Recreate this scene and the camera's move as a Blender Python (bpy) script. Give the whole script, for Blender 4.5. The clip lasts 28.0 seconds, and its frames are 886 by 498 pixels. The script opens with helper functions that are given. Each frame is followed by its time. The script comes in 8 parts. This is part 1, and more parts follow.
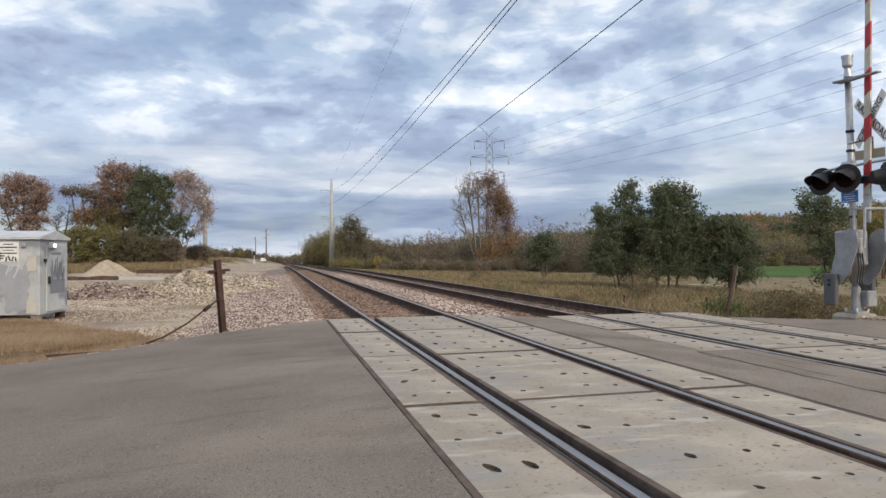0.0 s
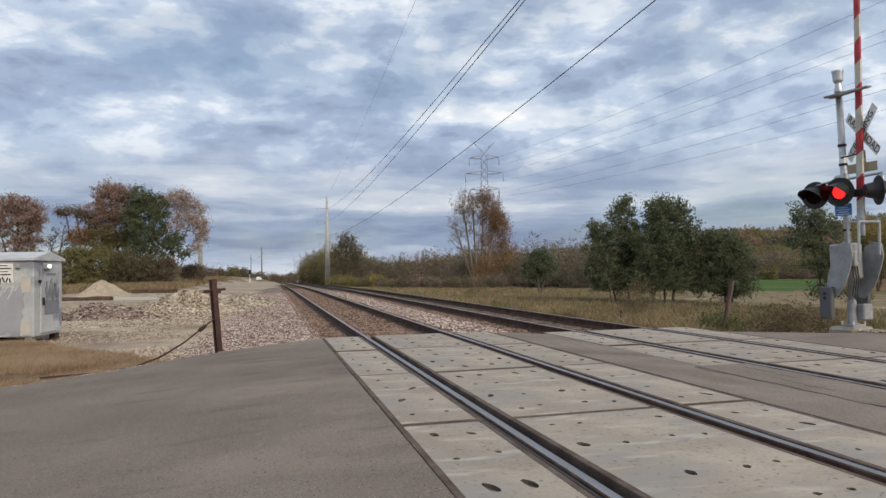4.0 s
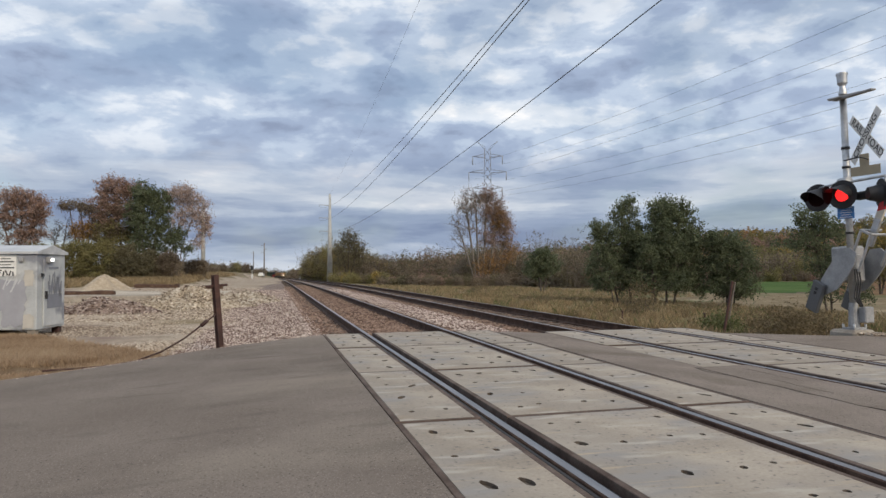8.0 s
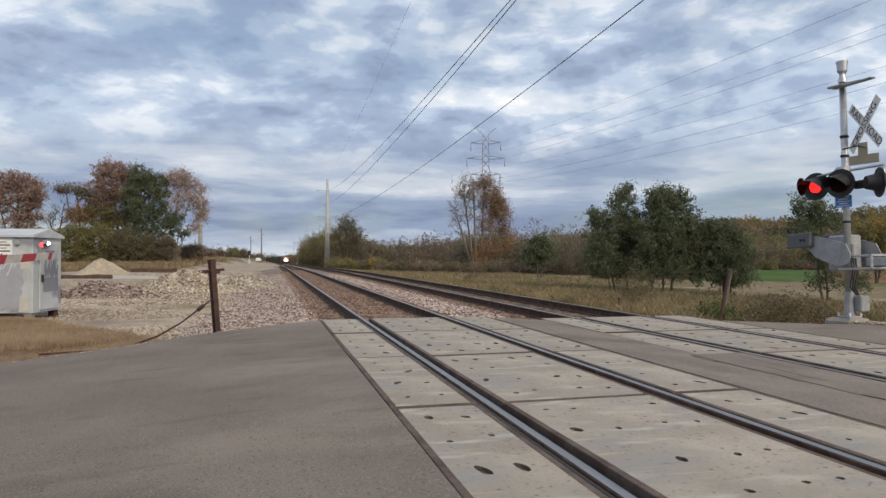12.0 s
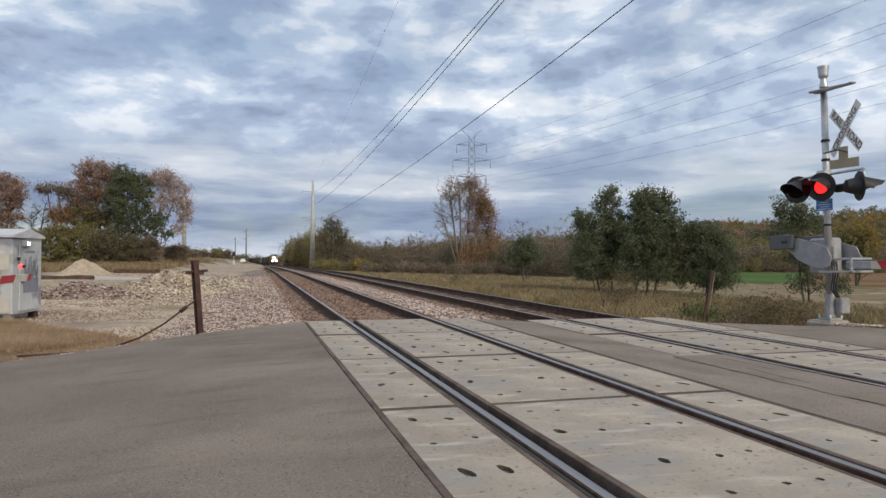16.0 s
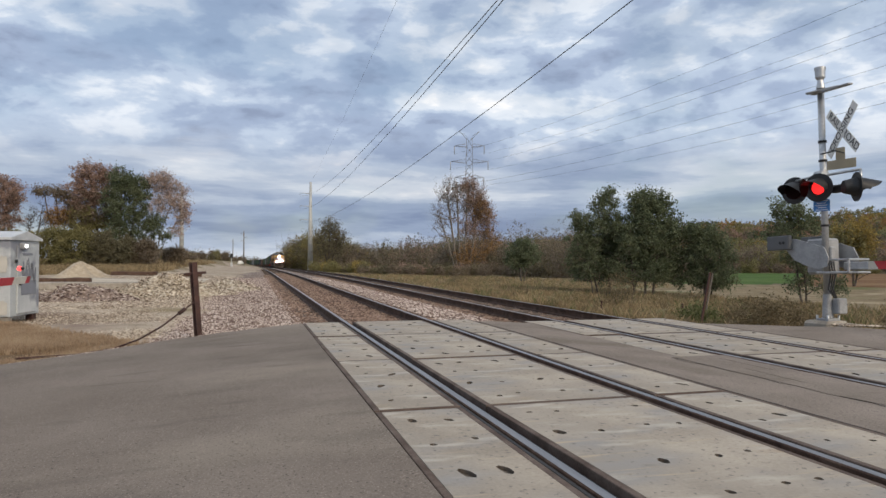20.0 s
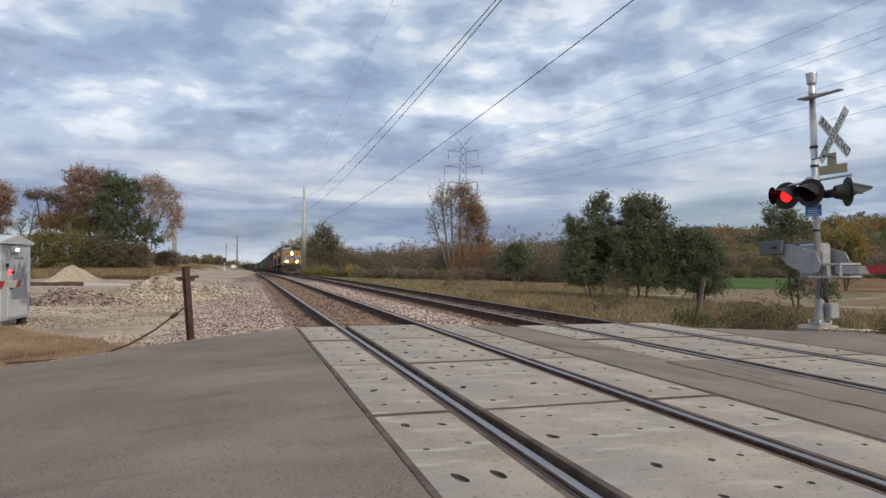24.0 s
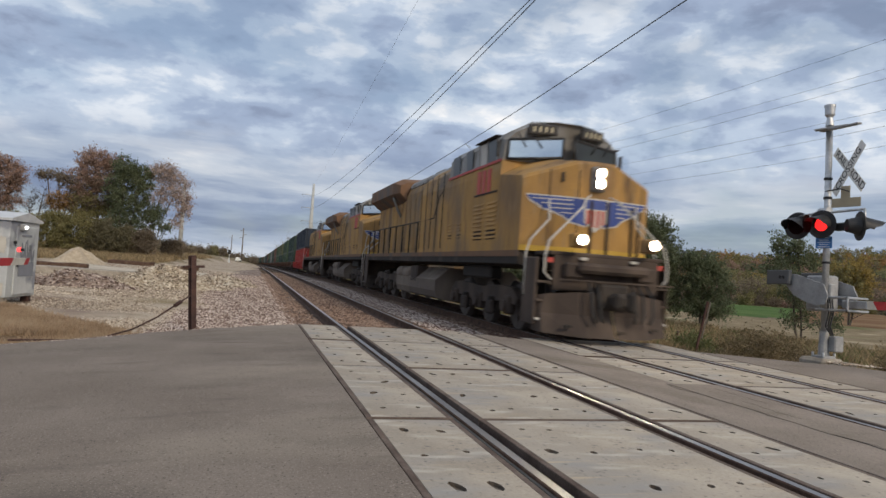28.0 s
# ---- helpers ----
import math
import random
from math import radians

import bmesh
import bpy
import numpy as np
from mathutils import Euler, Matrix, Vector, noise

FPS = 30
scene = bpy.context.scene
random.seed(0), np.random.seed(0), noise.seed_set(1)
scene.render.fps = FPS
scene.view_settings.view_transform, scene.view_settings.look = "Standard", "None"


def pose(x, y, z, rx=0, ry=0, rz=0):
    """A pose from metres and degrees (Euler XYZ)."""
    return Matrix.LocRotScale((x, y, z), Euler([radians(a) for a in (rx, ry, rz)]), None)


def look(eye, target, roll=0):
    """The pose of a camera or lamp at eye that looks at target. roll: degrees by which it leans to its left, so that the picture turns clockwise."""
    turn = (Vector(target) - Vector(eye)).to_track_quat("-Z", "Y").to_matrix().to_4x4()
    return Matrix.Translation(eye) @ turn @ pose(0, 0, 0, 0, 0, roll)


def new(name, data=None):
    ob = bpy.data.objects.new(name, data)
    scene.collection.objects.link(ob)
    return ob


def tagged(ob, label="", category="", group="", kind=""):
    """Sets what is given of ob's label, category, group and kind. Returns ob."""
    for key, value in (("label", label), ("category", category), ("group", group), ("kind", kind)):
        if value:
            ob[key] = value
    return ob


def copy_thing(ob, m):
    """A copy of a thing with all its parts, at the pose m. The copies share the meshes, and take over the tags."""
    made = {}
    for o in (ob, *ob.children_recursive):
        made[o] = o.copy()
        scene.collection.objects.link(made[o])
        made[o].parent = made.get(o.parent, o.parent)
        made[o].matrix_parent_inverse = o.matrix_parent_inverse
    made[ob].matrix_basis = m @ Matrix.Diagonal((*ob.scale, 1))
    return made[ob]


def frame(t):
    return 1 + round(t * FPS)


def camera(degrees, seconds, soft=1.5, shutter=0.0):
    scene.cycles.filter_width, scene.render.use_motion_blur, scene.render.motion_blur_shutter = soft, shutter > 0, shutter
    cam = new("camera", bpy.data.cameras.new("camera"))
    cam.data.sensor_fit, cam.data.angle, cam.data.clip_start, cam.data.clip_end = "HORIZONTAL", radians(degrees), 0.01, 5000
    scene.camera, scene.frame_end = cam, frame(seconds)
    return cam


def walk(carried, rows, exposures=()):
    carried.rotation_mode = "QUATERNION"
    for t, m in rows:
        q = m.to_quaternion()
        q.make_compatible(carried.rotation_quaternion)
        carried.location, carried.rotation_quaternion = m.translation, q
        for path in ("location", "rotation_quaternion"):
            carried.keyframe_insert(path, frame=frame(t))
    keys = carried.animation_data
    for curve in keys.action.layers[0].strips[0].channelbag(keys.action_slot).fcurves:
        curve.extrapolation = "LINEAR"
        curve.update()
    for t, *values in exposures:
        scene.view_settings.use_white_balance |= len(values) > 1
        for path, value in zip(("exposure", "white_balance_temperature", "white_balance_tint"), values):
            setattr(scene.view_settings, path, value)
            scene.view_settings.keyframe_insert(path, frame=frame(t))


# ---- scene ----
cam = camera(65.90, 28.0, soft=1.5, shutter=0.22)


def stand(x, y, z, yaw, pitch, lean):
    """A camera pose: yaw to the right of the track's line, pitch upwards, lean to its left, in degrees."""
    return pose(x, y, z) @ pose(0, 0, 0, 0, 0, -yaw) @ pose(0, 0, 0, 90 + pitch) @ pose(0, 0, 0, 0, 0, lean)


walk(cam, [
    (0, stand(-0.020, 0.004, 1.097, 14.018, 0.470, -0.375)),
    (0.5, stand(-0.017, -0.009, 1.102, 14.157, 0.766, -0.427)),
    (1, stand(-0.022, 0.002, 1.099, 14.300, 1.118, -0.487)),
    (1.5, stand(-0.024, 0.002, 1.101, 14.374, 1.422, -0.690)),
    (2, stand(-0.028, 0.001, 1.101, 14.496, 1.637, -0.940)),
    (2.5, stand(-0.025, 0.001, 1.100, 14.569, 1.787, -1.231)),
    (3, stand(-0.029, 0.000, 1.104, 14.632, 1.868, -1.416)),
    (3.5, stand(-0.027, 0.008, 1.102, 14.606, 1.929, -1.105)),
    (5.5, stand(-0.022, 0.005, 1.106, 13.943, 1.492, -0.774)),
    (6, stand(-0.026, 0.005, 1.102, 13.887, 1.569, -0.694)),
    (6.5, stand(-0.027, 0.007, 1.101, 13.839, 1.575, -0.694)),
    (7, stand(-0.028, -0.000, 1.104, 13.872, 1.572, -0.671)),
    (7.5, stand(-0.023, -0.002, 1.104, 14.016, 1.675, -0.549)),
    (8, stand(-0.018, -0.011, 1.103, 14.183, 1.723, -0.277)),
    (8.5, stand(-0.008, -0.013, 1.104, 14.293, 1.706, -0.062)),
    (9, stand(-0.005, -0.007, 1.104, 14.330, 1.454, -0.265)),
    (9.5, stand(-0.003, 0.000, 1.099, 14.169, 0.904, -0.336)),
    (10, stand(-0.011, 0.014, 1.104, 14.148, 0.482, -0.176)),
    (10.5, stand(-0.014, 0.008, 1.104, 14.157, 0.363, 0.148)),
    (11, stand(-0.017, 0.003, 1.099, 14.189, 0.451, 0.156)),
    (11.5, stand(-0.011, 0.003, 1.098, 14.220, 0.528, 0.129)),
    (12, stand(-0.011, -0.000, 1.100, 14.391, 0.575, 0.100)),
    (12.5, stand(-0.003, -0.006, 1.103, 14.489, 0.579, 0.174)),
    (14.5, stand(-0.010, 0.004, 1.098, 15.052, 0.732, 0.135)),
    (15, stand(-0.005, -0.003, 1.103, 15.197, 0.726, 0.027)),
    (15.5, stand(-0.002, 0.001, 1.103, 15.345, 0.726, 0.162)),
    (16, stand(0.001, 0.006, 1.101, 15.585, 0.706, 0.261)),
    (16.5, stand(0.002, -0.003, 1.100, 15.720, 0.622, 0.028)),
    (17, stand(0.002, -0.000, 1.102, 15.805, 0.578, -0.061)),
    (17.5, stand(-0.003, 0.003, 1.101, 15.759, 0.724, -0.063)),
    (18, stand(-0.006, 0.003, 1.098, 15.684, 0.847, 0.138)),
    (18.5, stand(-0.013, 0.005, 1.098, 15.595, 0.848, 0.212)),
    (19, stand(-0.010, 0.005, 1.100, 15.572, 0.802, 0.066)),
    (19.5, stand(-0.009, 0.003, 1.101, 15.628, 0.797, 0.067)),
    (20, stand(-0.011, 0.000, 1.099, 15.765, 0.837, 0.137)),
    (20.5, stand(-0.012, 0.005, 1.100, 15.875, 0.866, 0.313)),
    (21, stand(-0.011, -0.002, 1.100, 15.949, 0.958, 0.171)),
    (21.5, stand(-0.010, 0.002, 1.099, 16.062, 1.009, 0.042)),
    (23.5, stand(-0.007, 0.003, 1.100, 16.254, 1.197, 0.329)),
    (24, stand(-0.007, 0.003, 1.097, 16.288, 1.207, 0.203)),
    (24.5, stand(-0.009, 0.002, 1.099, 16.263, 1.169, 0.101)),
    (25, stand(-0.017, 0.000, 1.102, 16.305, 1.280, 0.017)),
    (25.5, stand(-0.026, 0.011, 1.097, 16.310, 1.618, 0.810)),
    (26, stand(-0.030, 0.019, 1.098, 16.540, 1.938, 1.310)),
    (26.5, stand(-0.035, 0.023, 1.098, 16.678, 2.222, 1.895)),
    (27, stand(-0.035, 0.017, 1.100, 16.467, 2.176, 2.531)),
    (27.5, stand(-0.037, 0.029, 1.094, 16.042, 1.977, 3.322)),
    (28, stand(-0.043, 0.027, 1.093, 15.859, 1.749, 4.105)),
], exposures=[(0, 0.13), (0.5, 0.07), (1, -0.02), (5.5, -0.05), (8, -0.06), (10, -0.06), (12, -0.04), (18, -0.03), (25, -0.03), (26, -0.08), (27, -0.1), (28, -0.13)])

# ---- sky and sun ----
world = bpy.data.worlds.new("world")
scene.world = world
world.use_nodes = True
SUN_UP, SUN_ROUND = radians(30), radians(160)


def build_sky():
    tree = world.node_tree
    tree.nodes.clear()
    link = tree.links.new
    node = tree.nodes.new

    def calc(op, a, b=0.0):
        n = node("ShaderNodeMath")
        n.operation = op
        for i, v in enumerate((a, b)):
            if isinstance(v, (int, float)):
                n.inputs[i].default_value = v
            else:
                link(v, n.inputs[i])
        return n.outputs[0]

    out = node("ShaderNodeOutputWorld")
    sky = node("ShaderNodeTexSky")
    sky.sky_type, sky.sun_disc = "NISHITA", False
    sky.sun_elevation, sky.sun_rotation = SUN_UP, SUN_ROUND
    blue = node("ShaderNodeBackground")
    blue.inputs["Strength"].default_value = 0.10
    link(sky.outputs[0], blue.inputs["Color"])
    place = node("ShaderNodeTexCoord")
    parts = node("ShaderNodeSeparateXYZ")
    link(place.outputs["Generated"], parts.inputs[0])
    def cloud(scale, detail, shift, rough=0.55, warp=0.3):
        m = node("ShaderNodeMapping")
        m.inputs["Location"].default_value = shift
        m.inputs["Rotation"].default_value = (radians(5), radians(-4), 0)
        m.inputs["Scale"].default_value = (1.0, 1.0, 2.3)
        link(place.outputs["Generated"], m.inputs[0])
        n = node("ShaderNodeTexNoise")
        n.inputs["Scale"].default_value, n.inputs["Detail"].default_value = scale, detail
        n.inputs["Roughness"].default_value, n.inputs["Distortion"].default_value = rough, warp
        link(m.outputs[0], n.inputs["Vector"])
        return n.outputs["Fac"]

    def ramp(value, *stops):
        n = node("ShaderNodeValToRGB")
        n.color_ramp.interpolation = "EASE"
        for i, (at, c) in enumerate(stops):
            e = n.color_ramp.elements[i] if i < 2 else n.color_ramp.elements.new(at)
            e.position, e.color = at, (*c, 1)
        link(value, n.inputs[0])
        return n.outputs[0]

    big = cloud(2.3, 3, (3.1, 1.7, 0))
    mid = cloud(5.6, 6, (7.3, 2.2, 4), 0.52, 0.25)
    fine = cloud(14.0, 7, (2.3, 5.2, 1), 0.55, 0.2)
    mix = calc("ADD", calc("ADD", calc("MULTIPLY", big, 0.24), calc("MULTIPLY", mid, 0.50)), calc("MULTIPLY", fine, 0.31))
    deck = ramp(mix, (0.39, (0.262, 0.32, 0.45)), (0.465, (0.352, 0.432, 0.585)), (0.525, (0.50, 0.588, 0.722)), (0.582, (0.745, 0.795, 0.865)), (0.67, (1.10, 1.06, 1.02)))
    # low over the land: streaks of cloud seen edge on, a slate bank and a pale strip under it
    wide = node("ShaderNodeMapping")
    wide.inputs["Location"].default_value = (0.4, 1.3, 0.7)
    wide.inputs["Scale"].default_value = (1.0, 1.0, 6.5)
    link(place.outputs["Generated"], wide.inputs[0])
    streak = node("ShaderNodeTexNoise")
    streak.inputs["Scale"].default_value, streak.inputs["Detail"].default_value = 3.4, 7
    streak.inputs["Roughness"].default_value, streak.inputs["Distortion"].default_value = 0.56, 0.25
    link(wide.outputs[0], streak.inputs["Vector"])
    height = calc("ADD", parts.outputs["Z"], calc("MULTIPLY", calc("SUBTRACT", mid, 0.5), 0.05))
    lift = ramp(height, (0.0, (0.51, 0.51, 0.51)), (0.034, (0.50, 0.50, 0.50)), (0.046, (0.38, 0.38, 0.38)), (0.075, (0.40, 0.40, 0.40)), (0.095, (0.53, 0.53, 0.53)), (0.125, (0.53, 0.53, 0.53)), (0.16, (0.46, 0.46, 0.46)))
    low = calc("ADD", calc("MULTIPLY", calc("SUBTRACT", streak.outputs["Fac"], 0.5), 0.75), lift)
    bank = ramp(low, (0.36, (0.20, 0.255, 0.385)), (0.45, (0.275, 0.34, 0.47)), (0.52, (0.39, 0.455, 0.565)), (0.59, (0.56, 0.605, 0.675)), (0.68, (0.80, 0.80, 0.81)))
    share = ramp(height, (0.0, (1, 1, 1)), (0.11, (0.92, 0.92, 0.92)), (0.19, (0, 0, 0)))
    glow = node("ShaderNodeBackground")
    haze = node("ShaderNodeMix")
    haze.data_type = "RGBA"
    link(bank, haze.inputs["B"])
    link(share, haze.inputs["Factor"])
    link(deck, haze.inputs["A"])
    link(haze.outputs["Result"], glow.inputs["Color"])
    glow.inputs["Strength"].default_value = 1.14
    cover = ramp(cloud(2.6, 4, (1.0, 9.0, 2)), (0.34, (0.55, 0.55, 0.55)), (0.52, (1, 1, 1)))
    both = node("ShaderNodeMixShader")
    link(cover, both.inputs[0])
    link(blue.outputs[0], both.inputs[1])
    link(glow.outputs[0], both.inputs[2])
    link(both.outputs[0], out.inputs[0])


build_sky()
sun = new("sun", bpy.data.lights.new("sun", "SUN"))
sun.data.energy, sun.data.angle, sun.data.color = 2.5, radians(14), (1.0, 0.84, 0.64)
# the sun stands behind the camera, a little to its right
sun.matrix_world = look((18, -50, 31), (0, 0, 0))
scene.view_settings.exposure = 0.0


# ---- materials ----
def material(name, colours, scale=3.0, rough=0.8, metal=0.0, bump=0.3, fine=60.0, detail=6, island=0.0, random_tint=0.0, spec=0.5, space="Object", stretch=(1, 1, 1), coat=0.0):
    """colours: three, from the darkest patch to the lightest; scale: patches to the metre; fine: grain to the metre."""
    m = bpy.data.materials.new(name)
    m.use_nodes = True
    tree = m.node_tree
    link, node = tree.links.new, tree.nodes.new
    shader = tree.nodes["Principled BSDF"]
    shader.inputs["Metallic"].default_value = metal
    shader.inputs["Specular IOR Level"].default_value = spec
    shader.inputs["Coat Weight"].default_value = coat
    where = node("ShaderNodeTexCoord")
    turn = node("ShaderNodeMapping")
    turn.inputs["Scale"].default_value = stretch
    link(where.outputs[space], turn.inputs[0])
    patch = node("ShaderNodeTexNoise")
    patch.inputs["Scale"].default_value, patch.inputs["Detail"].default_value = scale, detail
    patch.inputs["Roughness"].default_value = 0.62
    grain = node("ShaderNodeTexNoise")
    grain.inputs["Scale"].default_value, grain.inputs["Detail"].default_value = fine, 3
    link(turn.outputs[0], patch.inputs["Vector"])
    link(turn.outputs[0], grain.inputs["Vector"])
    both = node("ShaderNodeMath")
    both.operation = "MULTIPLY_ADD"
    both.inputs[1].default_value, both.inputs[2].default_value = 0.35, -0.175
    link(grain.outputs["Fac"], both.inputs[0])
    total = node("ShaderNodeMath")
    total.operation = "ADD"
    link(patch.outputs["Fac"], total.inputs[0])
    link(both.outputs[0], total.inputs[1])
    last = total.outputs[0]
    for amount, kind, socket in ((island, "ShaderNodeNewGeometry", "Random Per Island"), (random_tint, "ShaderNodeObjectInfo", "Random")):
        if amount:
            info = node(kind)
            more = node("ShaderNodeMath")
            more.operation = "MULTIPLY_ADD"
            more.inputs[1].default_value = amount
            link(info.outputs[socket], more.inputs[0])
            shift = node("ShaderNodeMath")
            shift.operation = "SUBTRACT"
            shift.inputs[1].default_value = amount / 2
            link(last, more.inputs[2])
            link(more.outputs[0], shift.inputs[0])
            last = shift.outputs[0]
    ramp = node("ShaderNodeValToRGB")
    ramp.color_ramp.elements[0].position, ramp.color_ramp.elements[1].position = 0.3, 0.7
    ramp.color_ramp.elements[0].color, ramp.color_ramp.elements[1].color = (*colours[0], 1), (*colours[2], 1)
    ramp.color_ramp.elements.new(0.5).color = (*colours[1], 1)
    link(last, ramp.inputs[0])
    link(ramp.outputs[0], shader.inputs["Base Color"])
    r = node("ShaderNodeMapRange")
    r.inputs["To Min"].default_value, r.inputs["To Max"].default_value = max(0.02, rough - 0.1), min(1, rough + 0.1)
    link(patch.outputs["Fac"], r.inputs["Value"])
    link(r.outputs[0], shader.inputs["Roughness"])
    if bump:
        relief = node("ShaderNodeBump")
        relief.inputs["Strength"].default_value, relief.inputs["Distance"].default_value = bump, 0.4 / fine
        link(grain.outputs["Fac"], relief.inputs["Height"])
        link(relief.outputs[0], shader.inputs["Normal"])
    return m


def shade(c, k):
    return tuple(min(1.0, v * k) for v in c)


def plain(name, c, vary=0.12, **more):
    return material(name, (shade(c, 1 - vary), c, shade(c, 1 + vary)), **more)


def glowing(name, c, strength):
    m = bpy.data.materials.new(name)
    m.use_nodes = True
    s = m.node_tree.nodes["Principled BSDF"]
    s.inputs["Base Color"].default_value = (*c, 1)
    s.inputs["Emission Color"].default_value, s.inputs["Emission Strength"].default_value = (*c, 1), strength
    return m


M = {
    "asphalt": material("asphalt", ((0.157, 0.13, 0.108), (0.196, 0.165, 0.139), (0.247, 0.21, 0.178)), 0.5, 0.97, bump=0.4, fine=80, detail=10, spec=0.05),
    "concrete": material("concrete", ((0.27, 0.232, 0.186), (0.36, 0.313, 0.252), (0.45, 0.394, 0.32)), 1.3, 0.9, spec=0.2, bump=0.25, fine=45, detail=8, random_tint=0.12),
    "recess": plain("recess", (0.10, 0.08, 0.063), fine=60),
    "rust_edge": material("rusty_steel", ((0.065, 0.046, 0.037), (0.11, 0.08, 0.065), (0.165, 0.13, 0.11)), 4, 0.9, 0.0, spec=0.2, fine=70, random_tint=0.1),
    "rail_side": material("rail_rust", ((0.045, 0.027, 0.02), (0.085, 0.052, 0.038), (0.13, 0.085, 0.063)), 5, 0.9, 0.0, fine=60, spec=0.2),
    "rail_top": material("polished_rail", ((0.21, 0.197, 0.19), (0.29, 0.277, 0.27), (0.37, 0.357, 0.35)), 3, 0.40, 0.85, bump=0.05, fine=50, stretch=(8, 0.4, 1)),
    "tie": material("tie_wood", ((0.05, 0.036, 0.027), (0.095, 0.07, 0.052), (0.15, 0.115, 0.09)), 4, 0.95, bump=0.5, fine=30, random_tint=0.3, stretch=(0.4, 3, 3)),
    # Bed colour is darkened for the shade in gaps between loose stones.
    "ballast": material("ballast_stone", ((0.10, 0.066, 0.052), (0.19, 0.142, 0.115), (0.32, 0.26, 0.22)), 9, 0.97, bump=0.8, fine=45, detail=9, spec=0.15),
    "stone": material("loose_stone", ((0.12, 0.08, 0.066), (0.29, 0.22, 0.185), (0.52, 0.44, 0.385)), 3, 0.97, bump=0.3, fine=60, island=0.85, spec=0.2),
    "steel": material("galvanised_steel", ((0.32, 0.33, 0.34), (0.44, 0.45, 0.46), (0.56, 0.57, 0.58)), 6, 0.42, 0.75, bump=0.08, fine=50),
    "black": material("black_paint", ((0.008, 0.008, 0.009), (0.014, 0.014, 0.015), (0.024, 0.024, 0.025)), 5, 0.55, bump=0.05),
    "white": material("white_paint", ((0.6, 0.6, 0.58), (0.74, 0.74, 0.71), (0.82, 0.82, 0.79)), 5, 0.55, bump=0.05),
    "red": material("red_sheeting", ((0.30, 0.015, 0.02), (0.42, 0.025, 0.03), (0.5, 0.04, 0.045)), 6, 0.5, bump=0.04),
}


# ---- building helpers ----
def finish(bm, name, mats, smooth=False):
    me = bpy.data.meshes.new(name)
    bm.to_mesh(me)
    bm.free()
    for m in mats if isinstance(mats, (list, tuple)) else [mats]:
        me.materials.append(m)
    if smooth:
        me.polygons.foreach_set("use_smooth", [True] * len(me.polygons))
    return me


def part(name, bm, mats, parent, label="", at=None, smooth=False):
    """Links a bmesh as one mesh object under a thing or under a part."""
    ob = new(name, finish(bm, name, mats, smooth))
    ob.parent = parent
    if at is not None:
        ob.matrix_basis = at
    return tagged(ob, label)


def shared(name, me, parent, at):
    ob = new(name, me)
    ob.parent = parent
    ob.matrix_basis = at
    return ob


def thing(name, at, label, category, group="", kind=""):
    ob = new(name)
    ob.empty_display_size = 0.2
    ob.matrix_basis = at
    return tagged(ob, label, category, group, kind)


def box(bm, size, at=(0, 0, 0), bevel=0.0, turn=None, mat=0):
    """A block of the given size round at; turn: Euler degrees."""
    m = Matrix.Translation(at) @ (pose(0, 0, 0, *turn) if turn else Matrix.Identity(4)) @ Matrix.Diagonal((*size, 1))
    made = bmesh.ops.create_cube(bm, size=1, matrix=m)
    if bevel:
        edges = list({e for v in made["verts"] for e in v.link_edges})
        out = bmesh.ops.bevel(bm, geom=edges, offset=bevel, segments=1, affect="EDGES", clamp_overlap=True)
        faces = out["faces"]
    else:
        faces = []
    if mat:
        for f in {f for v in made["verts"] if v.is_valid for f in v.link_faces} | set(faces):
            f.material_index = mat
    return bm


def tube(bm, points, radii, sides=8, cap=True, mat=0):
    """A round bar through points; radii: one, or one for each point."""
    points = [Vector(p) for p in points]
    radii = radii if isinstance(radii, (list, tuple)) else [radii] * len(points)
    rings, side = [], None
    for i, p in enumerate(points):
        way = (points[min(i + 1, len(points) - 1)] - points[max(i - 1, 0)]).normalized()
        if side is None:
            side = way.orthogonal().normalized()
        side = (side - way * side.dot(way)).normalized()
        other = way.cross(side)
        rings.append([bm.verts.new(p + (side * math.cos(a) + other * math.sin(a)) * radii[i]) for a in (2 * math.pi * k / sides for k in range(sides))])
    for a, b in zip(rings, rings[1:]):
        for k in range(sides):
            f = bm.faces.new((a[k], a[(k + 1) % sides], b[(k + 1) % sides], b[k]))
            f.material_index, f.smooth = mat, True
    if cap:
        for ring, flip in ((rings[0], True), (rings[-1], False)):
            f = bm.faces.new(list(reversed(ring)) if flip else ring)
            f.material_index = mat
    return bm


def prism(bm, outline, depth, at=None, mat=0):
    """A closed outline of (x, z) pulled along y by depth, centred; at: a matrix."""
    at = at or Matrix.Identity(4)
    a = [bm.verts.new(at @ Vector((x, -depth / 2, z))) for x, z in outline]
    b = [bm.verts.new(at @ Vector((x, depth / 2, z))) for x, z in outline]
    n = len(outline)
    faces = [bm.faces.new(a), bm.faces.new(list(reversed(b)))]
    for i in range(n):
        faces.append(bm.faces.new((a[i], b[i], b[(i + 1) % n], a[(i + 1) % n])))
    for f in faces:
        f.material_index = mat
    bmesh.ops.recalc_face_normals(bm, faces=faces)
    return bm


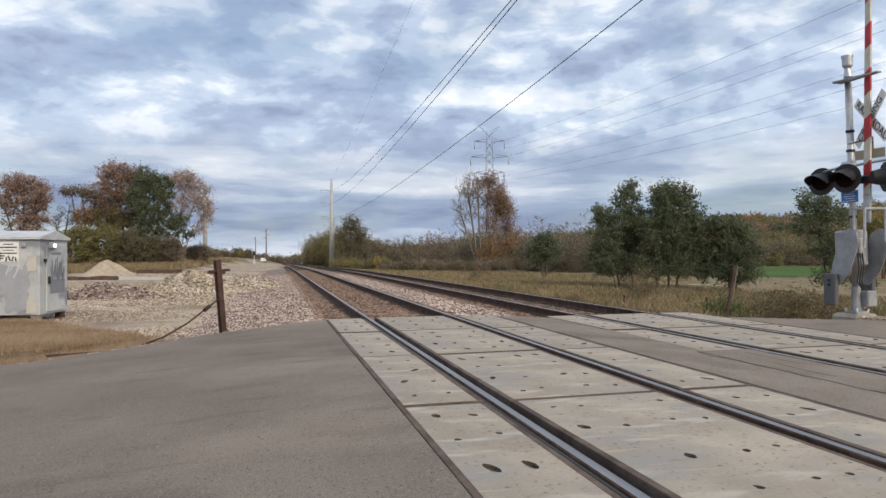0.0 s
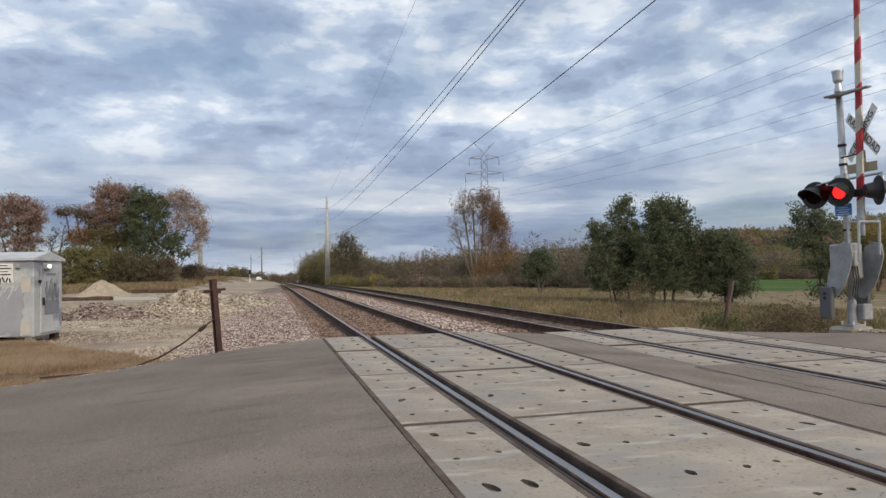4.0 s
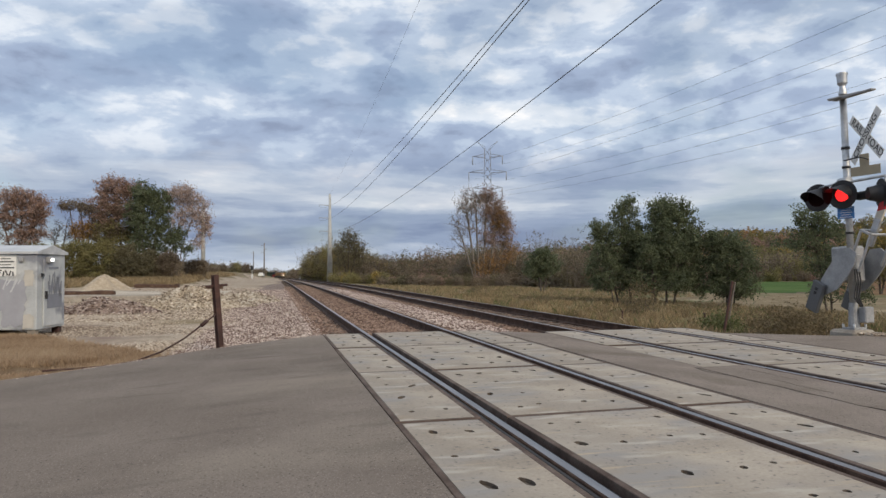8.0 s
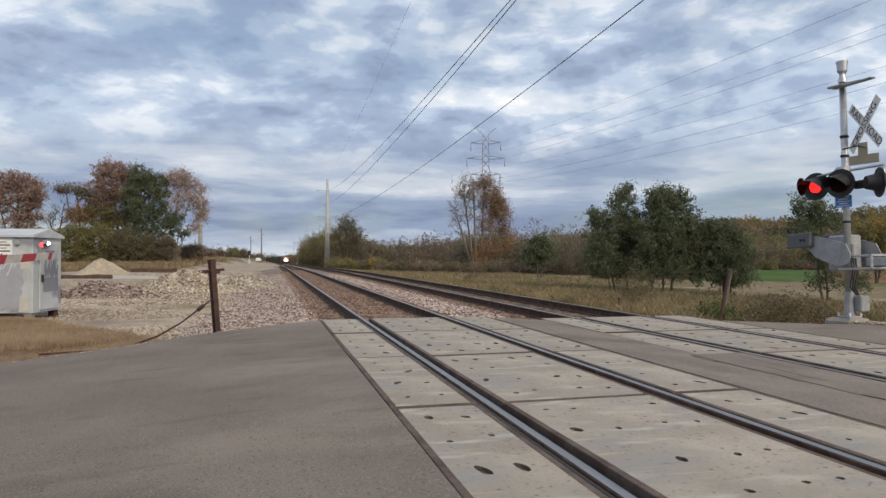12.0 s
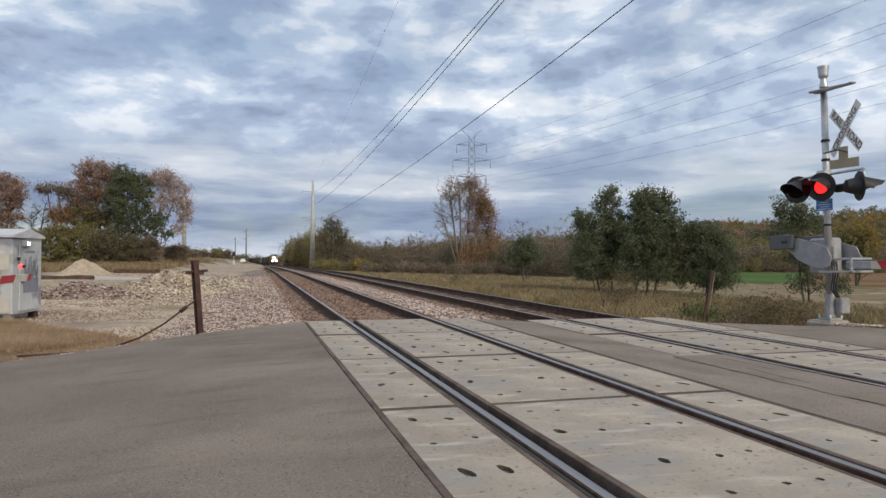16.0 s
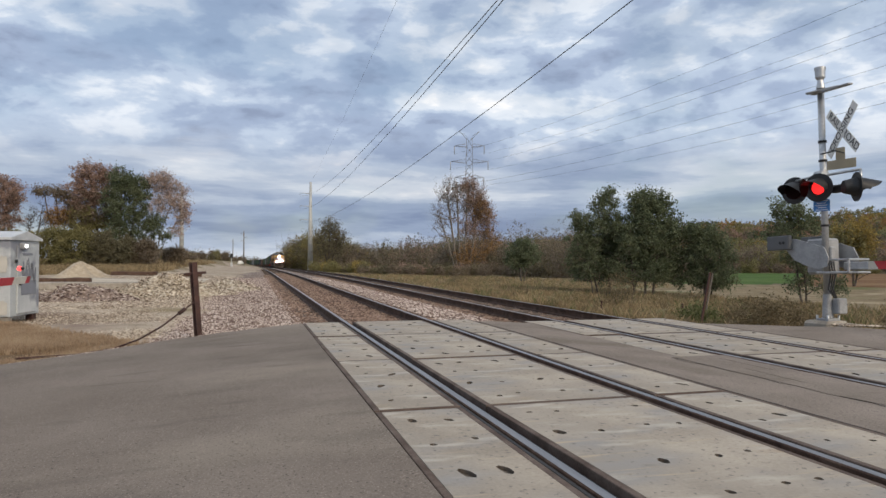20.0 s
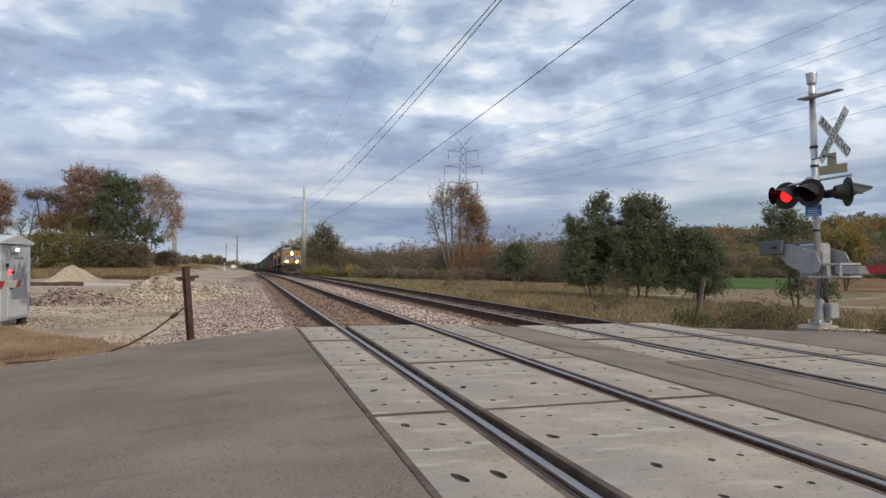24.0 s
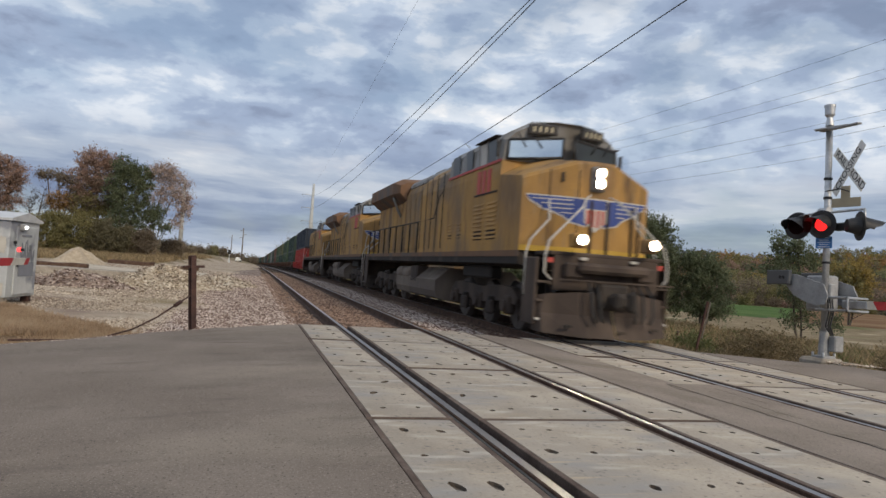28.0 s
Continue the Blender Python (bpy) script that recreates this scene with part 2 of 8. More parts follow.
def quick_mesh(name, verts, faces, mats, smooth=False):
    """From numpy arrays: verts (n, 3), faces (m, 3 or 4)."""
    me = bpy.data.meshes.new(name)
    n = faces.shape[1]
    me.vertices.add(len(verts))
    me.vertices.foreach_set("co", np.ascontiguousarray(verts, np.float32).ravel())
    me.loops.add(faces.size)
    me.loops.foreach_set("vertex_index", np.ascontiguousarray(faces, np.int32).ravel())
    me.polygons.add(len(faces))
    me.polygons.foreach_set("loop_start", np.arange(0, faces.size, n, dtype=np.int32))
    me.polygons.foreach_set("use_smooth", np.full(len(faces), smooth, bool))
    for m in mats if isinstance(mats, (list, tuple)) else [mats]:
        me.materials.append(m)
    me.update(calc_edges=True)
    return me


rng = np.random.default_rng(7)
BM = bmesh.new


# ---- the lie of the land ----
def soft(u, w=12.0):
    return w * np.logaddexp(0, np.asarray(u, float) / w)


def step(u, a, b):
    k = np.clip((np.asarray(u, float) - a) / (b - a), 0, 1)
    return k * k * (3 - 2 * k)


def bend(y):
    """How far the line has swung to the right at y; past 385 m it turns left."""
    far = np.maximum(0, np.asarray(y, float) - 385)
    return 0.0098 * soft(np.asarray(y, float) - 38) - 0.00031 * far * far


def grade(y):
    """The line's height: it falls away behind the crossing."""
    return -0.0097 * soft(np.asarray(y, float) - 50)


RAIL_1, RAIL_2, GAUGE, DROP_2 = 1.592, 5.585, 1.507, -0.055
CENTRE_1, CENTRE_2 = RAIL_1 + GAUGE / 2, RAIL_2 + GAUGE / 2


def on_line(centre, y, drop=0.0):
    """A pose on a track's centre line, y metres along, with its x axis across and its y axis along the track."""
    slope = float(bend(y + 1) - bend(y - 1)) / 2
    fall = float(grade(y + 1) - grade(y - 1)) / 2
    return pose(centre + float(bend(y)), y, float(grade(y)) + drop) @ pose(0, 0, 0, math.degrees(math.atan(fall)), 0, -math.degrees(math.atan(slope)))


def lumps(x, y, size, seed=0.0):
    return np.array([noise.noise(Vector((a / size, b / size, seed))) for a, b in zip(np.ravel(x), np.ravel(y))]).reshape(np.shape(x))


def road_edge(x):
    """The far edge of the asphalt, y for each x."""
    return np.interp(x, [-60, -12, -6, -3.25, -2.1, -1.3, -0.4, 0.93, 4.0, 7.6, 9.0, 10.6, 14, 30, 60], [6.0, 8.0, 8.9, 9.6, 10.25, 10.95, 11.5, 11.95, 11.6, 10.9, 9.9, 8.9, 7.8, 7.0, 6.5])


def road_top(x):
    x = np.asarray(x, float)
    return -np.minimum(0.45, 0.06 * np.maximum(0, 0.9 - x)) + DROP_2 * step(x, 3.9, 5.0) - np.minimum(1.1, 0.05 * np.maximum(0, x - 10))


def ground(x, y):
    """Height of the bare ground under everything."""
    x, y = np.asarray(x, float), np.asarray(y, float)
    u = x - bend(np.clip(y, 0, 1200))
    fall = grade(np.minimum(y, 1200))
    bed = -0.30 + 0 * x
    left = -0.24 + 0.35 * step(y, 60, 140) - 0.15 * step(-u, 8, 40) + 0.9 * step(-u, 30, 60) * step(y, 60, 130)
    right = -0.35 - 0.75 * step(u, 8.6, 12.5) - 0.55 * step(u, 13, 40)
    z = np.where(u < 0.2, left, bed)
    mixl = step(-u, -0.8, 0.6)
    z = bed * (1 - mixl) + left * mixl
    mixr = step(u, 7.9, 8.8)
    z = z * (1 - mixr) + right * mixr
    follow = 1 - 0.95 * step(-u, 3, 14)
    z = z + fall * follow
    near = (y < road_edge(x) + 1.2) & (y > -9)
    under = np.minimum(z, road_top(x) - 0.10)
    z = np.where(near, under, z)
    return z


def spot(x, y):
    return float(ground(np.array([x]), np.array([y]))[0])


# ---- ground, road, tracks ----
def grown(material_, layers):
    """Mix further colours into a material by noise masks: rows of (colour, scale, from, to, and a stretch if any)."""
    tree = material_.node_tree
    link, node = tree.links.new, tree.nodes.new
    shader = tree.nodes["Principled BSDF"]
    last = shader.inputs["Base Color"].links[0].from_socket
    where = node("ShaderNodeTexCoord")
    for i, (c, scale, a, b, *pull) in enumerate(layers):
        n = node("ShaderNodeTexNoise")
        n.noise_dimensions = "4D"
        n.inputs["W"].default_value = 3.7 * i + 1
        n.inputs["Scale"].default_value, n.inputs["Detail"].default_value = scale, 7
        turn = node("ShaderNodeMapping")
        turn.inputs["Scale"].default_value = pull[0] if pull else (1, 1, 1)
        link(where.outputs["Object"], turn.inputs[0])
        link(turn.outputs[0], n.inputs["Vector"])
        r = node("ShaderNodeMapRange")
        r.inputs["From Min"].default_value, r.inputs["From Max"].default_value = a, b
        link(n.outputs["Fac"], r.inputs["Value"])
        mix = node("ShaderNodeMix")
        mix.data_type = "RGBA"
        mix.inputs["B"].default_value = (*c, 1)
        link(r.outputs[0], mix.inputs["Factor"])
        link(last, mix.inputs["A"])
        last = mix.outputs["Result"]
    link(last, shader.inputs["Base Color"])
    return material_


M["dry_ground"] = grown(material("dry_grassland", ((0.125, 0.096, 0.055), (0.205, 0.16, 0.096), (0.29, 0.235, 0.15)), 0.5, 0.97, bump=0.6, fine=14, detail=9, spec=0.1), [((0.12, 0.13, 0.055), 0.10, 0.56, 0.68), ((0.36, 0.30, 0.20), 0.25, 0.56, 0.68)])
M["limestone"] = grown(material("crushed_limestone", ((0.26, 0.205, 0.15), (0.38, 0.315, 0.24), (0.50, 0.43, 0.34)), 2.2, 0.97, bump=0.9, fine=22, detail=10, spec=0.1), [((0.24, 0.18, 0.14), 0.35, 0.52, 0.66), ((0.22, 0.17, 0.09), 0.22, 0.58, 0.7)])
grown(M["asphalt"], [((0.125, 0.107, 0.09), 0.9, 0.53, 0.72, (0.6, 1.3, 1)), ((0.27, 0.232, 0.19), 0.7, 0.52, 0.72, (0.55, 1.1, 1)), ((0.315, 0.272, 0.225), 75, 0.56, 0.70), ((0.075, 0.065, 0.056), 60, 0.57, 0.70), ((0.36, 0.315, 0.265), 130, 0.60, 0.70), ((0.135, 0.115, 0.098), 2.2, 0.60, 0.76, (0.5, 1.7, 1))])
M["dusty_asphalt"] = grown(material("dusty_asphalt", ((0.18, 0.15, 0.126), (0.225, 0.19, 0.16), (0.275, 0.234, 0.2)), 0.8, 0.97, bump=0.2, fine=80, detail=10, spec=0.05), [((0.17, 0.142, 0.115), 0.9, 0.52, 0.68), ((0.34, 0.29, 0.245), 75, 0.56, 0.70), ((0.10, 0.085, 0.07), 60, 0.56, 0.68)])
grown(M["concrete"], [((0.30, 0.268, 0.228), 0.7, 0.44, 0.64), ((0.29, 0.275, 0.255), 1.9, 0.52, 0.70, (0.7, 1.2, 1)), ((0.35, 0.27, 0.18), 1.8, 0.58, 0.74), ((0.17, 0.155, 0.14), 26, 0.60, 0.70), ((0.50, 0.455, 0.385), 4, 0.55, 0.74, (0.5, 1.5, 1)), ((0.44, 0.36, 0.26), 9, 0.60, 0.74, (0.25, 2.5, 1)), ((0.21, 0.195, 0.175), 3.2, 0.66, 0.78)])
M["verge_soil"] = grown(material("verge_soil", ((0.10, 0.066, 0.04), (0.165, 0.115, 0.07), (0.24, 0.18, 0.12)), 2.5, 0.97, bump=0.8, fine=30, detail=9, spec=0.1), [((0.30, 0.245, 0.18), 0.9, 0.55, 0.66)])
grown(M["ballast"], [((0.42, 0.355, 0.305), 13, 0.54, 0.62), ((0.075, 0.05, 0.04), 15, 0.55, 0.63)])
M["meadow"] = material("green_field", ((0.05, 0.09, 0.024), (0.075, 0.125, 0.036), (0.115, 0.15, 0.055)), 0.08, 0.97, bump=0.5, fine=8, detail=8, spec=0.05)
M["bare_field"] = material("stubble_field", ((0.12, 0.066, 0.035), (0.17, 0.10, 0.055), (0.235, 0.16, 0.09)), 0.1, 0.97, bump=0.5, fine=8, detail=8, spec=0.05)


def build_ground():
    rings = np.concatenate([np.arange(0, 60, 1.0), 60 * 1.06 ** np.arange(0, 74)])
    angles = np.linspace(0, 2 * np.pi, 220, endpoint=False)
    r, a = np.meshgrid(rings, angles, indexing="ij")
    x, y = 5 + r * np.sin(a), 8 + r * np.cos(a)
    z = ground(x, y) + 0.05 * lumps(x, y, 2.3) * np.minimum(1, r / 12) * ((x < -0.4) | (x > 9)) + 0.8 * lumps(x, y, 120.0, 5) * step(r, 150, 500)
    verts = np.stack([x, y, z], -1).reshape(-1, 3)
    n, k = len(rings), len(angles)
    i, j = np.meshgrid(np.arange(n - 1), np.arange(k), indexing="ij")
    faces = np.stack([i * k + j, i * k + (j + 1) % k, (i + 1) * k + (j + 1) % k, (i + 1) * k + j], -1).reshape(-1, 4)[:, ::-1]
    me = quick_mesh("ground", verts, faces, [M["dry_ground"], M["limestone"], M["meadow"], M["bare_field"], M["verge_soil"]], True)
    mid = verts[faces].mean(1)
    u = mid[:, 0] - bend(np.clip(mid[:, 1], 0, 1200))
    kind = np.zeros(len(faces), np.int32)
    kind[(u > -16) & (u < 8.7) & (mid[:, 1] < 300)] = 1
    kind[(u < -0.2) & (mid[:, 1] < 70) & (u > -34)] = 1
    kind[(u < -2.2) & (mid[:, 1] < np.minimum(17.6, 12.0 + 1.4 * (-2.2 - u)))] = 4
    kind[(u < -9) & (mid[:, 1] > 62)] = 0
    kind[(u > 8) & (u < 11.5) & (mid[:, 1] > 26) & (mid[:, 1] < 260)] = 1
    bearing = np.degrees(np.arctan2(mid[:, 0], mid[:, 1]))
    far = np.hypot(mid[:, 0], mid[:, 1])
    kind[(bearing > 34.5) & (bearing < 43.5) & (far > 92) & (far < 215)] = 2
    kind[(bearing > 43.5) & (bearing < 62) & (far > 84) & (far < 215)] = 3
    me.polygons.foreach_set("material_index", kind)
    tagged(new("ground", me), "dry autumn grassland with pale crushed stone beside the tracks", "ground", kind="structure")


def sheet(name, xs, near, far, top, mats, label, category, lift=0.0, rows=10, thick=0.12):
    """A slab over the strip between two edges, functions of x, following a height function."""
    v = []
    for x in xs:
        for k in range(rows + 1):
            y = near(x) + (far(x) - near(x)) * k / rows
            v.append((x, y, float(top(x)) + lift))
    v = np.array(v)
    n, k = len(xs), rows + 1
    i, j = np.meshgrid(np.arange(n - 1), np.arange(rows), indexing="ij")
    f = np.stack([i * k + j, (i + 1) * k + j, (i + 1) * k + j + 1, i * k + j + 1], -1).reshape(-1, 4)
    me = quick_mesh(name, v, f, mats)
    bm = BM()
    bm.from_mesh(me)
    rim = [e for e in bm.edges if e.is_boundary]
    low = bmesh.ops.extrude_edge_only(bm, edges=rim)
    for g in low["geom"]:
        if isinstance(g, bmesh.types.BMVert):
            g.co.z -= thick
    bm.to_mesh(me)
    bm.free()
    return tagged(new(name, me), label, category, kind="structure")


FIELD = 0.68           # width of the outer panels
P1_LEFT, P1_RIGHT = RAIL_1 - 0.075 - FIELD + 0.05, RAIL_1 + GAUGE + 0.075 + FIELD
P2_LEFT, P2_RIGHT = RAIL_2 - 0.075 - FIELD + 0.1, RAIL_2 + GAUGE + 0.075 + FIELD


def ragged(x):
    return float(road_edge(x)) + 0.10 * noise.noise(Vector((x * 1.7, 0, 3))) + 0.05 * noise.noise(Vector((x * 6, 0, 8)))


def build_road():
    back = lambda x: -7.0
    sheet("road", np.concatenate([np.arange(-60, -10, 2.0), np.arange(-10, P1_LEFT - 0.2, 0.25), [P1_LEFT - 0.035]]), back, ragged, road_top, M["asphalt"], "worn grey asphalt road sloping up to the crossing", "road", rows=24)
    sheet("road_between_tracks", np.linspace(P1_RIGHT + 0.012, P2_LEFT - 0.012, 6), back, lambda x: 11.5 + 0.1 * noise.noise(Vector((x * 3, 1, 1))), road_top, M["dusty_asphalt"], "narrow strip of grey asphalt between the two tracks", "road", rows=24)
    sheet("road_beyond", np.concatenate([np.arange(P2_RIGHT + 0.012, 12, 0.25), np.arange(12, 60, 2.0)]), back, ragged, road_top, M["dusty_asphalt"], "grey asphalt road leaving the crossing", "road", rows=24)


RAIL_SHAPE = [(-0.075, -0.172), (0.075, -0.172), (0.075, -0.158), (0.012, -0.135), (0.010, -0.05), (0.036, -0.036), (0.036, -0.008), (0.028, 0.0), (-0.028, 0.0), (-0.036, -0.008), (-0.036, -0.036), (-0.010, -0.05), (-0.012, -0.135), (-0.075, -0.158)]


def build_rail(track, x, y0, y1, drop):
    ys = np.concatenate([np.arange(y0, 60, 3.0), np.arange(60, y1, 10.0)])
    k = len(RAIL_SHAPE)
    v = np.array([on_line(x, float(y), drop) @ Vector((a, 0, b)) for y in ys for a, b in RAIL_SHAPE])
    i, j = np.meshgrid(np.arange(len(ys) - 1), np.arange(k), indexing="ij")
    f = np.stack([i * k + j, i * k + (j + 1) % k, (i + 1) * k + (j + 1) % k, (i + 1) * k + j], -1).reshape(-1, 4)[:, ::-1]
    me = quick_mesh("rail", v, f, [M["rail_side"], M["rail_top"]])
    me.polygons.foreach_set("material_index", np.isin(np.tile(np.arange(k), len(ys) - 1), (7,)).astype(np.int32))
    ob = new("rail", me)
    ob.parent = track
    tagged(ob, "brown rusty rail with a polished running face")


def build_track(centre, first, drop, label):
    track = thing("railway_track", pose(0, 0, 0), label, "track", kind="structure")
    for x in (centre - GAUGE / 2, centre + GAUGE / 2):
        build_rail(track, x, -40, 1200, drop)
    bm = BM()
    box(bm, (2.6, 0.23, 0.18), (0, 0, -0.262), 0.015)
    me = finish(bm, "tie", M["tie"])
    bm = BM()
    box(bm, (0.19, 0.36, 0.018), (0, 0, -0.180), 0.004)
    plate = finish(bm, "tie_plate", M["rail_side"])
    verts, faces = [], []
    block = np.array([(sx * 1.3, sy * 0.115, z) for z in (-0.35, -0.172) for sx, sy in ((-1, -1), (1, -1), (1, 1), (-1, 1))])
    quad = np.array([(4, 5, 6, 7), (0, 1, 5, 4), (1, 2, 6, 5), (2, 3, 7, 6), (3, 0, 4, 7)])
    for i in range(1000):
        y = first + 0.52 * i
        if y > 420:
            break
        turn = pose(random.uniform(-0.05, 0.05), 0, random.uniform(-0.012, 0.004), 0, 0, random.uniform(-0.8, 0.8))
        if i < 90:
            tie = shared("tie", me, track, on_line(centre, y, drop) @ turn)
            for s in (-1, 1):
                if i < 45:
                    shared("tie_plate", plate, tie, pose(s * GAUGE / 2, 0, 0.006))
        else:
            m = on_line(centre, y, drop) @ turn
            faces.append(quad + 8 * len(verts))
            verts.append(np.array([m @ Vector(c) for c in block]))
    far = new("far_ties", quick_mesh("far_ties", np.concatenate(verts), np.concatenate(faces), M["tie"]))
    far.parent = track
    tagged(far, "weathered wooden ties, far along the line", kind="stuff")


BED = [(-2.6, -0.34), (-1.2, -0.24), (0.1, -0.20), (1.0, -0.195), (1.62, -0.20), (2.35, -0.20), (3.1, -0.20), (3.8, -0.19), (4.3, -0.19), (4.9, -0.245), (5.6, -0.265), (6.34, -0.27), (7.1, -0.27), (7.8, -0.26), (8.4, -0.31), (9.5, -0.8), (10.4, -1.25)]


def bed_top(x, y):
    """Height of the ballast at a place beside the tracks."""
    return np.interp(x - bend(y), [p[0] for p in BED], [p[1] for p in BED]) + grade(y) + 0.012


def build_ballast():
    """The bed of both tracks, from the crossing outwards in both directions."""
    shape = BED
    for name, ys in (("ballast", np.concatenate([np.arange(10.6, 60, 0.7), np.arange(60, 1200, 10.0)])), ("ballast_behind", np.arange(-45, -6.5, 1.5))):
        x = np.array([s[0] for s in shape])[None, :] + bend(ys)[:, None]
        z = np.array([s[1] for s in shape])[None, :] + grade(ys)[:, None]
        y = ys[:, None] + 0 * x
        z = z + 0.035 * lumps(x, y, 0.6)
        v = np.stack([x, y, z], -1).reshape(-1, 3)
        k = len(shape)
        i, j = np.meshgrid(np.arange(len(ys) - 1), np.arange(k - 1), indexing="ij")
        f = np.stack([i * k + j, i * k + j + 1, (i + 1) * k + j + 1, (i + 1) * k + j], -1).reshape(-1, 4)
        tagged(new(name, quick_mesh(name, v, f, M["ballast"], True)), "bed of pinkish grey crushed stone under the tracks", "ballast", kind="structure")


build_ground()
build_road()
build_ballast()
build_track(CENTRE_1, 12.2, 0.0, "near railway track with rusty rails on wooden ties")
build_track(CENTRE_2, 12.1, DROP_2, "far railway track with rusty rails on wooden ties")


# ---- the level crossing's concrete panels ----
def panel_mesh(width, length, columns, seed):
    """A slab with worn bolt recesses; columns: their places across."""
    pick = random.Random(seed)
    bm = BM()
    a, b = width / 2, length / 2

    def loop(points, z=0.0):
        vs = [bm.verts.new((x, y, z)) for x, y in points]
        return vs, [bm.edges.new((vs[i], vs[(i + 1) % len(vs)])) for i in range(len(vs))]

    outer, edges = loop([(-a, -b), (a, -b), (a, b), (-a, b)])
    holes = []
    for row in (-0.37, -0.14, 0.14, 0.37):
        for c in columns:
            if pick.random() < 0.12:
                continue
            big = pick.random() < 0.4
            x, y = c * width + pick.uniform(-0.03, 0.03), row * length + pick.uniform(-0.07, 0.07)
            rx, ry = (pick.uniform(0.028, 0.036), pick.uniform(0.05, 0.085)) if big else (pick.uniform(0.02, 0.028), pick.uniform(0.02, 0.04))
            turn = pick.uniform(0.9, 2.1)
            ring = []
            for k in range(9):
                w = 2 * math.pi * k / 9
                g = pick.uniform(0.8, 1.15)
                p, q = ry * g * math.cos(w), rx * g * math.sin(w)
                ring.append((x + p * math.cos(turn) - q * math.sin(turn), y + p * math.sin(turn) + q * math.cos(turn)))
            vs, es = loop(ring)
            holes.append(vs)
            edges += es
    bmesh.ops.triangle_fill(bm, use_beauty=True, edges=edges)
    for f in bm.faces:
        if f.normal.z < 0:
            f.normal_flip()
    for vs in holes:
        low = [bm.verts.new((v.co.x, v.co.y, -0.022)) for v in vs]
        n = len(vs)
        made = [bm.faces.new((vs[i], vs[(i + 1) % n], low[(i + 1) % n], low[i])) for i in range(n)] + [bm.faces.new(low)]
        for f in made:
            f.material_index = 1
    rim = [bm.verts.new((x * 1.0, y * 1.0, -0.2)) for x, y in ((-a, -b), (a, -b), (a, b), (-a, b))]
    for i in range(4):
        bm.faces.new((outer[i], outer[(i + 1) % 4], rim[(i + 1) % 4], rim[i]))
    bm.normal_update()
    return finish(bm, "crossing_panel", [M["concrete"], M["recess"]])


def build_crossing(rail, joints, drop, label, worn=-99):
    crossing = thing("level_crossing", pose(0, 0, drop), label, "level crossing", kind="structure")
    left, right = rail, rail + GAUGE
    cols = ((left - 0.73, left - 0.075, (-0.24, 0.22)), (left + 0.125, right - 0.125, (-0.37, -0.16, 0.18, 0.36)), (right + 0.075, right + 0.755, (-0.2, 0.24)))
    n = 0
    for y0, y1 in zip(joints, joints[1:]):
        for x0, x1, where in cols:
            n += 1
            w, l = x1 - x0, y1 - y0 - 0.022
            edge = 0.045
            panel = shared("crossing_panel", panel_mesh(w - 2 * edge, l - 2 * 0.03, where, n), crossing, pose((x0 + x1) / 2, (y0 + y1) / 2, random.uniform(-0.008, 0.004), random.uniform(-0.15, 0.15), random.uniform(-0.2, 0.2), 0))
            bm = BM()
            for s in (-1, 1):
                box(bm, (edge, l, 0.19), (s * (w - edge) / 2, 0, -0.095), 0.004)
                box(bm, (w - 2 * edge, 0.03, 0.19), (0, s * (l - 0.03) / 2, -0.0955), 0.003)
            part("steel_edge", bm, M["rust_edge"], panel, "worn brown steel edging")
            if x0 == cols[0][0] and y1 < worn:
                # broken asphalt laid over the outer panels
                bm = BM()
                pts = [(x, y + 0.03 * noise.noise(Vector((x * 3, y * 5, n)))) for x, y in [(-w / 2 - 0.1, -l / 2 - 0.011), (w / 2 - 0.06, -l / 2 - 0.011)] + [(w / 2 - 0.06 + 0.03 * noise.noise(Vector((1, q * 7, n))), -l / 2 + l * q) for q in np.linspace(0.1, 0.9, 9)] + [(w / 2 - 0.06, l / 2 + 0.011), (-w / 2 - 0.1, l / 2 + 0.011)] + [(-w / 2 - 0.08 + 0.05 * noise.noise(Vector((4, q * 6, n))), l / 2 - l * q) for q in np.linspace(0.1, 0.9, 9)]]
                prism(bm, [(x, y) for x, y in pts], 0.014, pose(0, 0, 0.0065, -90) @ Matrix.Diagonal((1, 1, -1, 1)))
                part("asphalt_overlay", bm, M["dusty_asphalt"], panel, "cracked grey asphalt over the outer panel")
                for c, (xa, wide) in enumerate(((-w / 2 - 0.1, 0.022), (-w / 2 + 0.14, 0.012), (0.05, 0.008))):
                    bm = BM()
                    line = [(xa + 0.13 * noise.noise(Vector((q * 4, c, n))) + 0.02 * noise.noise(Vector((q * 23, c, n))), -l / 2 + l * q) for q in np.linspace(0.0 if c == 0 else 0.1 + 0.3 * (c % 2), 1.0 if c == 0 else 0.45 + 0.3 * (c % 2), 15)]
                    prism(bm, [(x - wide * (0.4 + 0.6 * abs(noise.noise(Vector((y * 9, 1, n))))), y) for x, y in line] + [(x + wide * 0.5, y) for x, y in reversed(line)], 0.003, pose(0, 0, 0.0135, -90) @ Matrix.Diagonal((1, 1, -1, 1)))
                    part("crack", bm, M["recess"], panel)
    for x, w, z in ((left + 0.082, 0.084, -0.052), (right - 0.082, 0.084, -0.052), (left - 0.056, 0.036, -0.012), (right + 0.056, 0.036, -0.012)):
        bm = BM()
        box(bm, (w, joints[-1] - joints[0], 0.1), (x, (joints[0] + joints[-1]) / 2, z - 0.05), 0.008)
        part("flange_filler", bm, M["rubber"], crossing, "dark rubber filler beside the rail")


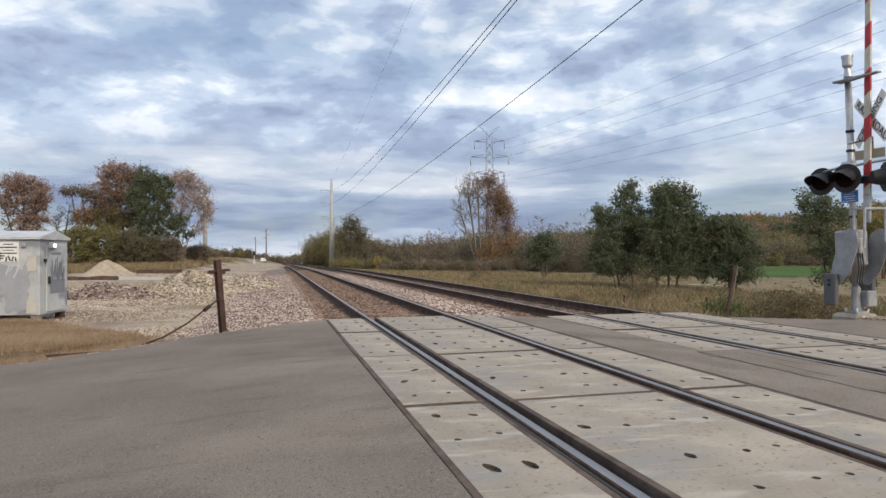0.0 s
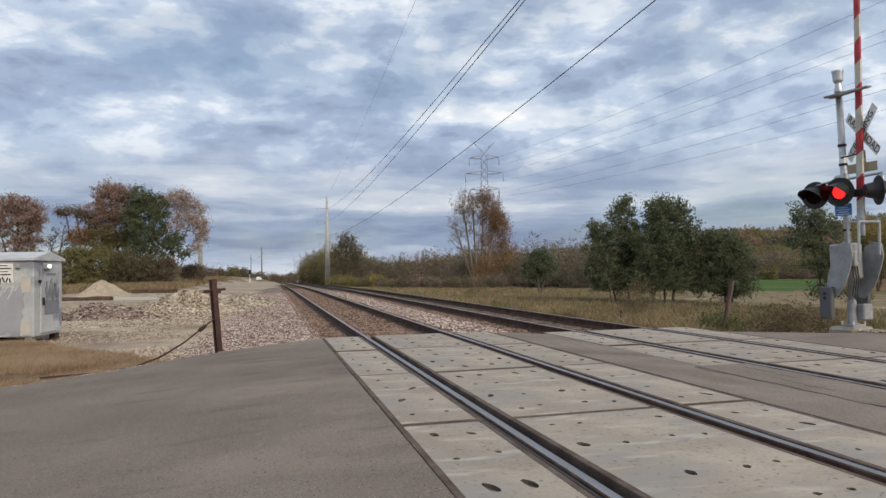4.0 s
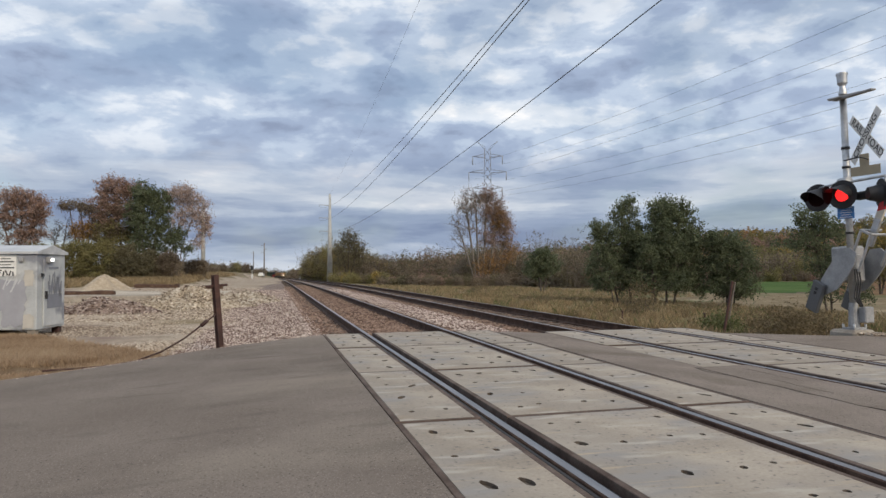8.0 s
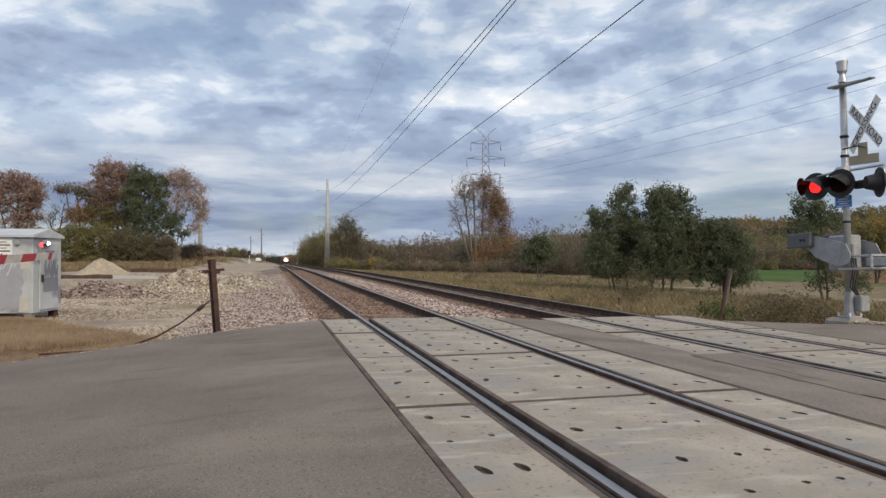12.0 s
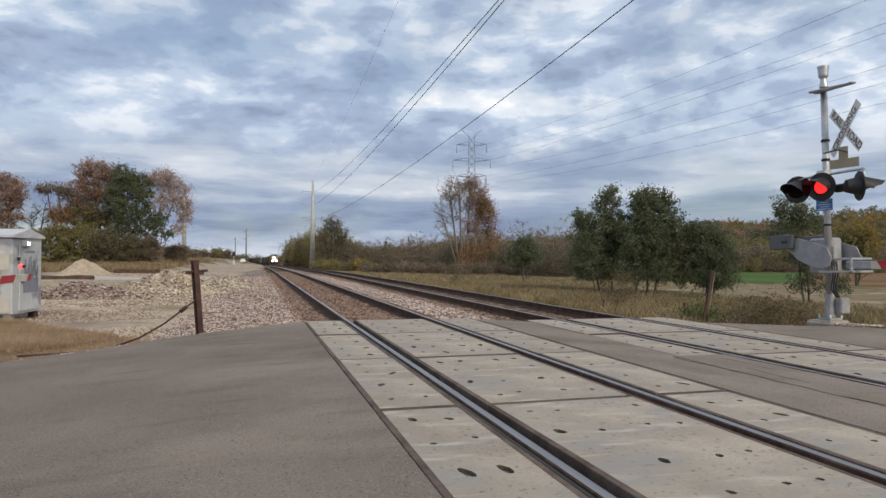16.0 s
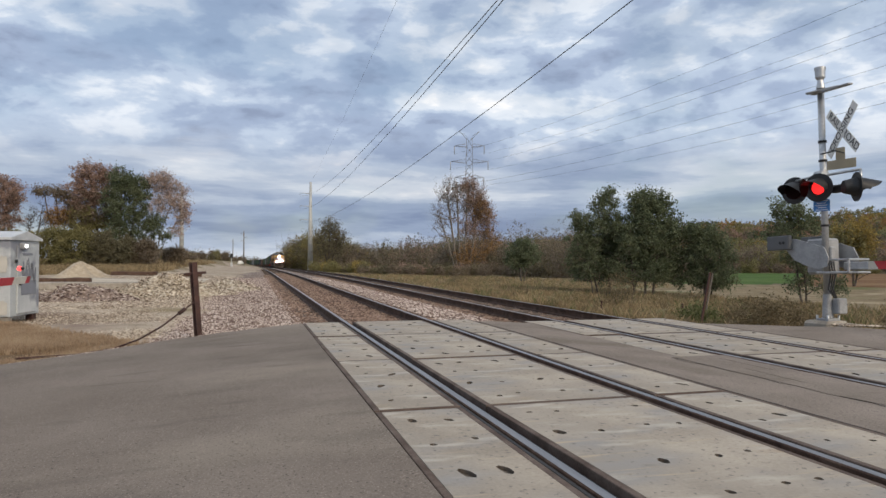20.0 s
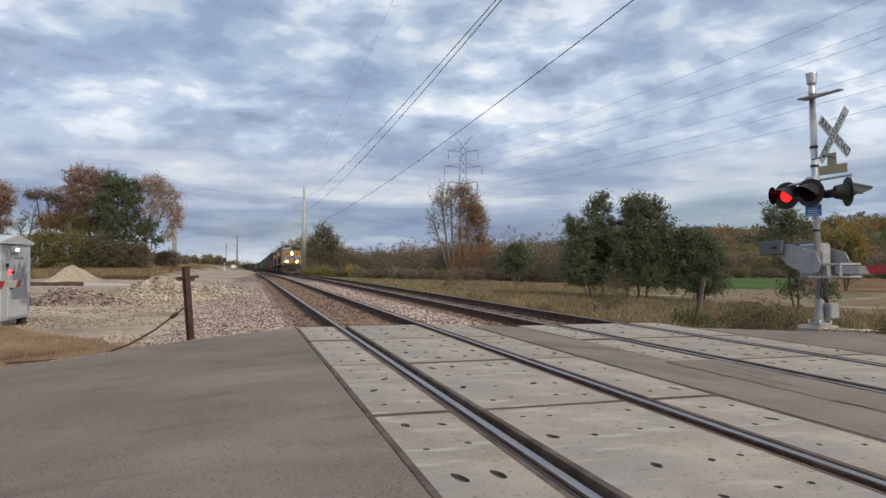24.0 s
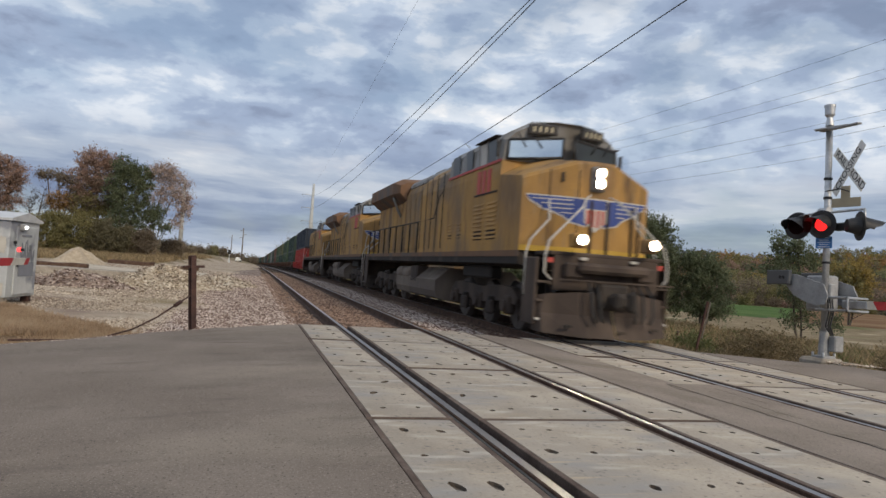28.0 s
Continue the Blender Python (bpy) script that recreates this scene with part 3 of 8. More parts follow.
M["rubber"] = plain("rubber", (0.028, 0.026, 0.025), 0.3, rough=0.8, fine=50)
build_crossing(RAIL_1, [-7.36, -4.9, -2.45, 0.0, 2.44, 4.90, 7.36, 9.76, 11.95], 0.0, "concrete panel crossing of the near track with rusty bolt recesses")
build_crossing(RAIL_2, [-7.4, -4.95, -2.55, -0.15, 2.25, 4.62, 6.99, 9.4, 11.85], DROP_2, "concrete panel crossing of the far track with rusty bolt recesses", 7.2)


# ---- the crossing signals ----
M["lamp_red"] = glowing("lit_red_lamp", (1.0, 0.02, 0.02), 1.7)
M["lens"] = plain("dark_red_lens", (0.05, 0.006, 0.008), rough=0.25, bump=0.0)
M["shutter"] = plain("matt_flash_blind", (0.014, 0.006, 0.006), rough=0.9, bump=0.0, spec=0.05)
M["cream"] = material("dulled_white_sheeting", ((0.42, 0.385, 0.32), (0.54, 0.50, 0.42), (0.64, 0.60, 0.52)), 5, 0.55, bump=0.05)
M["tan"] = plain("tan_sign_back", (0.33, 0.28, 0.19), rough=0.6)
M["blue_sign"] = plain("blue_sign", (0.05, 0.19, 0.48), rough=0.5)
M["grey_paint"] = material("grey_paint", ((0.21, 0.215, 0.22), (0.29, 0.295, 0.30), (0.36, 0.365, 0.37)), 4, 0.55, 0.1, bump=0.08, fine=40)
# Grey with the counterweights' shade mixed into its colour.
M["dark_grey"] = plain("shaded_grey_paint", (0.095, 0.098, 0.102), rough=0.6)
M["pad"] = material("old_concrete", ((0.19, 0.165, 0.135), (0.27, 0.24, 0.20), (0.36, 0.325, 0.275)), 3, 0.95, bump=0.5, fine=30)
M["ink"] = plain("black_lettering", (0.02, 0.02, 0.022), rough=0.6, bump=0.0)


def lettering(text, size, mat, parent, at, name="lettering", depth=0.002):
    cu = bpy.data.curves.new(name, "FONT")
    cu.body, cu.size, cu.align_x, cu.align_y, cu.extrude = text, size, "CENTER", "CENTER", depth
    ob = bpy.data.objects.new("temp", cu)
    scene.collection.objects.link(ob)
    me = bpy.data.meshes.new_from_object(ob)
    bpy.data.objects.remove(ob)
    me.materials.clear()
    me.materials.append(mat)
    return shared(name, me, parent, at)


def crossing_lamp(mast, at, has_blind):
    """A flashing lamp that faces its own -y; returns its added shutter."""
    bm = BM()
    bmesh.ops.create_cone(bm, cap_ends=True, segments=32, radius1=0.255, radius2=0.255, depth=0.012, matrix=pose(0, 0.02, 0, 90))
    disc = part("lamp_background", bm, M["black"], mast, "round black backing plate", at)
    bm = BM()
    bmesh.ops.create_cone(bm, cap_ends=True, segments=24, radius1=0.16, radius2=0.11, depth=0.2, matrix=pose(0, 0.13, 0, -90))
    part("housing", bm, M["black"], disc, "black lamp housing")
    bm = BM()
    bmesh.ops.create_cone(bm, cap_ends=True, segments=28, radius1=0.122, radius2=0.105, depth=0.03, matrix=pose(0, 0.002, 0, 90))
    part("lens", bm, M["lamp_red"] if has_blind else M["lens"], disc, "red glass lens" if not has_blind else "lit red lens", smooth=True)
    bm = BM()
    rows = []
    for k in range(15):
        w = radians(-12 + 204 * k / 14)
        long = 0.13 + 0.24 * max(0.0, math.sin(w)) ** 0.6
        rows.append([(0.172 * math.cos(w), 0.01, 0.172 * math.sin(w)), (0.18 * math.cos(w), -long, 0.18 * math.sin(w) - 0.26 * long)])
    for shift in (0.0, 0.006):
        grid = [[bm.verts.new((p[0] * (1 + shift), p[1], p[2] * (1 + shift))) for p in r] for r in rows]
        for r, s in zip(grid, grid[1:]):
            f = bm.faces.new((r[0], r[1], s[1], s[0]))
            f.smooth = True
    part("visor", bm, M["black"], disc, "long black visor")
    if not has_blind:
        return None
    # An added part: it covers the always lit lens between flashes.
    bm = BM()
    bmesh.ops.create_cone(bm, cap_ends=True, segments=28, radius1=0.165, radius2=0.165, depth=0.005, matrix=pose(0.165, 0, 0, 90))
    return part("shutter", bm, M["shutter"], disc, "dark blind added to cover the lit lens between flashes", pose(-0.165, -0.021, 0))


def gate_arm(name, parent, length, low, first, pivot_drop, tip=0.405):
    """Upright when unturned: it turns about x at its origin. The striped pole stands pivot_drop in front of the pivot; tip: how long its last stripe is."""
    arm = new(name)
    arm.parent = parent
    tagged(arm, "red and white striped gate arm")
    y = -pivot_drop
    n = max(1, round((length - tip - low) / 0.405))
    edges = [low + (length - tip - low) * i / n for i in range(n + 1)] + [length]
    for i, (z0, z1) in enumerate(zip(edges, edges[1:])):
        w = 0.07 - 0.036 * i / n
        bm = BM()
        slant = min(0.085, (z1 - z0) * 0.5)
        prism(bm, [(-w, z0 + slant / 2), (w, z0 - slant / 2), (w, z1 - slant / 2), (-w, z1 + slant / 2)], 0.035, Matrix.Translation((0, y, 0)) @ pose(0, 0, 0, 0, 0, 90))
        part("stripe", bm, M["red"] if (n - i + first) % 2 else M["cream"], arm)
    return arm


def tip_light(arm, z, y):
    bm = BM()
    box(bm, (0.03, 0.03, 0.05), (0, y + 0.10, z), 0.008)
    base = part("arm_light", bm, M["black"], arm, "small red light on the arm")
    bm = BM()
    bmesh.ops.create_uvsphere(bm, u_segments=12, v_segments=8, radius=0.026, matrix=pose(-0.024, y + 0.10, z))
    part("lens", bm, M["arm_glow"], base, "lit red lens", smooth=True)


M["arm_glow"] = glowing("lit_arm_light", (1.0, 0.06, 0.06), 2.2)
SIGNAL_AT = (10.0, 9.96, -0.03)


def build_signal():
    mast = thing("crossing_signal", pose(*SIGNAL_AT) @ pose(0, 0, 0, -1.9, 0, 0), "silver crossing signal mast with black flashing lamps and white crossbuck", "crossing signal")
    bm = BM()
    tube(bm, [(0, 0, 0.1), (0, 0, 4.3)], 0.057, 20)
    part("pole", bm, M["steel"], mast, "galvanised steel pole")
    bm = BM()
    bmesh.ops.create_cone(bm, cap_ends=True, segments=12, radius1=0.095, radius2=0.07, depth=0.42, matrix=pose(0, 0, 0.3, 0, 0, 45))
    box(bm, (0.28, 0.28, 0.05), (0, 0, 0.055), 0.01)
    part("base", bm, M["grey_paint"], mast, "cast steel foot bolted to the concrete")
    for sx, sy in ((-1, -1), (1, -1), (1, 1), (-1, 1)):
        bm = BM()
        tube(bm, [(sx * 0.12, sy * 0.12, 0.03), (sx * 0.12, sy * 0.12, 0.14)], 0.02, 8)
        part("bolt", bm, M["steel"], mast)
    bm = BM()
    box(bm, (0.2, 0.16, 0.28), (0.13, -0.14, 0.3), 0.02)
    part("junction_box", bm, M["grey_paint"], mast, "grey junction box")
    # cap: a cup on a short neck
    bm = BM()
    bmesh.ops.create_cone(bm, cap_ends=True, segments=20, radius1=0.075, radius2=0.045, depth=0.16, matrix=pose(0, 0, 4.34))
    bmesh.ops.create_cone(bm, cap_ends=True, segments=20, radius1=0.045, radius2=0.085, depth=0.06, matrix=pose(0, 0, 4.44))
    bmesh.ops.create_cone(bm, cap_ends=True, segments=20, radius1=0.082, radius2=0.09, depth=0.16, matrix=pose(0, 0, 4.54))
    bmesh.ops.create_cone(bm, cap_ends=True, segments=20, radius1=0.098, radius2=0.098, depth=0.035, matrix=pose(0, 0, 4.63))
    part("bell", bm, M["steel"], mast, "round grey bell on the mast's top")
    bm = BM()
    box(bm, (0.10, 0.95, 0.03), (-0.08, -0.30, 4.16), 0.006, (4, 0, -7))
    box(bm, (0.09, 0.55, 0.03), (-0.06, -0.10, 4.2), 0.006, (-3, 0, 28))
    part("bracket", bm, M["grey_paint"], mast, "flat steel bracket bars")
    for z in (3.28, 2.93, 2.5, 1.75):
        bm = BM()
        tube(bm, [(0, 0, z - 0.02), (0, 0, z + 0.02)], 0.072, 16)
        part("clamp_band", bm, M["black"], mast)
    # crossbuck, facing the way that the road comes from
    for name, turn, words, off in (("crossbuck_blade", 45, ("RAIL", "ROAD"), 0.0), ("crossbuck_blade", -45, ("CROSSING",), -0.014)):
        blade = new(name)
        blade.parent = mast
        blade.matrix_basis = pose(0.09 + off, -0.36, 3.42) @ pose(0, 0, 0, 0, 0, -103) @ pose(0, 0, 0, 0, turn, 0)
        bm = BM()
        box(bm, (1.12, 0.006, 0.185), (0, 0, 0), 0.002)
        me = finish(bm, "crossbuck_blade", M["white"])
        shared("blade_plate", me, blade, Matrix.Identity(4))
        for i, word in enumerate(words):
            x = (-0.31 + 0.62 * i) if len(words) > 1 else 0
            lettering(word, 0.19 if len(words) > 1 else 0.185, M["ink"], blade, pose(x, -0.0055, 0.004, 90, 0, 0))
        tagged(blade, "white crossbuck blade with black letters")
    bm = BM()
    outline = [(-0.25, -0.09), (0.25, -0.09), (0.25, 0.075), (0.07, 0.075), (0.07, 0.29), (-0.09, 0.29), (-0.09, 0.075), (-0.25, 0.075)]
    prism(bm, outline, 0.006, pose(0.08, -0.32, 2.83, 0, 0, -72))
    part("track_count_sign", bm, M["tan"], mast, "tan back of an inverted T sign")
    bm = BM()
    tube(bm, [(-0.05, 0, 3.05), (-0.02, -0.3, 3.06), (0.06, -0.42, 3.0)], 0.012, 6)
    part("sign_bracket", bm, M["black"], mast)
    # lamps on their cross arm
    bm = BM()
    tube(bm, [(-0.12, 0.62, 2.62), (-0.12, 0.02, 2.66), (0, 0, 2.66), (0.02, -0.52, 2.66), (0.05, -0.74, 2.66)], 0.024, 10)
    tube(bm, [(-0.05, 0.1, 2.66), (-0.05, -0.1, 2.66)], 0.09, 12)
    tube(bm, [(0.05, -0.74, 2.66), (0.05, -0.74, 2.42)], 0.024, 10)
    tube(bm, [(-0.12, 0.62, 2.62), (-0.12, 0.62, 2.45)], 0.024, 10)
    part("lamp_arm", bm, M["steel"], mast, "steel tube cross arm")
    flash_blinds = [crossing_lamp(mast, pose(-0.16, 0.53, 2.45, 0, 0, -73), True), crossing_lamp(mast, pose(-0.24, -0.11, 2.42, 0, 0, -73), True)]
    crossing_lamp(mast, pose(0.04, -0.68, 2.37, 0, 0, 64), False)
    # Block standing in for the long rear of the right lamp's housing.
    bm = BM()
    box(bm, (0.14, 0.34, 0.14), (0.0, -0.36, 2.38), 0.03)
    part("cable_box", bm, M["black"], mast)
    bm = BM()
    box(bm, (0.012, 0.27, 0.21), (-0.10, -0.04, 2.11), 0.004, (0, 0, 30))
    sign = part("emergency_sign", bm, M["blue_sign"], mast, "small blue sign with white writing")
    for k in range(5):
        bm = BM()
        box(bm, (0.004, 0.2 - 0.05 * (k % 2), 0.010), (-0.108, -0.045, 2.19 - 0.04 * k), 0, (0, 0, 30))
        part("writing_bar", bm, M["white"], sign)
    # gate machine and its arm
    bm = BM()
    box(bm, (0.34, 0.46, 0.66), (0.19, 0.26, 1.2), 0.04)
    box(bm, (0.12, 0.3, 0.34), (0.08, 0.06, 1.2), 0.02)
    part("gate_machine", bm, M["grey_paint"], mast, "grey gate machine housing")
    bm = BM()
    for k in range(3):
        tube(bm, [(-0.06 + 0.05 * k, -0.12, 1.1), (-0.08 + 0.05 * k, -0.17, 0.85), (-0.1 + 0.05 * k, -0.13, 0.6), (-0.06 + 0.02 * k, -0.22, 0.45)], 0.016, 6)
    part("cable", bm, M["black"], mast, "black cables down to the box")
    arm = gate_arm("gate_arm", mast, 8.6, 0.62, 1, 0.25)
    arm.matrix_basis = pose(0, -0.02, 1.26)
    for s in (-0.24, 0.42):
        bm = BM()
        prism(bm, [(-0.26, 0.24), (-0.10, 0.28), (0.09, 0.18), (0.17, -0.1), (0.27, -0.46), (0.29, -0.72), (0.12, -0.74), (-0.12, -0.5), (-0.24, -0.2), (-0.30, 0.04)], 0.02, Matrix.Translation((s, 0, 0)) @ pose(0, 0, 0, 0, 0, 90))
        part("support_plate", bm, M["grey_paint"], arm, "grey steel support plate")
    bm = BM()
    box(bm, (0.06, 0.14, 0.5), (0.0, -0.25, 0.62), 0.015)
    socket = part("arm_socket", bm, M["steel"], arm, "pale steel channel that holds the arm")
    for size, at in (((0.44, 0.04, 0.04), (0.05, -0.36, 0.62)), ((0.44, 0.04, 0.04), (0.05, -0.14, 0.62)), ((0.04, 0.04, 0.7), (-0.17, -0.36, 0.29)), ((0.04, 0.04, 0.7), (-0.17, -0.14, 0.29)), ((0.04, 0.04, 0.6), (0.27, -0.36, 0.34)), ((0.04, 0.26, 0.04), (-0.17, -0.25, 0.62))):
        bm = BM()
        box(bm, size, at, 0.008)
        part("bracket_bar", bm, M["steel"], socket)
    for s in (-0.31, 0.49):
        bm = BM()
        box(bm, (0.09, 0.27, 0.56), (s, 0.21, -0.80), 0.015)
        # Its darker grey holds the shade it hangs in.
        weight = part("counterweight", bm, M["dark_grey"], arm, "grey block counterweight")
        for z in (-0.64, -0.72):
            bm = BM()
            tube(bm, [(s - 0.06, 0.21, z), (s + 0.06, 0.21, z)], 0.03, 6)
            part("bolt", bm, M["black"], weight)
    return mast, arm, flash_blinds


signal_mast, right_arm, flash_blinds = build_signal()


def build_left_gate():
    """Its machine stands beside the road, and only the arm's far end reaches the view."""
    post = thing("crossing_gate", pose(-2.28, -1.6, -0.21), "crossing gate with a long red and white arm", "crossing gate")
    bm = BM()
    tube(bm, [(0.3, 0, 0), (0.3, 0, 3.2)], 0.064, 16)
    part("pole", bm, M["steel"], post, "galvanised steel pole")
    bm = BM()
    box(bm, (0.4, 0.5, 0.66), (0.3, 0.1, 1.08), 0.03)
    part("gate_machine", bm, M["grey_paint"], post, "grey gate machine housing")
    arm = gate_arm("gate_arm", post, 9.79, 0.3, 1, 0.0, 0.12)
    arm.matrix_basis = pose(0, 0, 1.08)
    tip_light(arm, 9.6, -0.22)
    return post, arm


left_post, left_arm = build_left_gate()
bm = BM()
box(bm, (0.56, 0.52, 0.2), (-0.06, 0.05, 0), 0.05)
box(bm, (0.44, 0.3, 0.15), (0.0, -0.32, -0.01), 0.05)
tagged(new("signal_pad", finish(bm, "signal_pad", M["pad"])), "weathered concrete pad under the crossing signal", "concrete pad").matrix_basis = pose(10.05, 9.95, -0.09, 0, 0, 8)


# ---- beside the line: cabinet, posts, heaps, poles, wires ----
M["cabinet"] = grown(material("aluminium_paint", ((0.40, 0.42, 0.42), (0.50, 0.52, 0.52), (0.60, 0.61, 0.60)), 1.6, 0.55, 0.25, bump=0.06, fine=30), [((0.27, 0.28, 0.31), 0.9, 0.53, 0.58), ((0.58, 0.59, 0.585), 1.7, 0.6, 0.66)])
M["scrawl"] = plain("grey_spray_paint", (0.2, 0.21, 0.24), rough=0.6, bump=0.0)
M["tan_paint"] = plain("tan_paint", (0.50, 0.475, 0.42), rough=0.6, bump=0.0)
M["patch_paint"] = plain("patch_paint", (0.33, 0.335, 0.365), rough=0.6, bump=0.0)
M["lamp_white"] = glowing("lit_white_lamp", (1.0, 0.98, 0.92), 6.0)
M["rust"] = material("rust", ((0.035, 0.017, 0.014), (0.06, 0.03, 0.025), (0.10, 0.05, 0.04)), 5, 0.8, 0.2, bump=0.4, fine=60)


def bar(name, parent, size, at, mat, turn=None, label=""):
    bm = BM()
    box(bm, size, at, 0.0, turn)
    return part(name, bm, mat, parent, label)


def build_cabinet():
    """Its long side faces the road, its door the tracks."""
    cab = thing("signal_cabinet", pose(-4.72, 15.83, -0.25, 0, 0, -10.8), "silver painted equipment cabinet with graffiti, on short legs", "equipment cabinet")
    w, d, h = 2.3, 1.18, 1.58          # along its long side, along its door side, height of the body
    bm = BM()
    box(bm, (w, d, h), (-w / 2, d / 2, 0.14 + h / 2), 0.012)
    body = part("body", bm, M["cabinet"], cab, "silver sheet metal body with grey paint patches")
    for x in (-0.62, -1.28, -1.94):
        bar("panel_seam", body, (0.03, 0.012, h - 0.1), (x, -0.004, 0.14 + h / 2), M["cabinet"])
    bm = BM()
    gable = [(-0.05, 0.0), (d + 0.05, 0.0), (d + 0.05, 0.05), (d / 2, 0.2), (-0.05, 0.05)]
    prism(bm, gable, w + 0.1, Matrix.Translation((-w / 2, 0, 0.14 + h)) @ pose(0, 0, 0, 0, 0, 90))
    part("roof", bm, M["white_metal"], cab, "pale low gable roof")
    bm = BM()
    box(bm, (0.03, 0.78, 1.42), (0.016, d / 2 + 0.03, 0.14 + 0.76), 0.008)
    door = part("door", bm, M["cabinet"], cab, "metal door with sprayed lettering")
    bar("door_slot", door, (0.012, 0.4, 0.045), (0.036, d / 2 + 0.02, 1.43), M["scrawl"])
    bar("handle", door, (0.05, 0.03, 0.16), (0.05, d / 2 - 0.3, 0.86), M["black"])
    bar("lock", door, (0.04, 0.06, 0.07), (0.045, d / 2 - 0.44, 1.28), M["black"])
    bar("paint_patch", door, (0.004, 0.62, 0.3), (0.036, d / 2 + 0.08, 0.72), M["scrawl"])
    for k, (y, z, tilt, long) in enumerate(((-0.26, 1.0, 12, 0.3), (-0.22, 1.1, 4, 0.36), (-0.16, 1.02, -20, 0.3), (-0.1, 1.08, -8, 0.46), (-0.04, 1.0, 18, 0.3), (0.02, 1.12, 6, 0.46), (0.07, 1.04, -22, 0.36), (0.12, 1.02, -6, 0.44), (0.17, 1.08, 20, 0.34), (0.22, 1.04, 8, 0.4), (0.28, 0.98, -16, 0.34), (0.32, 0.94, -4, 0.3))):
        bar("graffiti_stroke", door, (0.004, 0.035, long), (0.040, d / 2 + 0.06 + y * 0.9, z), M["scrawl"], (tilt, 0, 0))
    for x, z, tilt in ((-0.3, 1.22, 30), (-0.4, 1.2, 24), (-0.52, 1.18, 34), (-0.62, 1.12, 20), (-0.45, 1.05, 28)):
        bar("graffiti_stroke", body, (0.028, 0.004, 0.28), (x, -0.0145, z), M["white_metal"], (0, tilt, 0))
    for n, (x, z, wide, high, mat, words) in enumerate(((-1.35, 0.92, 1.75, 0.66, "patch_paint", "grey blue patch of covering paint"), (-0.72, 0.86, 1.05, 0.62, "patch_paint", "grey blue patch of covering paint"), (-0.46, 0.52, 0.46, 0.62, "patch_paint", "grey blue patch of covering paint"), (-1.9, 0.62, 0.6, 0.5, "patch_paint", "grey blue patch of covering paint"), (-0.15, 1.22, 0.2, 0.34, "tan_paint", "tan patch of covering paint"), (-0.15, 0.32, 0.22, 0.3, "tan_paint", "tan patch of covering paint"))):
        around = np.linspace(0, 2 * math.pi, 44, endpoint=False).tolist()
        edge = [1 + 0.30 * noise.noise(Vector((2.2 * math.cos(q), 2.2 * math.sin(q), n))) + 0.10 * noise.noise(Vector((9 * math.cos(q), 9 * math.sin(q), n))) for q in around]
        squared = [1 / max(abs(math.cos(q)), abs(math.sin(q))) ** 0.6 for q in around]
        bm = BM()
        prism(bm, [(min(x + wide / 2 * g * k * math.cos(q), -0.03), z + high / 2 * g * k * math.sin(q)) for g, k, q in zip(edge, squared, around)], 0.004, pose(0, -0.0125 - 0.0005 * n, 0))
        part("paint_patch", bm, M[mat], body, words)
    for k in range(16):
        x = -2.15 + 0.115 * k
        bar("paint_drip", body, (0.02 + 0.012 * (k % 3), 0.004, 0.16 + 0.07 * ((k * 7) % 4)), (x, -0.0122, 0.50 - 0.02 * (k % 4)), M["patch_paint"])
    sign = bar("notice_sign", cab, (0.42, 0.008, 0.40), (-0.62, -0.012, 1.46), M["white"], label="white notice with black writing")
    for k, (wide, high) in enumerate(((0.2, 0.018), (0.34, 0.024), (0.22, 0.016), (0.34, 0.026))):
        bar("writing_bar", sign, (wide, 0.004, high), (-0.62, -0.018, 1.62 - 0.062 * k), M["ink"])
    for x, z, tilt, long in ((-0.79, 1.34, 0, 0.13), (-0.74, 1.38, 90, 0.09), (-0.75, 1.33, 90, 0.07), (-0.66, 1.31, 8, 0.10), (-0.60, 1.33, -25, 0.12), (-0.53, 1.32, 20, 0.10), (-0.47, 1.31, -8, 0.09)):
        bar("graffiti_stroke", sign, (0.026, 0.004, long), (x, -0.019, z), M["ink"], (0, tilt, 0))
    bm = BM()
    box(bm, (0.1, 0.16, 0.14), (0.06, d / 2 - 0.2, 1.6), 0.02)
    lamp = part("door_lamp", bm, M["grey_paint"], cab, "small lit lamp over the door")
    bm = BM()
    box(bm, (0.03, 0.08, 0.06), (0.12, d / 2 - 0.2, 1.6), 0.01)
    part("lamp_glass", bm, M["lamp_white"], lamp, "lit white lamp glass")
    bm = BM()
    box(bm, (0.1, 0.06, 0.1), (-0.3, -0.04, 1.6), 0.02)
    part("vent", bm, M["grey_paint"], cab)
    for x in (-0.12, -w + 0.12):
        for y in (0.1, d - 0.1):
            bm = BM()
            box(bm, (0.16, 0.14, 0.18), (x, y, 0.06), 0.012)
            part("leg", bm, M["pad"] if y < 0.5 else M["rust"], cab)


M["white_metal"] = material("pale_metal", ((0.46, 0.47, 0.47), (0.56, 0.57, 0.57), (0.66, 0.66, 0.65)), 3, 0.45, 0.3, bump=0.05)
build_cabinet()


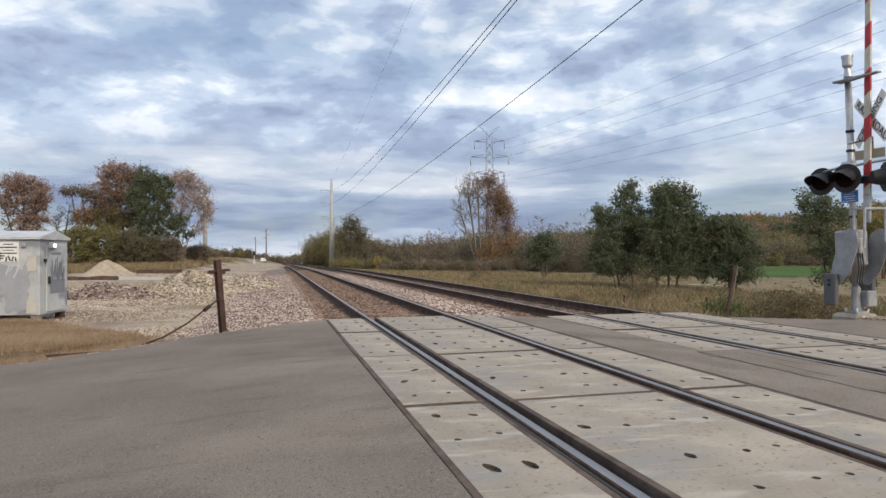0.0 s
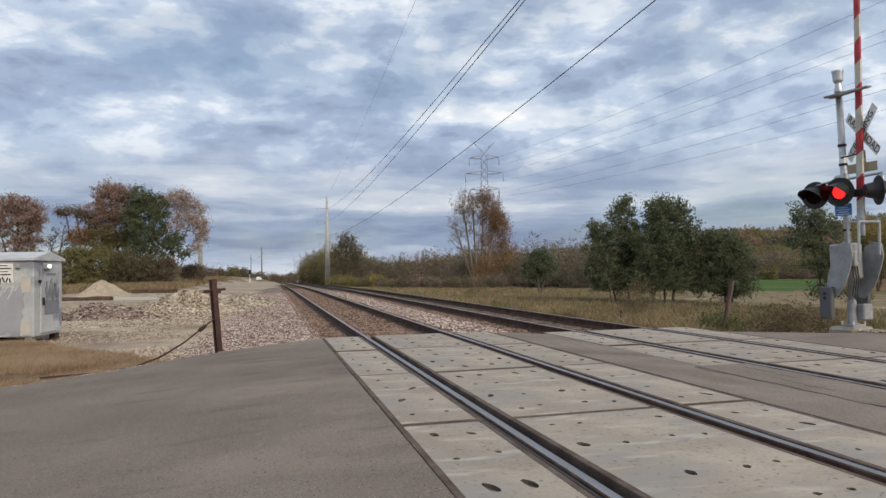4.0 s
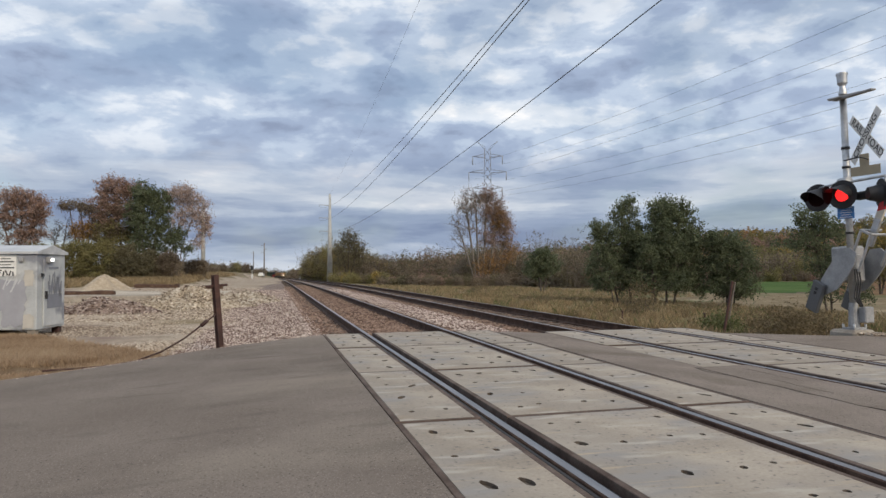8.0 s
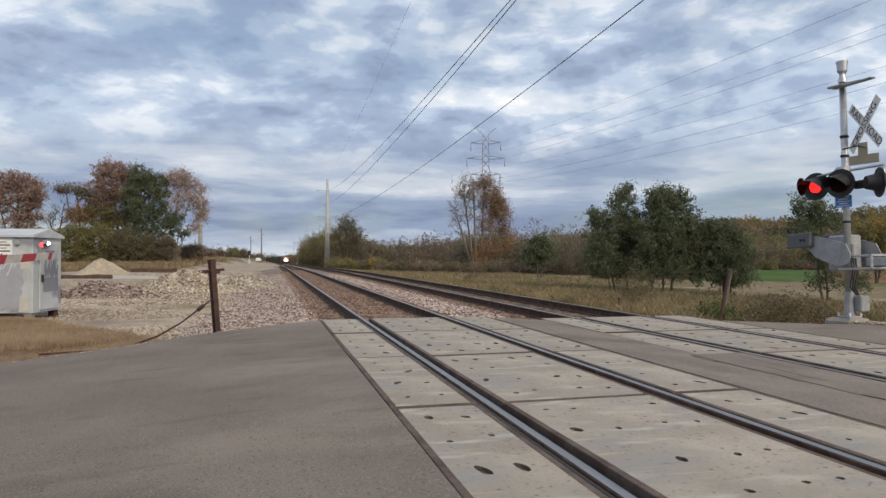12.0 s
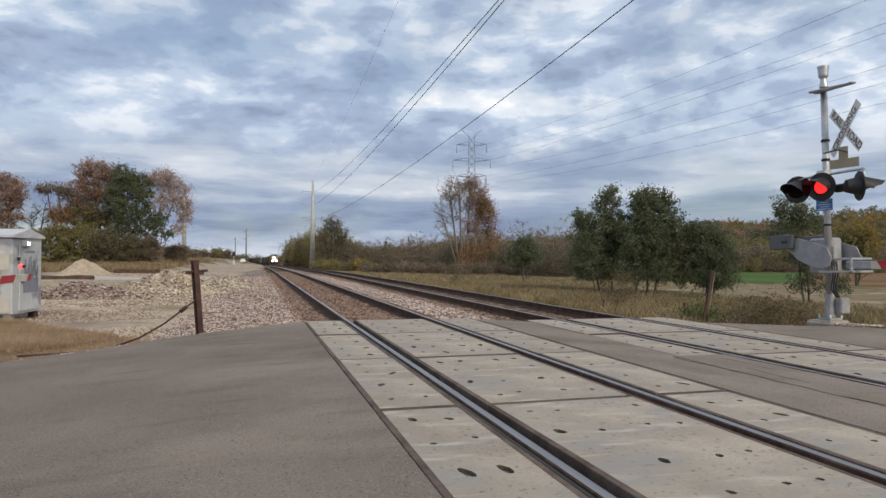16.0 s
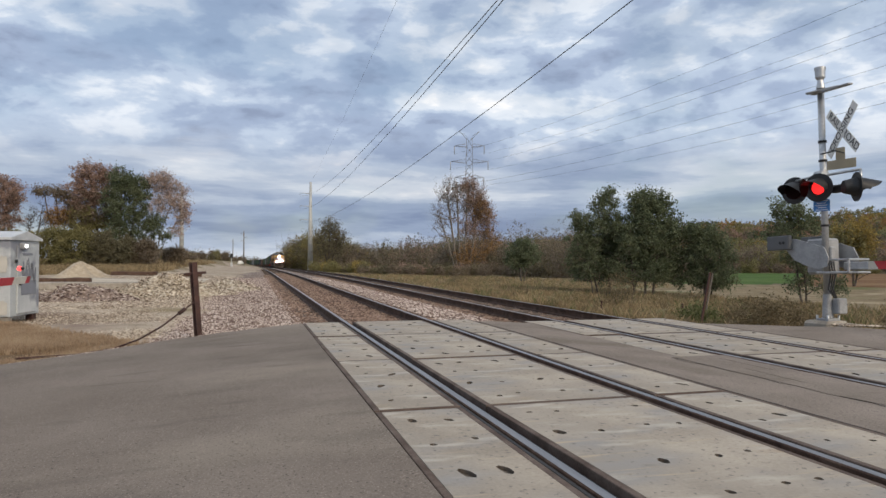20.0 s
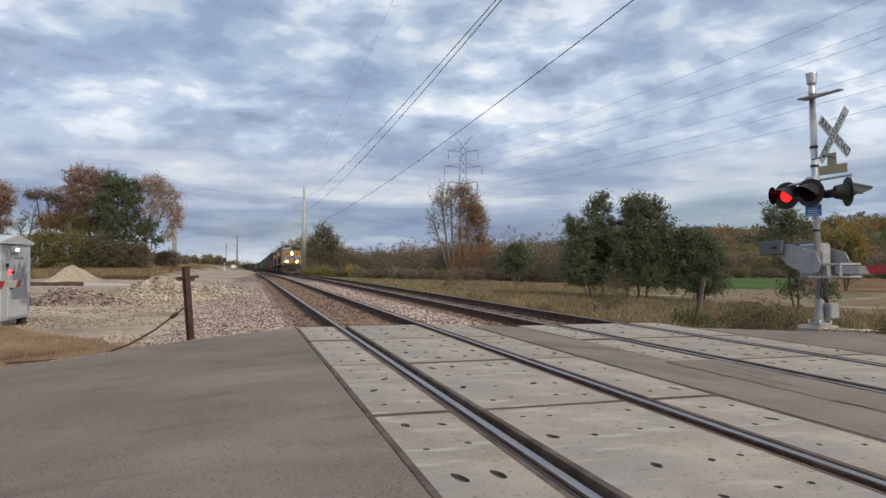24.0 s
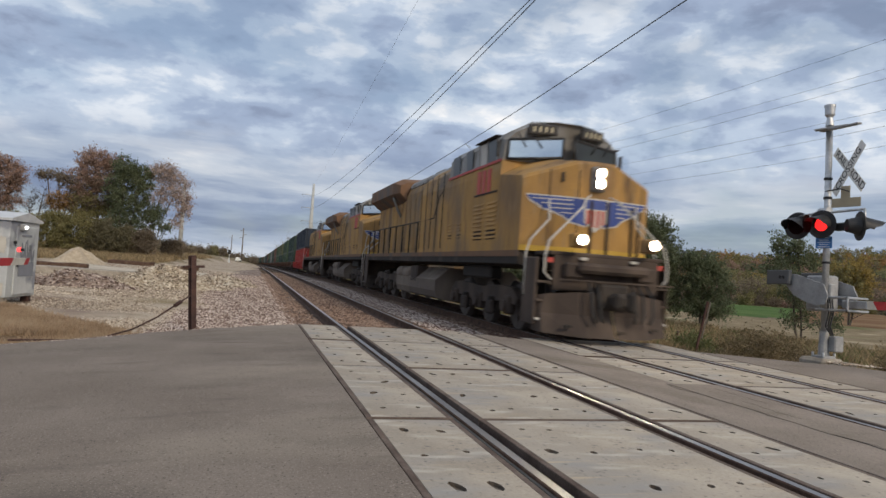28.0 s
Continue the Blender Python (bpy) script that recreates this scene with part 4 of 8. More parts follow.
def build_post():
    post = thing("rail_post", pose(-0.80, 11.75, -0.22, 0, -4.5, 20), "dark rusty steel post cut from old rail", "post")
    bm = BM()
    prism(bm, [(-0.055, -0.05), (0.055, -0.05), (0.055, -0.03), (0.012, -0.015), (0.012, 0.03), (0.04, 0.045), (0.04, 0.07), (-0.04, 0.07), (-0.04, 0.045), (-0.012, 0.03), (-0.012, -0.015), (-0.055, -0.03)], 1.36, pose(0, 0, 0.58, 90))
    part("upright", bm, M["rust"], post)
    bm = BM()
    box(bm, (0.34, 0.05, 0.04), (0.02, 0, 1.08), 0.008)
    part("cross_pin", bm, M["rust"], post)
    cable = thing("cable", pose(0, 0, 0), "slack dark steel cable tied from the post to the ground", "cable")
    bm = BM()
    pts = [(-0.84, 11.7, 0.42), (-1.05, 11.55, 0.26), (-1.3, 11.3, 0.06), (-1.6, 11.0, -0.11), (-1.9, 10.7, -0.2), (-2.3, 10.45, -0.23), (-3.0, 10.3, -0.24)]
    tube(bm, pts, 0.014, 6)
    part("strand", bm, M["rust"], cable)
    bm = BM()
    tube(bm, [(-1.0, 11.58, 0.3), (-1.08, 11.5, 0.23)], 0.032, 8)
    part("knot", bm, M["rust"], cable)


build_post()


M["pole_wood"] = material("pole_wood", ((0.10, 0.085, 0.07), (0.15, 0.13, 0.11), (0.2, 0.18, 0.16)), 1.5, 0.9, bump=0.2, stretch=(3, 3, 0.3))


def build_right_post():
    post = thing("leaning_post", pose(10.3, 14.1, -0.9, 0, 0, 0) @ pose(0, 0, 0, 0, 12, 0), "dark leaning post with a grey marker strapped to it", "post")
    bm = BM()
    box(bm, (0.055, 0.055, 1.75), (0, 0, 0.85), 0.01)
    part("upright", bm, M["rust"], post)
    bm = BM()
    box(bm, (0.032, 0.03, 0.9), (0.05, -0.03, 1.27), 0.008)
    part("marker", bm, M["pole_wood"], post, "grey marker strip")


build_right_post()
for x, y, tall, lean in ((12.95, 23.6, 0.3, 4), (14.9, 21.2, 0.32, -5)):
    stake = thing("marker_stake", pose(x, y, spot(x, y) + 0.02, 0, lean, 20), "short dark wooden stake in the grass", "stake", "stakes beside the far track")
    bm = BM()
    box(bm, (0.07, 0.05, tall + 0.4), (0, 0, tall / 2 + 0.1), 0.012)
    box(bm, (0.09, 0.06, 0.05), (0, 0, tall + 0.28), 0.01)
    part("stick", bm, M["rust"], stake)


def heap(name, at, size, stone, lumpy, label, turn=0, peaks=1):
    """A heap with uneven slopes on the ground."""
    n, k = 26, 40
    i, j = np.meshgrid(np.arange(n + 1), np.arange(k), indexing="ij")
    r, a = i / n, 2 * np.pi * j / k
    wob = 1 + 0.18 * np.sin(2 * a + turn) + 0.1 * np.sin(5 * a + 2 * turn)
    x, y = size[0] / 2 * r * np.cos(a) * wob, size[1] / 2 * r * np.sin(a) * wob
    z = size[2] * np.maximum(0, (1 - r ** 1.4) ** 1.5) * (1 + 0.25 * np.sin(3 * a + turn) * r) + lumpy * lumps(x + 9 * turn, y, 0.35) * (1 - r ** 4) - 0.25 * (r > 0.97)
    v = np.stack([x, y, z], -1).reshape(-1, 3)
    ii, jj = np.meshgrid(np.arange(n), np.arange(k), indexing="ij")
    f = np.stack([ii * k + jj, (ii + 1) * k + jj, (ii + 1) * k + (jj + 1) % k, ii * k + (jj + 1) % k], -1).reshape(-1, 4)
    ob = new(name, quick_mesh(name, v, f, stone, True))
    ob.matrix_basis = pose(at[0], at[1], spot(*at) - 0.02)
    return tagged(ob, label, "heap")


M["tan_gravel"] = material("tan_gravel", ((0.27, 0.22, 0.155), (0.36, 0.30, 0.22), (0.46, 0.39, 0.30)), 4, 0.97, bump=0.6, fine=18)
M["broken_stone"] = material("broken_stone", ((0.22, 0.17, 0.12), (0.42, 0.36, 0.27), (0.66, 0.6, 0.5)), 5, 0.97, bump=1.0, fine=10, detail=9)
M["pink_stone"] = material("pink_stone", ((0.13, 0.09, 0.07), (0.24, 0.18, 0.145), (0.38, 0.31, 0.26)), 6, 0.97, bump=1.0, fine=11, detail=9)
heap("gravel_mound", (-11.6, 53.5), (3.7, 3.4, 1.15), M["tan_gravel"], 0.06, "smooth heap of tan gravel on the yard")
heap("stone_mound", (-2.9, 26.5), (4.4, 3.6, 0.80), M["broken_stone"], 0.22, "rough heap of pale broken stone", 1.0)
heap("rubble_mound", (-5.3, 24.5), (3.4, 2.6, 0.5), M["pink_stone"], 0.14, "low heap of reddish crushed stone", 2.2)
heap("rubble_mound", (-1.0, 30.5), (3.6, 5.0, 0.45), M["broken_stone"], 0.14, "low spread of pale broken stone beside the track", 3.4)


def build_yard():
    for at, size, turn, mat, name, label, cat in (
            ((-6.6, 33, 0.0), (7.5, 0.5, 0.34), 6, "pad", "concrete_kerb", "long weathered concrete edging lying in the yard", "concrete"),
            ((-3.5, 29.5, 0.0), (2.2, 0.45, 0.4), 25, "pad", "concrete_pipe", "pale concrete block lying on the stones", "concrete"),
            ((-10.6, 41, 0.0), (4.6, 0.5, 0.32), -3, "rail_side", "timber_baulk", "dark stacked timber baulk on the ground", "timber"),
            ((-5.2, 58, 0.0), (3.0, 0.5, 0.3), 4, "rail_side", "timber_baulk", "dark timber baulk on the ground", "timber"),
            ((-9.0, 60, 0.0), (3.5, 0.6, 0.35), -8, "rail_side", "timber_baulk", "dark timber baulk on the ground", "timber")):
        bm = BM()
        box(bm, size, (0, 0, size[2] / 2), 0.05)
        bmesh.ops.subdivide_edges(bm, edges=[e for e in bm.edges if e.calc_length() > 1], cuts=5)
        for v in bm.verts:
            v.co += Vector((0, noise.noise(v.co * 0.9) * 0.08, noise.noise(v.co * 1.3) * 0.05))
        ob = new(name, finish(bm, name, M[mat]))
        ob.matrix_basis = pose(at[0], at[1], spot(at[0], at[1]) - 0.03, 0, 0, turn)
        tagged(ob, label, cat)
    # a bare pale apron behind the heaps
    v, f = [], []
    xs, ys = np.linspace(-30, -2.6, 24), np.linspace(34, 50, 12)
    for x in xs:
        for y in ys:
            v.append((x, y + 1.2 * math.sin(x * 0.4), spot(x, y) + 0.03))
    k = len(ys)
    i, j = np.meshgrid(np.arange(len(xs) - 1), np.arange(k - 1), indexing="ij")
    f = np.stack([i * k + j, (i + 1) * k + j, (i + 1) * k + j + 1, i * k + j + 1], -1).reshape(-1, 4)
    tagged(new("yard_apron", quick_mesh("yard_apron", np.array(v), f, M["apron"], True)), "pale packed dirt apron in the yard", "ground", kind="structure")


M["apron"] = grown(material("packed_dirt", ((0.36, 0.30, 0.22), (0.45, 0.39, 0.30), (0.54, 0.48, 0.38)), 0.35, 0.97, bump=0.4, fine=20), [((0.26, 0.21, 0.16), 0.3, 0.56, 0.66)])
build_yard()

M["pole_steel"] = material("weathered_pole", ((0.34, 0.35, 0.34), (0.42, 0.43, 0.42), (0.5, 0.51, 0.49)), 0.6, 0.7, 0.2, bump=0.05)


def power_pole(x, y, z, height, r0, r1, arms, mat, label):
    pole = thing("power_pole", pose(x, y, z), label, "power pole")
    bm = BM()
    tube(bm, [(0, 0, -0.5), (0, 0, height)], [r0, r1], 14)
    part("shaft", bm, mat, pole)
    for h, long in arms:
        bm = BM()
        tube(bm, [(0, 0, h - 0.12), (-long, 0.0, h)], [0.10, 0.055], 8)
        arm = part("cross_arm", bm, mat, pole)
        bm = BM()
        tube(bm, [(-long, 0, h - 0.55), (-long, 0, h)], 0.05, 8)
        part("insulator", bm, M["grey_paint"], arm)
    return pole


def far_signal(x, y, high, label):
    """A small trackside signal: post, dark head, white marker."""
    base = spot(x, y)
    sig = thing("trackside_signal", pose(x, y, base), label, "railway signal", "trackside signals")
    bm = BM()
    tube(bm, [(0, 0, -0.2), (0, 0, high)], 0.09, 8)
    part("post", bm, M["pole_steel"], sig)
    bm = BM()
    box(bm, (0.7, 0.3, 1.1), (0, -0.1, high), 0.1)
    part("signal_head", bm, M["black"], sig, "dark signal head")
    bm = BM()
    box(bm, (0.5, 0.5, 1.0), (0, 0.1, 0.5), 0.05)
    part("relay_box", bm, M["white_metal"], sig, "pale box at its foot")


far_signal(-4.5, 180, 2.7, "small distant railway signal beside the near track")
far_signal(10.2, 250, 3.0, "small distant railway signal beside the far track")


def far_truck():
    truck_ = thing("pickup_truck", pose(-4, 320, spot(-4, 320), 0, 0, 80), "small white pickup truck parked far off", "truck")
    for name, size, at, mat in (("body", (4.8, 1.9, 0.8), (0, 0, 0.8), "white"), ("cab", (1.9, 1.75, 0.75), (-0.4, 0, 1.55), "white"), ("window", (1.5, 1.8, 0.45), (-0.4, 0, 1.6), "black")):
        bm = BM()
        box(bm, size, at, 0.12)
        part(name, bm, M[mat], truck_)
    for x in (-1.5, 1.5):
        for y in (-0.85, 0.85):
            bm = BM()
            tube(bm, [(x, y - 0.12, 0.38), (x, y + 0.12, 0.38)], 0.38, 14)
            part("wheel", bm, M["black"], truck_)


far_truck()
power_pole(16.7, 200, -2.0, 25.2, 0.82, 0.30, ((22.0, 3.0), (18.3, 3.0), (14.4, 2.9)), M["pole_steel"], "tall pale steel power pole with three arms")
power_pole(-21.0, 232, -0.2, 24.0, 0.8, 0.4, ((19.5, -2.0), (16.0, -2.0)), M["pole_steel"], "tall pale steel power pole behind the trees")
power_pole(-2.8, 330, -1.0, 14.8, 0.35, 0.2, ((13.6, 1.4), (12.0, -1.4), (10.4, 1.4)), M["pole_wood"], "distant wooden power pole beside the line")
power_pole(-9.7, 420, -1.0, 13.5, 0.3, 0.2, ((12.4, 1.2), (10.8, -1.2)), M["pole_wood"], "distant wooden power pole beside the line")


M["tower_steel"] = material("tower_steel", ((0.17, 0.175, 0.18), (0.23, 0.235, 0.24), (0.3, 0.305, 0.31)), 0.6, 0.7, 0.2, bump=0.05)


def build_tower():
    x, y, base, top = 70.9, 218.8, -2.6, 44.2
    tower = thing("lattice_tower", pose(x, y, base, 0, 0, -18), "grey steel lattice transmission tower", "transmission tower")
    h = top - base

    def half(z):
        return float(np.interp(z, [0, 0.55 * h, h * 0.94, h], [3.4, 1.3, 0.95, 0.65]))

    for sx, sy in ((-1, -1), (1, -1), (1, 1), (-1, 1)):
        bm = BM()
        tube(bm, [(sx * half(z), sy * half(z), z) for z in np.linspace(0, h * 0.95, 8)], 0.095, 4)
        part("leg", bm, M["tower_steel"], tower)
    levels = np.linspace(0, h * 0.95, 17)
    for z0, z1 in zip(levels, levels[1:]):
        a, b = half(z0), half(z1)
        for s in (-1, 1):
            for k in (-1, 1):
                for ends in ([(-a * k, s * a, z0), (b * k, s * b, z1)], [(s * a, -a * k, z0), (s * b, b * k, z1)]):
                    bm = BM()
                    tube(bm, ends, 0.05, 3)
                    part("brace", bm, M["tower_steel"], tower)
    for z, w in ((0.985, 5.0), (0.885, 5.0), (0.772, 6.3), (0.658, 4.9)):
        z *= h
        for s in (-1, 1):
            bm = BM()
            if z > 0.95 * h:
                tube(bm, [(s * 0.9, 0, h * 0.945), (s * w * 0.7, 0, h)], 0.08, 4)
                tube(bm, [(s * 0.9, 0, h * 0.965), (s * w * 0.7, 0, h)], 0.06, 4)
            else:
                for q in (-1, 1):
                    tube(bm, [(s * half(z), q * half(z), z), (s * w, 0, z + 0.4)], 0.07, 4)
                    tube(bm, [(s * half(z + 1.2), q * half(z + 1.2), z + 1.2), (s * w, 0, z + 0.4)], 0.05, 4)
            arm = part("cross_arm", bm, M["tower_steel"], tower)
            if z < 0.95 * h:
                bm = BM()
                tube(bm, [(s * w, 0, z + 0.4), (s * w, 0, z - 2.4)], 0.13, 6)
                part("insulator", bm, M["grey_paint"], arm)
    return [(x + w * math.cos(radians(-18)), y + w * math.sin(radians(-18)), base + z * h - 2.3) for z, w in ((0.885, 5.0), (0.772, 6.3), (0.658, 4.9), (0.885, -5.0), (0.772, -6.3), (0.658, -4.9))]


hang = build_tower()
M["wire"] = plain("wire", (0.05, 0.055, 0.06), rough=0.5, bump=0.0)


def wire(a, b, sag, r, label):
    cable = thing("overhead_wire", pose(0, 0, 0), label, "overhead wire", "overhead wires")
    a, b = Vector(a), Vector(b)
    pts = []
    for k in range(41):
        s = k / 40
        p = a.lerp(b, s)
        p.z -= 4 * sag * s * (1 - s)
        pts.append(p)
    bm = BM()
    tube(bm, pts, r, 5)
    part("strand", bm, M["wire"], cable)


M_WIRES = "dark overhead power wire slung over the line"
wire((13.8, 200, 19.2), (7.0, -60, 13.86), 5.0, 0.019, M_WIRES)
wire((13.8, 200, 15.5), (6.5, -60, 14.66), 5.0, 0.019, M_WIRES)
wire((13.9, 200, 11.6), (12.5, -60, 15.9), 5.0, 0.021, M_WIRES)
wire((16.7, 200, 23.12), (9.0, -60, 31.0), 3.0, 0.010, "thin shield wire above the power line")
for k, (x, y, z) in enumerate(hang):
    wire((x, y, z), (x + 10, -60, z + 1.0), 4.5, 0.02, "thin transmission wire strung from the lattice tower")


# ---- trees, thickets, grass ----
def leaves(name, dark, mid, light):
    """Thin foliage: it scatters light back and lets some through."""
    # Darker tones are lifted, so haze over far foliage sits in the colour.
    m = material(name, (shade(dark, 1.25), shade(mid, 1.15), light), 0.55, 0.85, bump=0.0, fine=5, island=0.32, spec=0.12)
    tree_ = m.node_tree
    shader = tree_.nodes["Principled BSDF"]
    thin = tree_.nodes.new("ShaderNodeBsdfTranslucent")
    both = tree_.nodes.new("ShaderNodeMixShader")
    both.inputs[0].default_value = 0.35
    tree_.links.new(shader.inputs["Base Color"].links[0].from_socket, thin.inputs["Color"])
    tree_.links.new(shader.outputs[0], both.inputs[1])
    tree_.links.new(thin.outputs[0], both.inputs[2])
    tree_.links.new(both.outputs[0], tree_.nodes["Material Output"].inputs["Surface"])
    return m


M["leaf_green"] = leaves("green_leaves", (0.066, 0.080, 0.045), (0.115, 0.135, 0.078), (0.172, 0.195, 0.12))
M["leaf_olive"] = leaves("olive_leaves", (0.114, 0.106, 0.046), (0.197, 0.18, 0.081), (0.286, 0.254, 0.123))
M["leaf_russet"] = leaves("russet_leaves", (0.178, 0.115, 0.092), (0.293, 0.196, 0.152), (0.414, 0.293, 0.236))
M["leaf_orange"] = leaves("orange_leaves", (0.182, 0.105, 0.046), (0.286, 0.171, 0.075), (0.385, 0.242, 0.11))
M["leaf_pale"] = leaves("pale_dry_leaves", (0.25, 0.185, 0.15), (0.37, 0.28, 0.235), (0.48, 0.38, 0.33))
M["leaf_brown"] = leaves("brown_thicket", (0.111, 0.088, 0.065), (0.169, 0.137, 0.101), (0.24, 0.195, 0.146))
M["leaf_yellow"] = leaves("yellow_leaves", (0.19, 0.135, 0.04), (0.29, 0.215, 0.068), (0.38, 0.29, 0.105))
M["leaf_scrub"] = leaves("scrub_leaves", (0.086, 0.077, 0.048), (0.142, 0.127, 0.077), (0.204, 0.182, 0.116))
M["bark"] = material("bark", ((0.045, 0.036, 0.03), (0.08, 0.066, 0.055), (0.125, 0.105, 0.09)), 4, 0.95, bump=0.5, fine=25, stretch=(2, 2, 0.4))
M["bark_pale"] = material("pale_bark", ((0.10, 0.085, 0.07), (0.165, 0.145, 0.122), (0.24, 0.21, 0.18)), 3, 0.95, bump=0.4, fine=25, stretch=(2, 2, 0.4))
M["straw"] = leaves("dry_grass", (0.17, 0.125, 0.07), (0.28, 0.21, 0.12), (0.40, 0.32, 0.20))
M["verge"] = leaves("brown_verge_grass", (0.225, 0.16, 0.105), (0.345, 0.255, 0.172), (0.465, 0.365, 0.255))
M["weed_green"] = leaves("green_weed", (0.075, 0.085, 0.035), (0.125, 0.135, 0.06), (0.19, 0.19, 0.10))
M["weed"] = leaves("weed_stems", (0.10, 0.08, 0.045), (0.165, 0.13, 0.078), (0.24, 0.19, 0.12))


def leaf_cards(centres, size, up=0.0, long=1.5):
    """Small bent leaf clumps (two joined triangles each) at the centres, turned at random."""
    n = len(centres)
    a = rng.normal(size=(n, 3))
    a[:, 2] += up
    a /= np.linalg.norm(a, axis=1)[:, None]
    b = np.cross(a, rng.normal(size=(n, 3)))
    b /= np.linalg.norm(b, axis=1)[:, None]
    c = np.cross(a, b)
    s = size * rng.uniform(0.6, 1.4, (n, 1))
    v = np.stack([centres - a * s * long * 0.5, centres + b * s * 0.5 + c * s * 0.15, centres + a * s * long * 0.5, centres - b * s * 0.5 + c * s * 0.15], 1).reshape(-1, 3)
    f = np.arange(4 * n).reshape(-1, 4)
    return v, f


def crown_points(blobs, clusters, per, spread):
    """Leaf places: clusters inside ellipsoids (x, y, z, rx, ry, rz, weight), denser towards the shell."""
    w = np.array([b[6] for b in blobs], float)
    pick = rng.choice(len(blobs), clusters, p=w / w.sum())
    bl = np.array([b[:6] for b in blobs])[pick]
    d = rng.normal(size=(clusters, 3))
    d /= np.linalg.norm(d, axis=1)[:, None]
    r = rng.uniform(0.25, 1.0, (clusters, 1)) ** 0.5
    mid = bl[:, :3] + d * r * bl[:, 3:]
    return (mid[:, None, :] + rng.normal(size=(clusters, per, 3)) * spread * rng.uniform(0.5, 1.3, (clusters, 1, 1))).reshape(-1, 3)


def grow(height, spread, levels=4, stems=1, lean=0.25, base=0.03, seed=1, bare=0.2):
    """Limbs of a tree as (points, radii) and the places of its twigs."""
    pick = random.Random(seed)
    trunks, limbs, tips = [], [], []

    def branch(p, way, long, r, level):
        pts, rad = [p], [r]
        for k in range(3):
            way = (way + Vector((pick.gauss(0, 0.13), pick.gauss(0, 0.13), pick.gauss(0.05, 0.08)))).normalized()
            p = p + way * long / 3
            pts.append(p)
            rad.append(max(height * 0.0019, r * (1 - 0.2 * (k + 1))))
        if level == 0:
            trunks.append((pts, rad))
            limbs.append([])
        else:
            limbs[-1].append((pts, rad))
        if level >= levels - 1:
            tips.extend(pts[1:])
            return
        kids = pick.choice((3, 4)) if level else pick.choice((4, 5, 6))
        for k in range(kids):
            at = pts[pick.choice((1, 2, 3)) if k else 3]
            out = Vector((pick.gauss(0, 1), pick.gauss(0, 1), pick.uniform(0.1, 0.9)))
            out.x *= spread
            out.y *= spread
            branch(at, (way * pick.uniform(0.5, 1.1) + out.normalized() * pick.uniform(0.5, 0.95)).normalized(), long * pick.uniform(0.55, 0.8), rad[-1] * pick.uniform(0.5, 0.75), level + 1)

    for s in range(stems):
        start = Vector((pick.uniform(-0.3, 0.3) * stems * 0.5, pick.uniform(-0.3, 0.3) * stems * 0.5, -0.2))
        branch(start, Vector((pick.gauss(0, lean), pick.gauss(0, lean), 1)).normalized(), height * pick.uniform(0.36, 0.46), height * base * pick.uniform(0.7, 1), 0)
    return trunks, limbs, tips


def tree(at, height, width, label, crowns, bark="bark", seed=1, levels=4, stems=1, spread=1.0, base=0.022, category="tree", group="", name="tree"):
    """crowns: rows of (leaf material, blobs, clusters, leaves to a cluster, their spread, leaf size, label); blobs in parts of height and width."""
    ob = thing(name, pose(at[0], at[1], spot(*at[:2]) if len(at) < 3 else at[2]), label, category, group)
    trunks, limbs, tips = grow(height, spread, levels, stems, seed=seed, base=base)
    for pts, rad in trunks:
        bm = BM()
        tube(bm, pts, rad, 8)
        part("trunk", bm, M[bark], ob)
    top = max(p.z for p in tips)
    squash = min(1.0, height / max(top, 0.1))
    for stem in limbs:
        bm = BM()
        for pts, rad in stem:
            tube(bm, [Vector((p.x, p.y, p.z * squash)) for p in pts], [r * squash for r in rad], 4, False)
        part("branching", bm, M[bark], ob)
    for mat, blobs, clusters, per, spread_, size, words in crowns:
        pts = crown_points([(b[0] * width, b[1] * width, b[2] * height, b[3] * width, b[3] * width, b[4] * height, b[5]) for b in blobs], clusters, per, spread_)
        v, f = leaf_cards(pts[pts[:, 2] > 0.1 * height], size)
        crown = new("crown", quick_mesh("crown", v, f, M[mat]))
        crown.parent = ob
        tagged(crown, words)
    return ob


